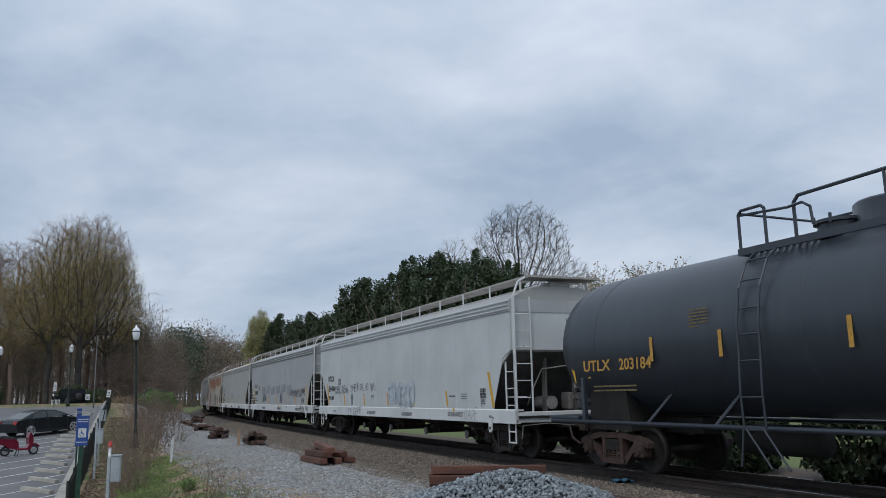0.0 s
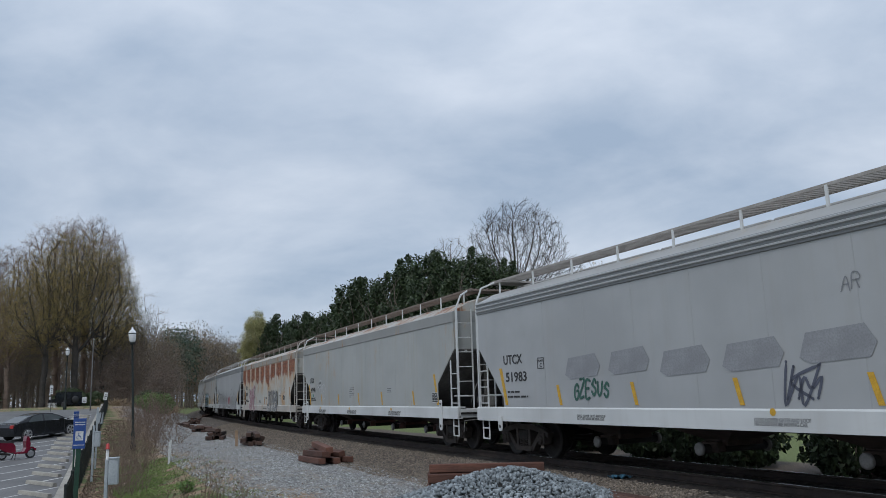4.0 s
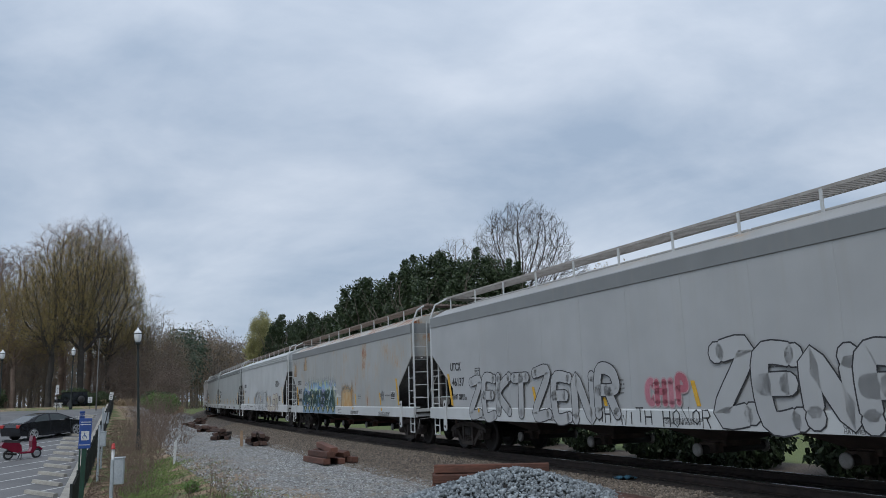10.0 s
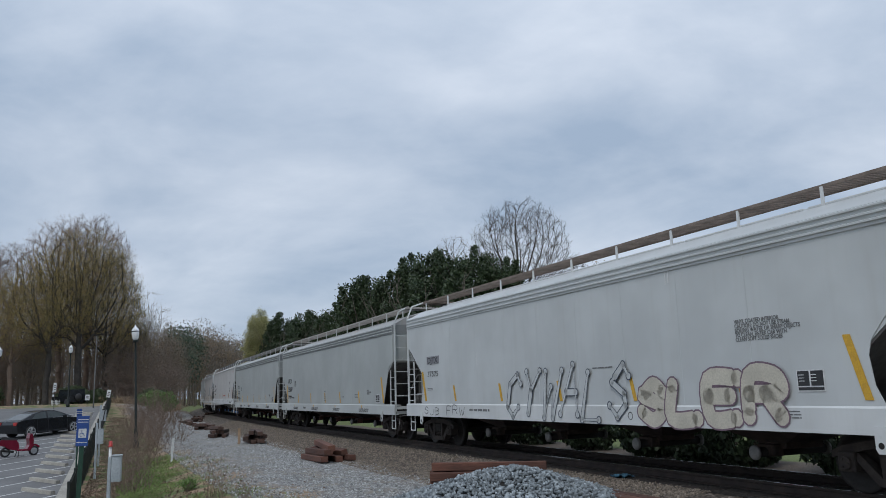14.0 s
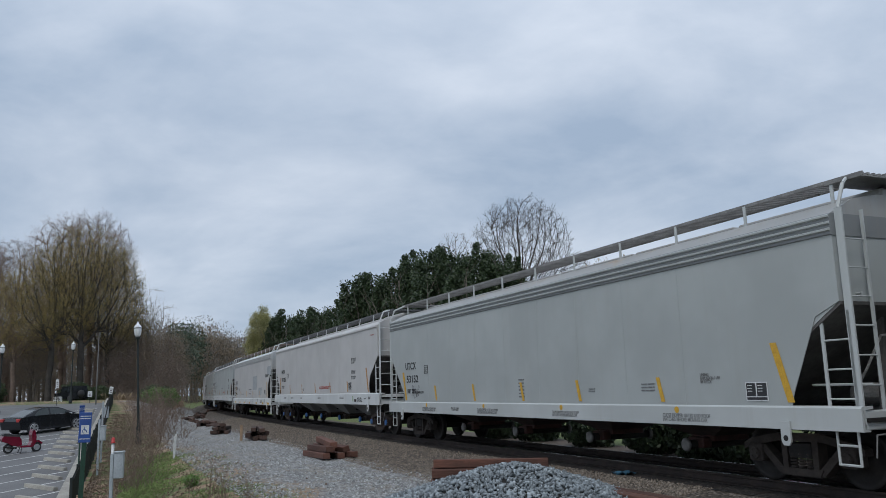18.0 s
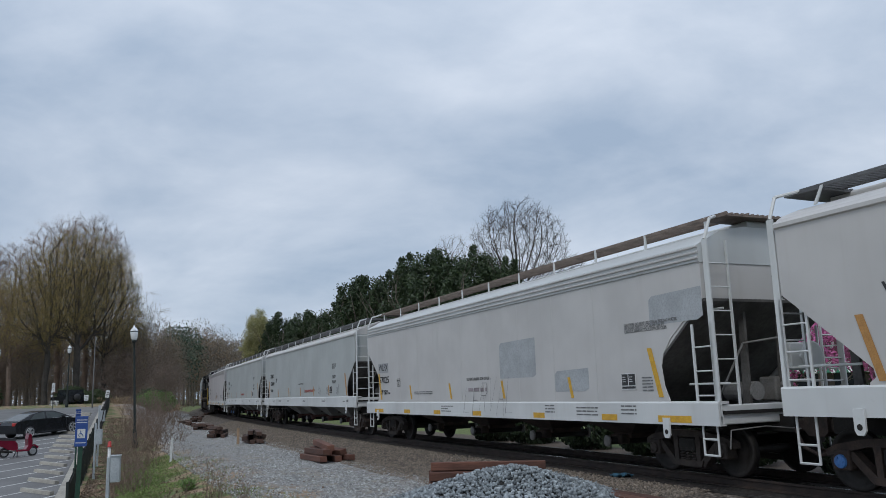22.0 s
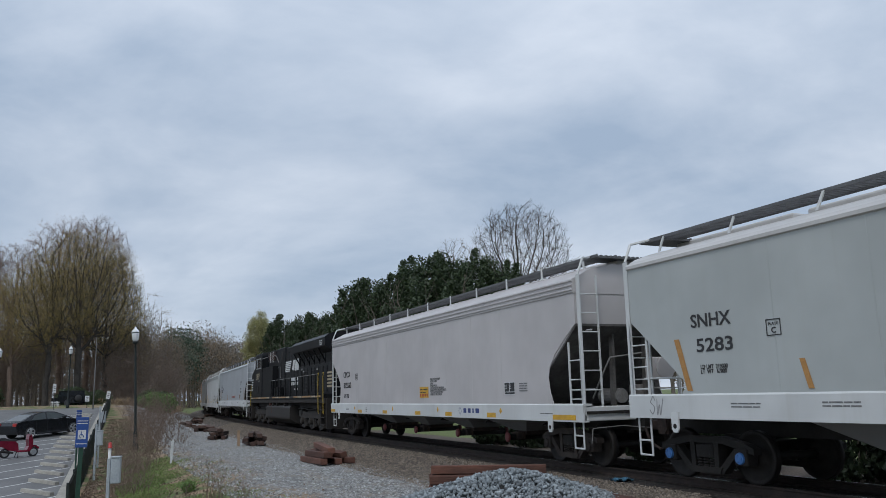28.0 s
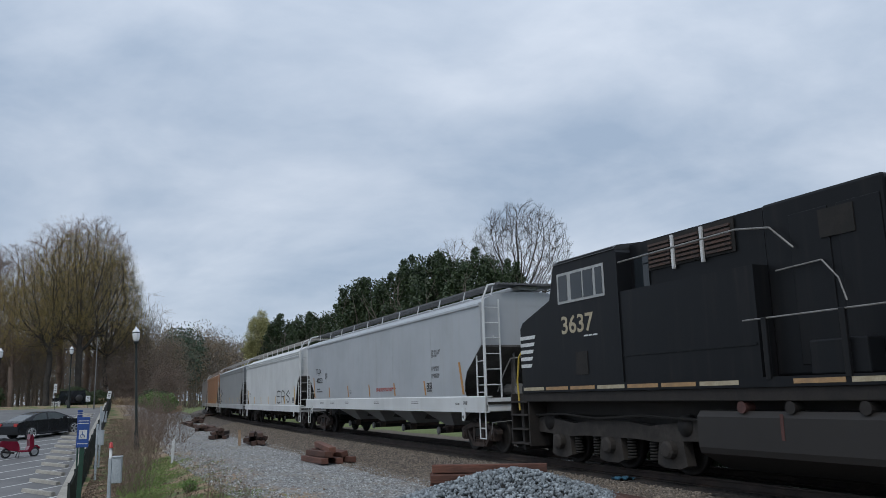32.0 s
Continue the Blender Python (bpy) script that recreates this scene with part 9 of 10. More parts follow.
def build_car_park():
    ys = [8 + 2.0 * k for k in range(33)]
    verts, faces, n = [], [], 16
    for y in ys:
        for i in range(n):
            x = float(fence_x(y)) - 0.25 - 34.0 * (i / (n - 1)) ** 1.3
            verts.append((x, y, float(lot_height(y)) + 0.01))
    for j in range(len(ys) - 1):
        for i in range(n - 1):
            faces.append((j * n + i, j * n + i + 1, (j + 1) * n + i + 1, (j + 1) * n + i))
    park = quick("car_park", verts, faces, M["asphalt"])
    tagged(park, "worn grey asphalt car park that climbs away", "car park", kind="structure")

    def on_lot(p, lift=0.0):
        return Vector((p.x, p.y, float(lot_height(p.y)) + 0.01 + lift))

    slope = math.degrees(math.atan(0.0571))
    # a wheel stop at the head of every bay and a painted line between bays
    stop = shape("wheel_stop", lambda bm: bar_along(bm, [(-0.09, 0), (-0.065, 0.12), (0.065, 0.12), (0.09, 0)], -0.9, 0.9))
    for k in range(19):
        c = Vector((-13.92, 27.6, 0)) + Vector((-0.92, 2.24, 0)) * (k - 2)
        p = on_lot(c)
        ob = thing("wheel_stop", "weathered concrete wheel stop at a parking bay", "wheel stop", Matrix.Translation(p) @ pose(0, 0, 0, 0, 0, -33 + random.uniform(-2, 2)) @ pose(0, 0, 0, 0, math.degrees(0.0571 * 0.55), 0), "wheel stops of the bays")
        piece("stop", stop, M["concrete"], ob)
        a = c + Vector((-0.47, 1.12, 0)) + ACROSS * 0.7 + Vector((0.2, -0.1, 0))
        b = a - ACROSS * 6.0
        w = Vector((ACROSS.y, -ACROSS.x, 0)) * 0.055
        vs = [on_lot(a + w, 0.004), on_lot(a - w, 0.004), on_lot(b - w, 0.004), on_lot(b + w, 0.004)]
        ob = quick("bay_line", vs, [(0, 1, 2, 3)], M["line_white"])
        ob.parent = park

    # concrete kerb wall under the fence, in cast lengths
    for k in range(26):
        y0, y1 = 9 + k * 3.2, 9 + k * 3.2 + 3.17
        a, b = Vector((float(fence_x(y0)), y0, 0)), Vector((float(fence_x(y1)), y1, 0))
        za, zb = float(lot_height(y0)), float(lot_height(y1))
        n = Vector((-0.926, -0.377, 0))
        vs = []
        for p, z in ((a, za), (b, zb)):
            vs += [p + n * 0.62 + Vector((0, 0, z - 0.2)), p + n * 0.60 + Vector((0, 0, z + 0.15)), p + n * 0.10 + Vector((0, 0, z + 0.17)), p + n * 0.10 + Vector((0, 0, z - 0.5))]
        ob = quick("kerb_length", vs, [(0, 1, 5, 4), (1, 2, 6, 5), (2, 3, 7, 6), (0, 3, 2, 1), (4, 5, 6, 7)], M["concrete"])
        ob.parent = park

    # iron fence: bays of pickets between posts
    for k in range(20):
        y0 = 22.0 + k * 2.6
        a, b = Vector((float(fence_x(y0)), y0, 0)), Vector((float(fence_x(y0 + 2.6)), y0 + 2.6, 0))
        za, zb = float(lot_height(y0)) - 0.05, float(lot_height(y0 + 2.6)) - 0.05
        ta, tb = za + 1.2, zb + 1.2
        fence = thing("iron_fence", "dark iron picket fence beside the car park", "fence", Matrix.Translation((a.x, a.y, 0)), "bays of the iron fence")
        d = b - a

        def post(bm):
            box(bm, -0.035, 0.035, -0.035, 0.035, za - 0.3, ta + 0.05)
        piece("post", shape("fence_post%d" % k, post), M["iron"], fence)
        for z0, z1, nm in ((ta - 0.06, tb - 0.06, "top_rail"), (za + 0.1, zb + 0.1, "bottom_rail")):
            piece(nm, shape("%s%d" % (nm, k), lambda bm: rod(bm, (0, 0, z0), (d.x, d.y, z1), 0.028, 4)), M["iron"], fence)
        for i in range(1, 19 if k < 10 else 13):
            t = i / (19 if k < 10 else 13)
            piece("picket", shape("picket%d" % k, lambda bm: box(bm, -0.013, 0.013, -0.013, 0.013, za, ta)), M["iron"], fence, pose(d.x * t, d.y * t, (ta + (tb - ta) * t) - ta))

    # street lamps with acorn heads
    def lamp(x, y, top, turn, label):
        g = ground_at(x, y)
        h = top - g
        ob = thing("street_lamp", label, "street lamp", pose(x, y, g, 0, turn, 0), "lamps of the car park")
        piece("post", shape("lamp_post%.1f" % h, lambda bm: lathe(bm, [(0.15, -0.1), (0.15, 0.25), (0.11, 0.32), (0.10, 0.8), (0.062, 0.95), (0.05, h - 1.2), (0.045, h - 0.86), (0.08, h - 0.84), (0.08, h - 0.78)], 12), True), M["iron"], ob)
        piece("globe", shape("lamp_globe", lambda bm: lathe(bm, [(0.09, -0.76), (0.155, -0.64), (0.18, -0.46), (0.18, -0.34), (0.17, -0.31)], 14), True), M["lamp_glass"], ob, pose(0, 0, h))
        piece("cap", shape("lamp_cap", lambda bm: lathe(bm, [(0.19, -0.32), (0.20, -0.29), (0.14, -0.17), (0.085, -0.12), (0.055, -0.09), (0.045, -0.04), (0.02, 0.0)], 14), True), M["lamp_glass"], ob, pose(0, 0, h))
        piece("collar", shape("lamp_collar", lambda bm: lathe(bm, [(0.10, -0.86), (0.125, -0.82), (0.125, -0.77), (0.10, -0.74)], 12), True), M["iron"], ob, pose(0, 0, h))
        piece("cap_band", shape("lamp_band", lambda bm: lathe(bm, [(0.185, -0.335), (0.205, -0.325), (0.205, -0.30), (0.185, -0.29)], 14), True), M["iron"], ob, pose(0, 0, h))

    lamp(-15.45, 40.0, 5.40, -2.6, "black lamp post with a frosted acorn globe by the fence")
    lamp(-34.55, 73.0, 6.85, 0, "black lamp post with a frosted acorn globe in the car park")
    lamp(-34.9, 62.0, 6.05, 0, "black lamp post with a frosted acorn globe in the car park")

    # parking signs on posts
    def sign(x, y, z0, z1, w, post_mat, face_mat, label, turn=0, tilt=0, symbol=False, kind="parking sign", post_w=0.02):
        g = ground_at(x, y)
        ob = thing("parking_sign", label, kind, pose(x, y, 0, 0, tilt, turn))
        piece("post", shape("sign_post%.1f%.1f" % (g, z1), lambda bm: soft_box(bm, -post_w, post_w, -0.02, 0.03, g - 0.1, z1 - 0.05, 0.008)), post_mat, ob)
        f = piece("face", shape("sign_face%.1f%.1f" % (z0, x), lambda bm: soft_box(bm, -w / 2, w / 2, -0.035, -0.022, z0, z1, 0.005)), face_mat, ob)
        h = z1 - z0
        if symbol:
            piece("symbol_plate", shape("sym", lambda bm: box(bm, -0.09, 0.09, -0.038, -0.034, z0 + 0.2, z0 + 0.42)), M["white"], f)
            def chair(bm):
                for k in range(10):
                    a, b = 0.4 + k * 0.42, 0.4 + (k + 1) * 0.42
                    rod(bm, (0.045 * math.cos(a) - 0.01, -0.04, z0 + 0.275 + 0.045 * math.sin(a)), (0.045 * math.cos(b) - 0.01, -0.04, z0 + 0.275 + 0.045 * math.sin(b)), 0.008, 4)
                pipe(bm, [(-0.015, -0.04, z0 + 0.385), (-0.01, -0.04, z0 + 0.30), (0.03, -0.04, z0 + 0.295), (0.05, -0.04, z0 + 0.24)], 0.010, 4)
            piece("symbol", shape("chair", chair), M["sign_blue"], f)
            for r in range(3):
                piece("small_print", shape("signbar", lambda bm: box(bm, -0.12, 0.12, -0.038, -0.034, 0, 0.018)), M["white"], f, pose(0, 0, (z1 - 0.10, z1 - 0.16, z0 + 0.08)[r]))
        else:
            for r in range(3):
                piece("small_print", shape("sb%.2f" % w, lambda bm: box(bm, -w * 0.3, w * 0.3, -0.038, -0.034, 0, h * 0.08)), M["ink"], f, pose(0, 0, z0 + h * (0.2 + 0.22 * r)))
        return ob

    sign(-9.08, 20.0, 0.58, 1.31, 0.28, M["green_post"], M["sign_blue"], "blue accessible parking sign on a green post", 18, 1.0, True, post_w=0.055)
    sign(-12.62, 27.5, 0.85, 1.42, 0.20, M["green_post"], M["sign_blue"], "blue parking sign further along the fence", 62, 0, True)
    sign(-14.72, 34.0, 1.83, 2.14, 0.15, M["ink"], M["white"], "small white notice on a leaning dark post", 20, 9)
    sign(-34.35, 70.0, 2.60, 3.35, 0.24, M["ink"], M["white"], "white parking notice on a dark post", 20)
    sign(-32.35, 72.0, 1.78, 2.28, 0.36, M["ink"], M["white"], "low white notice at the end of the car park", 20)

    # utility boxes on posts along the fence
    def utility(x, y, z0, z1, w, label, cap=False):
        g = ground_at(x, y)
        ob = thing("utility_box", label, "utility box", pose(x, y, 0, 0, 0, 14))
        piece("post", shape("upost%.1f" % x, lambda bm: soft_box(bm, -0.10, -0.03, -0.05, 0.05, g - 0.1, z1 + (-0.01 if y < 20 else 0.25), 0.01)), M["box_grey"], ob)
        bx = piece("cabinet", shape("ubox%.1f" % x, lambda bm: soft_box(bm, -0.02, w, -0.09, 0.09, z0, z1, 0.015)), M["box_grey"], ob)
        piece("lid", shape("ulid%.1f" % x, lambda bm: soft_box(bm, -0.03, w + 0.01, -0.11, 0.10, z1, z1 + 0.03, 0.008)), M["box_grey"], bx)
        piece("door_seam", shape("useam%.1f" % x, lambda bm: box(bm, 0.02, w - 0.04, -0.096, -0.088, z0 + 0.04, z1 - 0.04)), M["box_grey"], bx)
    utility(-7.45, 18.0, -0.10, 0.45, 0.18, "pale grey utility cabinet on a post in the verge")
    utility(-13.0, 30.0, 0.10, 0.62, 0.17, "pale grey utility cabinet by the fence")
    utility(-14.75, 34.3, 0.82, 1.25, 0.16, "tall pale grey utility cabinet by the fence")
    m = thing("marker_post", "white marker post with a red cap", "marker post", pose(-8.02, 19.2, ground_at(-8.02, 19.2)))
    g = ground_at(-7.95, 19.2)
    piece("post", shape("marker_pole", lambda bm: lathe(bm, [(0.035, -0.1), (0.035, 0.60 - g)], 10), True), M["white"], m)
    piece("cap", shape("marker_cap", lambda bm: lathe(bm, [(0.065, 0.60 - g), (0.045, 0.62 - g), (0.04, 0.71 - g), (0.02, 0.73 - g)], 10), True), M["red_paint"], m)
    pole = thing("thin_pole", "slender pale pole among the trees", "pole", pose(-30.9, 70.0, ground_at(-30.9, 70.0)))
    piece("pole", shape("thin_pole", lambda bm: lathe(bm, [(0.06, -0.2), (0.05, 3.0), (0.035, 6.2), (0.02, 6.3)], 8), True), M["galv"], pole)


def sedan(x, y, turn, label, body_mat):
    """A four-door saloon; it faces its own +x."""
    g = float(lot_height(y)) + 0.01
    car = thing("sedan", label, "car", pose(x, y, g, 0, -3.0, turn))

    def hull(bm):
        side = [(-2.22, 0.50), (-2.26, 0.78), (-2.15, 0.95), (-1.55, 1.02), (0.75, 0.98), (1.70, 0.86), (2.15, 0.72), (2.26, 0.52), (2.20, 0.28), (1.75, 0.24), (1.72, 0.40), (1.60, 0.58), (1.38, 0.66), (1.16, 0.58), (1.04, 0.40), (1.01, 0.22), (-1.01, 0.22), (-1.04, 0.40), (-1.16, 0.58), (-1.38, 0.66), (-1.60, 0.58), (-1.72, 0.40), (-1.75, 0.26), (-2.15, 0.30)]
        slab(bm, side, -0.86, 0.86)
    piece("body", shape("sedan_hull", hull), body_mat, car)

    line = [(-1.98, 0.97), (-1.55, 1.14), (-1.05, 1.32), (-0.62, 1.405), (-0.15, 1.43), (0.28, 1.39), (0.66, 1.26), (1.02, 1.10), (1.42, 0.94)]

    def inset(z):
        return 0.80 - (z - 0.96) * 0.40

    def roof(bm):
        a = [bm.verts.new((x, -inset(z), z)) for x, z in line]
        b = [bm.verts.new((x, inset(z), z)) for x, z in line]
        bm.faces.new(a)
        bm.faces.new(b[::-1])
        for i in range(len(a) - 1):
            bm.faces.new((a[i], a[i + 1], b[i + 1], b[i]))
        bm.faces.new((a[-1], a[0], b[0], b[-1]))
    piece("roof", shape("sedan_roof", roof), body_mat, car)

    def side_glass(bm, pts):
        bm.faces.new([bm.verts.new((x, -inset(z) - 0.008, z)) for x, z in pts])

    panes = (("rear_side_window", [(-1.30, 1.01), (-0.36, 1.01), (-0.34, 1.37), (-0.62, 1.355), (-1.0, 1.27)]), ("front_side_window", [(-0.26, 1.01), (1.02, 1.00), (0.62, 1.22), (0.26, 1.335), (-0.15, 1.375), (-0.24, 1.375)]))
    for s in (1, -1):
        for nm, pts in panes:
            piece(nm, shape(nm, lambda bm: side_glass(bm, pts)), M["car_glass"], car, Matrix.Diagonal((1, s, 1, 1)))
        piece("window_trim", shape("sedan_trim", lambda bm: bar_along(bm, [(-0.83, 0.975), (-0.815, 0.995), (-0.795, 0.99), (-0.795, 0.975)], -1.5, 1.15)), M["alloy"], car, Matrix.Diagonal((1, s, 1, 1)))
        piece("door_sill", shape("sedan_sill", lambda bm: soft_box(bm, -0.98, 0.98, -0.885, -0.84, 0.20, 0.30, 0.02)), body_mat, car, Matrix.Diagonal((1, s, 1, 1)))
        for gx in (-1.0, -0.30, 0.98):
            piece("door_gap", shape("sedan_gap", lambda bm: box(bm, -0.006, 0.006, -0.8625, -0.86, 0.30, 0.96)), M["ink"], car, Matrix.Diagonal((1, s, 1, 1)) @ pose(gx, 0, 0))
    piece("windscreen", shape("sedan_screen", lambda bm: bm.faces.new([bm.verts.new(v) for v in ((1.36, -0.72, 0.975), (1.36, 0.72, 0.975), (0.72, 0.60, 1.25), (0.36, 0.56, 1.38), (0.36, -0.56, 1.38), (0.72, -0.60, 1.25))])), M["car_glass"], car)
    piece("rear_window", shape("sedan_rear", lambda bm: bm.faces.new([bm.verts.new(v) for v in ((-1.90, -0.70, 1.015), (-1.90, 0.70, 1.015), (-1.08, 0.57, 1.325), (-1.08, -0.57, 1.325))])), M["car_glass"], car)
    for wx in (-1.38, 1.38):
        for s in (-1, 1):
            tyre = piece("wheel", shape("tyre", lambda bm: lathe(bm, [(0.20, -0.10), (0.30, -0.105), (0.325, -0.08), (0.33, 0.0), (0.325, 0.08), (0.30, 0.105), (0.20, 0.10)], 24, "y"), True), M["ink"], car, pose(wx, s * 0.78, 0.33))

            def rim(bm):
                for k in range(5):
                    a = k * math.tau / 5
                    slab_pts = [(0.0, -0.03), (0.23, -0.036), (0.23, 0.036), (0.0, 0.03)]
                    vs = [(px * math.cos(a) - pz * math.sin(a), px * math.sin(a) + pz * math.cos(a)) for px, pz in slab_pts]
                    slab(bm, vs, -0.125, -0.10)
                for k in range(20):
                    a, b = k * math.tau / 20, (k + 1) * math.tau / 20
                    rod(bm, (0.24 * math.cos(a), -0.115, 0.24 * math.sin(a)), (0.24 * math.cos(b), -0.115, 0.24 * math.sin(b)), 0.02, 5)
            piece("rim", shape("rim", rim), M["alloy"], tyre, pose(0, 0, 0, 0, 0, 0 if s < 0 else 180))
    for s in (-1, 1):
        piece("tail_light", shape("tail", lambda bm: soft_box(bm, -2.28, -2.05, -0.14, 0.14, 0.74, 0.92, 0.03)), M["red_paint"], car, pose(0, s * 0.70, 0))
        piece("headlight", shape("head", lambda bm: soft_box(bm, 1.85, 2.18, -0.16, 0.16, 0.62, 0.74, 0.03)), M["lamp_glass"], car, pose(0, s * 0.66, 0))
        piece("mirror", shape("mirror", lambda bm: soft_box(bm, 0.62, 0.82, -0.08, 0.08, 0.98, 1.10, 0.03)), body_mat, car, pose(0, s * 0.94, 0))
        for hx in (-0.75, 0.35):
            piece("door_handle", shape("handle", lambda bm: soft_box(bm, 0, 0.18, -0.01, 0.015, 0, 0.03, 0.006)), body_mat, car, pose(hx, s * 0.865, 0.80))
    return car


def scooter(x, y, turn):
    g = float(lot_height(y)) + 0.012
    ob = thing("motor_scooter", "red motor scooter on its stand", "scooter", pose(x, y, g, 0, 0, turn))
    red, dark = M["scooter_red"], M["ink"]
    for wx in (-0.60, 0.62):
        w = piece("wheel", shape("scoot_tyre", lambda bm: lathe(bm, [(0.13, -0.05), (0.20, -0.06), (0.225, 0), (0.20, 0.06), (0.13, 0.05)], 20, "y"), True), dark, ob, pose(wx, 0, 0.225))
        piece("rim", shape("scoot_rim", lambda bm: (lathe(bm, [(0.14, -0.055), (0.12, -0.06), (0.12, 0.06), (0.14, 0.055)], 20, "y"), [rod(bm, (0, 0, 0), (0.13 * math.cos(k * 2.094), 0, 0.13 * math.sin(k * 2.094)), 0.02, 5) for k in range(3)])), M["alloy"], w)
    piece("rear_body", shape("scoot_body", lambda bm: slab(bm, [(-0.95, 0.66), (-0.90, 0.55), (-0.72, 0.50), (-0.50, 0.36), (-0.25, 0.30), (-0.06, 0.36), (-0.10, 0.62), (-0.2, 0.74), (-0.6, 0.77), (-0.86, 0.80)], -0.17, 0.17)), red, ob)
    piece("seat", shape("scoot_seat", lambda bm: slab(bm, [(-0.84, 0.80), (-0.62, 0.765), (-0.18, 0.735), (-0.12, 0.80), (-0.22, 0.85), (-0.5, 0.85), (-0.62, 0.91), (-0.82, 0.92), (-0.88, 0.87)], -0.15, 0.15)), dark, ob)
    piece("footboard", shape("scoot_floor", lambda bm: soft_box(bm, -0.15, 0.36, -0.18, 0.18, 0.24, 0.33, 0.02)), red, ob)
    piece("leg_shield", shape("scoot_shield", lambda bm: slab(bm, [(0.22, 0.25), (0.40, 0.26), (0.53, 0.45), (0.54, 0.70), (0.46, 1.02), (0.36, 1.04), (0.33, 0.80), (0.36, 0.50), (0.28, 0.34)], -0.21, 0.21)), red, ob)
    piece("front_fender", shape("scoot_fender", lambda bm: slab(bm, [(0.40, 0.42), (0.50, 0.52), (0.70, 0.53), (0.86, 0.42), (0.82, 0.34), (0.66, 0.47), (0.50, 0.42)], -0.08, 0.08)), red, ob)
    piece("handlebar", shape("scoot_bar", lambda bm: (pipe(bm, [(0.34, -0.32, 1.00), (0.42, -0.12, 0.98), (0.42, 0.12, 0.98), (0.34, 0.32, 1.00)], 0.02), soft_box(bm, 0.36, 0.52, -0.10, 0.10, 0.90, 1.03, 0.03))), dark, ob)
    piece("mirror", shape("scoot_mirror", lambda bm: (rod(bm, (0.40, -0.2, 1.0), (0.36, -0.26, 1.2), 0.01), lathe(bm, [(0.05, -0.01), (0.06, 0), (0.05, 0.01)], 10, "x", (0.36, -0.27, 1.24)))), M["alloy"], ob)
    piece("headlight", shape("scoot_light", lambda bm: lathe(bm, [(0.07, 0.50), (0.07, 0.54), (0.04, 0.56)], 12, "x", (0, 0, 0.96))), M["lamp_glass"], ob)
    piece("stand", shape("scoot_stand", lambda bm: (rod(bm, (-0.05, -0.1, 0.28), (-0.12, -0.24, 0.0), 0.018), rod(bm, (-0.05, 0.1, 0.28), (-0.12, 0.2, 0.0), 0.018))), dark, ob)
    piece("exhaust", shape("scoot_exhaust", lambda bm: rod(bm, (-0.3, -0.18, 0.24), (-0.85, -0.2, 0.32), 0.05, 10)), M["steel_dark"], ob)


def off_road_car(x, y, turn):
    """A dark off-road car parked far off among the shrubs."""
    g = ground_at(x, y)
    ob = thing("off_road_car", "dark off-road car parked among shrubs", "car", pose(x, y, g, 0, 0, turn))
    piece("body", shape("suv_body", lambda bm: slab(bm, [(-2.0, 0.45), (-2.0, 1.1), (1.9, 1.05), (2.0, 0.5)], -0.85, 0.85)), M["car_black"], ob)
    piece("cabin", shape("suv_cabin", lambda bm: slab(bm, [(-1.95, 1.08), (-1.85, 1.75), (0.4, 1.75), (0.8, 1.05)], -0.78, 0.78)), M["car_black"], ob)
    for s in (-1, 1):
        piece("side_window", shape("suv_glass", lambda bm: slab(bm, [(-1.7, 1.18), (-1.65, 1.62), (0.3, 1.62), (0.55, 1.18)], -0.006, 0.006)), M["glass"], ob, pose(0, s * 0.786, 0))
        for wx in (-1.25, 1.25):
            piece("wheel", shape("suv_tyre", lambda bm: lathe(bm, [(0.22, -0.12), (0.37, -0.12), (0.40, 0), (0.37, 0.12), (0.22, 0.12)], 20, "y"), True), M["ink"], ob, pose(wx, s * 0.75, 0.40))
    piece("spare_wheel", shape("suv_spare", lambda bm: lathe(bm, [(0.2, -2.05), (0.36, -2.06), (0.38, -2.14), (0.34, -2.22), (0.1, -2.23)], 20, "x", (0, 0, 0.95)), True), M["ink"], ob)


M["alloy"] = plain("alloy_wheel", (0.55, 0.56, 0.57), (0.42, 0.43, 0.44), 5.0, 30.0, 0.3, 0.4)
M["scooter_red"] = plain("dark_red_scooter_paint", (0.19, 0.008, 0.03), (0.14, 0.008, 0.024), 3.0, 40.0, 0.2, 0, 0.02)
# the greenish grey base colour stands in for a reflection in the windows
M["car_glass"] = plain("reflection_toned_glass", (0.055, 0.066, 0.066), (0.04, 0.05, 0.05), 2.0, 40.0, 0.04, 0, 0.0)
M["car_black"] = plain("black_car_paint", (0.014, 0.016, 0.02), (0.011, 0.013, 0.016), 2.0, 40.0, 0.18, 0, 0.02)
build_car_park()
sedan(-23.75, 47.3, 63, "glossy black saloon car parked in a bay", M["car_black"])
scooter(-19.88, 37.5, 46)
off_road_car(-40.3, 85.2, 142)
gate = thing("picket_panel", "short white picket panel at the shrubs", "fence", pose(-37.3, 75.5, ground_at(-37.3, 75.5), 0, 0, 25) @ Matrix.Diagonal((0.42, 0.42, 0.6, 1)))
for k in range(7):
    piece("picket", shape("white_picket", lambda bm: slab(bm, [(-0.05, 0), (0.05, 0), (0.05, 0.8), (0, 0.9), (-0.05, 0.8)], -0.012, 0.012)), M["white"], gate, pose(k * 0.26, 0, 0))
for z in (0.25, 0.62):
    piece("cross_rail", shape("white_rail", lambda bm: box(bm, -0.1, 1.7, 0.012, 0.04, 0, 0.07)), M["white"], gate, pose(0, 0, z))

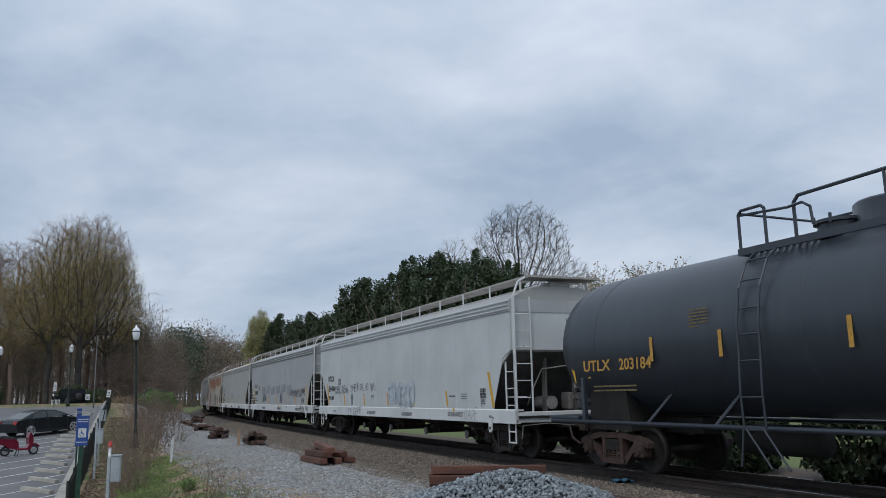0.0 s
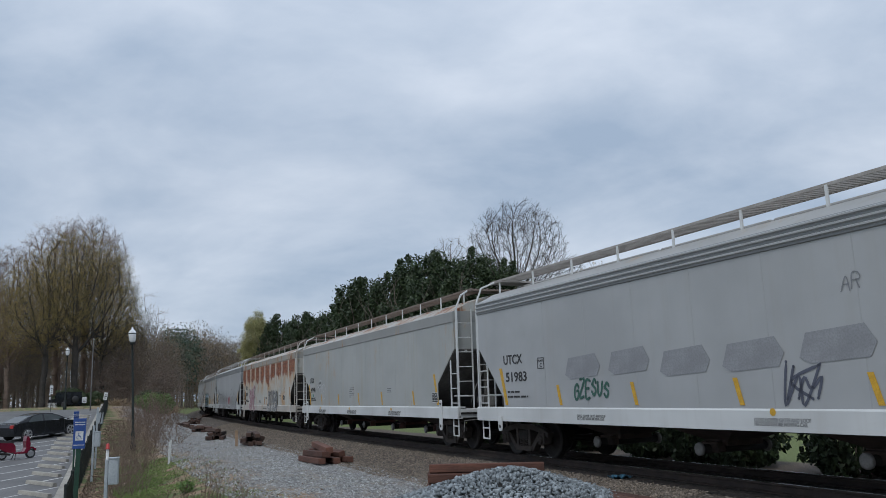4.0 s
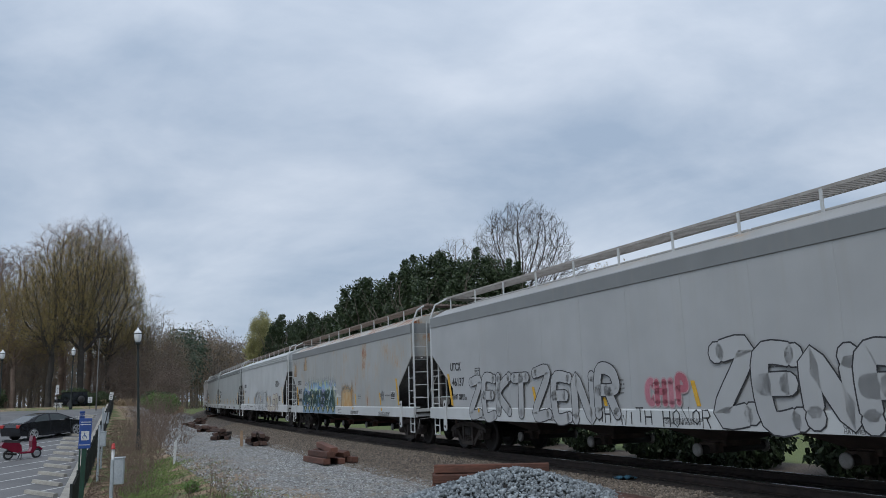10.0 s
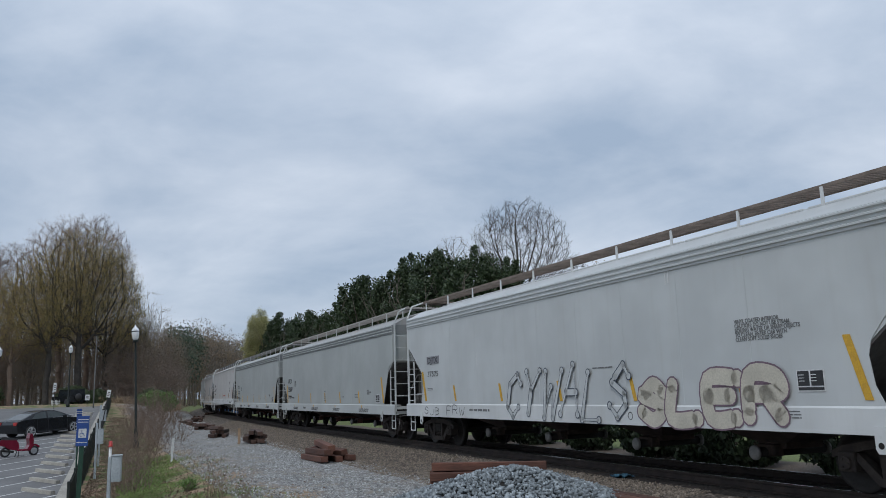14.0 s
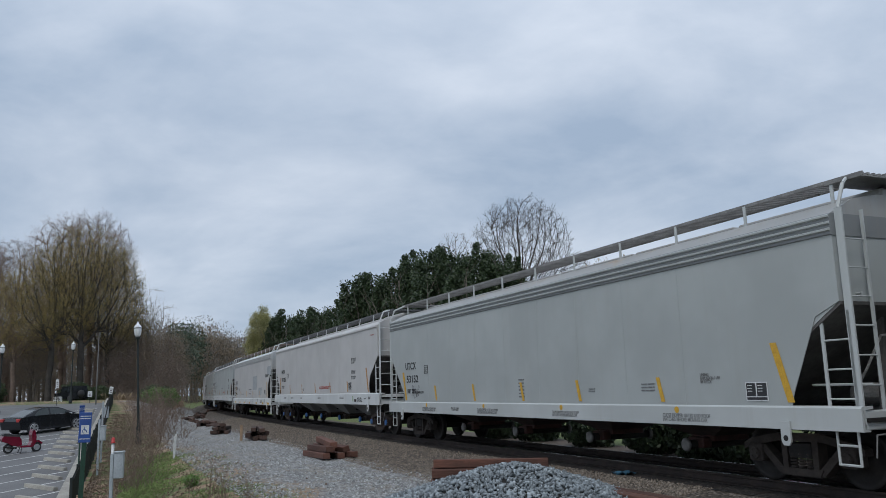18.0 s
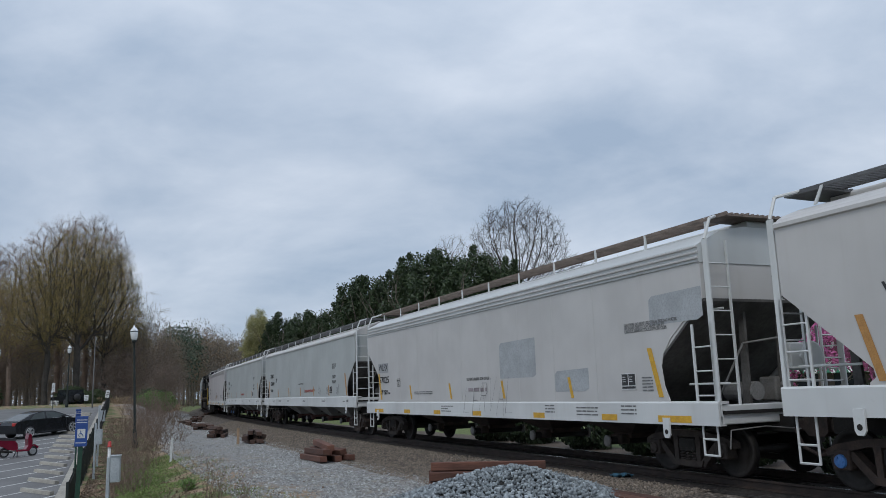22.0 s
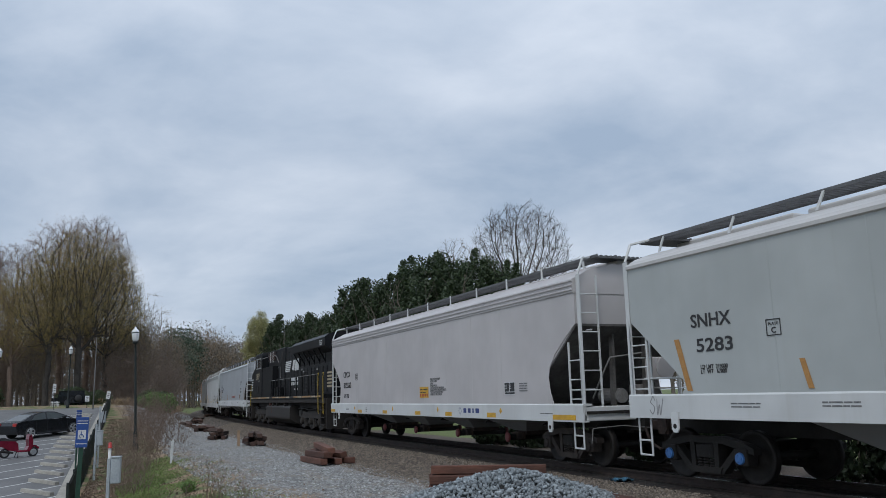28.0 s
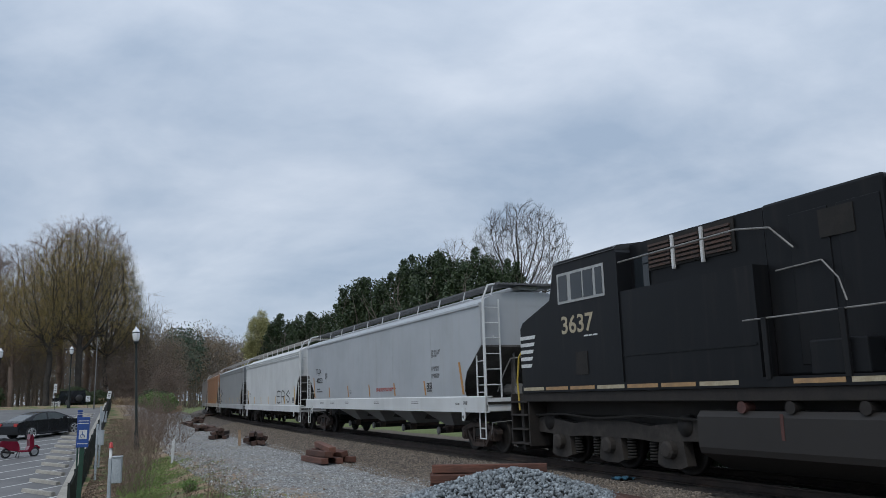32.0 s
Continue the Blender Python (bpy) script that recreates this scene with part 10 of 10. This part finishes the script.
# ---- the shops beyond the lawn ----
M["shop_wall"] = plain("white_clapboard", (0.62, 0.63, 0.63), (0.52, 0.53, 0.53), 2.0, 20.0, 0.7)
M["shop_dark"] = plain("brown_shop_front", (0.10, 0.075, 0.062), (0.07, 0.055, 0.046), 2.0, 20.0, 0.7)
M["awning_green"] = plain("green_awning_cloth", (0.03, 0.17, 0.10), (0.025, 0.13, 0.08), 3.0, 30.0, 0.8)
M["shop_roof"] = plain("grey_shingle_roof", (0.16, 0.155, 0.15), (0.11, 0.105, 0.10), 3.0, 30.0, 0.9)


def shop(x, y, turn, wide):
    """A low row of shops: dark front under a striped awning, white upper wall with windows, pitched roof."""
    g = ground_at(x, y)
    ob = thing("shop_building", "low shop with a green and white striped awning", "building", pose(x, y, g, 0, 0, turn))
    piece("wall", shape("shop_wall", lambda bm: box(bm, 0, wide, 0, 8, 2.6, 5.6)), M["shop_wall"], ob)
    piece("shop_front", shape("shop_front", lambda bm: box(bm, 0.1, wide - 0.1, 0.1, 7.9, -0.3, 2.6)), M["shop_dark"], ob)
    piece("roof", shape("shop_roof", lambda bm: slab(bm, [(-0.3, 5.6), (wide + 0.3, 5.6), (wide - 0.6, 6.9), (0.6, 6.9)], -0.4, 8.4)), M["shop_roof"], ob)
    n = int(wide / 0.3)
    for k in range(n):
        piece("awning_stripe", shape("stripe", lambda bm: slab(bm, [(0, 0), (0.29, 0), (0.29, 0.05), (0, 0.05)], -1.2, 0.0)), M["awning_green"] if k % 2 else M["white"], ob, Matrix.Translation((k * 0.3, -0.02, 2.75)) @ Matrix.Rotation(0.55, 4, "X"))
    for k in range(int(wide / 2.6)):
        w = piece("window", shape("shop_window", lambda bm: box(bm, 0, 0.9, -0.03, 0.0, 0, 1.5)), M["glass"], ob, pose(0.8 + 2.6 * k, 0, 3.4))
        piece("frame", shape("shop_frame", lambda bm: [box(bm, a, b, -0.06, 0.01, c, d) for a, b, c, d in ((-0.08, 0, -0.08, 1.58), (0.9, 0.98, -0.08, 1.58), (0, 0.9, -0.08, 0), (0, 0.9, 1.5, 1.58), (0, 0.9, 0.72, 0.78))]), M["shop_dark"], w)
        piece("display_pane", shape("shop_pane", lambda bm: box(bm, 0, 1.8, 0.05, 0.09, 0.5, 2.1)), M["glass"], ob, pose(0.4 + 2.6 * k, 0, 0))


shop(21.0, 62.0, -14, 21.0)

# ---- what moves ----


def advance(t):
    """How far the train has run at t, in metres along the line."""
    u = t - 16.0
    return 9.60 * u + 0.011 * u * u - 0.0001 * u ** 3


def car_pose(mid, pivot, t):
    s = mid - advance(t)
    a, b = on_line(s + pivot), on_line(s - pivot)
    d = b - a
    return Matrix.Translation((a + b) / 2) @ Matrix.Rotation(math.atan2(d.y, d.x), 4, "Z")


def motions():
    for car, mid in CARS:
        walk(car, [(t, car_pose(mid, car["pivot"], t)) for t in range(0, 33, 2)])
    # every wheelset rolls with the train; those at the same place in their trucks share one set of keys
    done = {}
    for ob, x, r in SPINNERS:
        if (x, r) not in done:
            rows = [(k / 15, pose(x, 0, r, 0, math.degrees((advance(k / 15) - advance(0)) / r), 0)) for k in range(481)]
            walk(ob, rows)
            done[(x, r)] = ob
        else:
            ob.rotation_mode = "QUATERNION"
            keys, first = ob.animation_data_create(), done[(x, r)].animation_data
            keys.action, keys.action_slot = first.action, first.action_slot


motions()
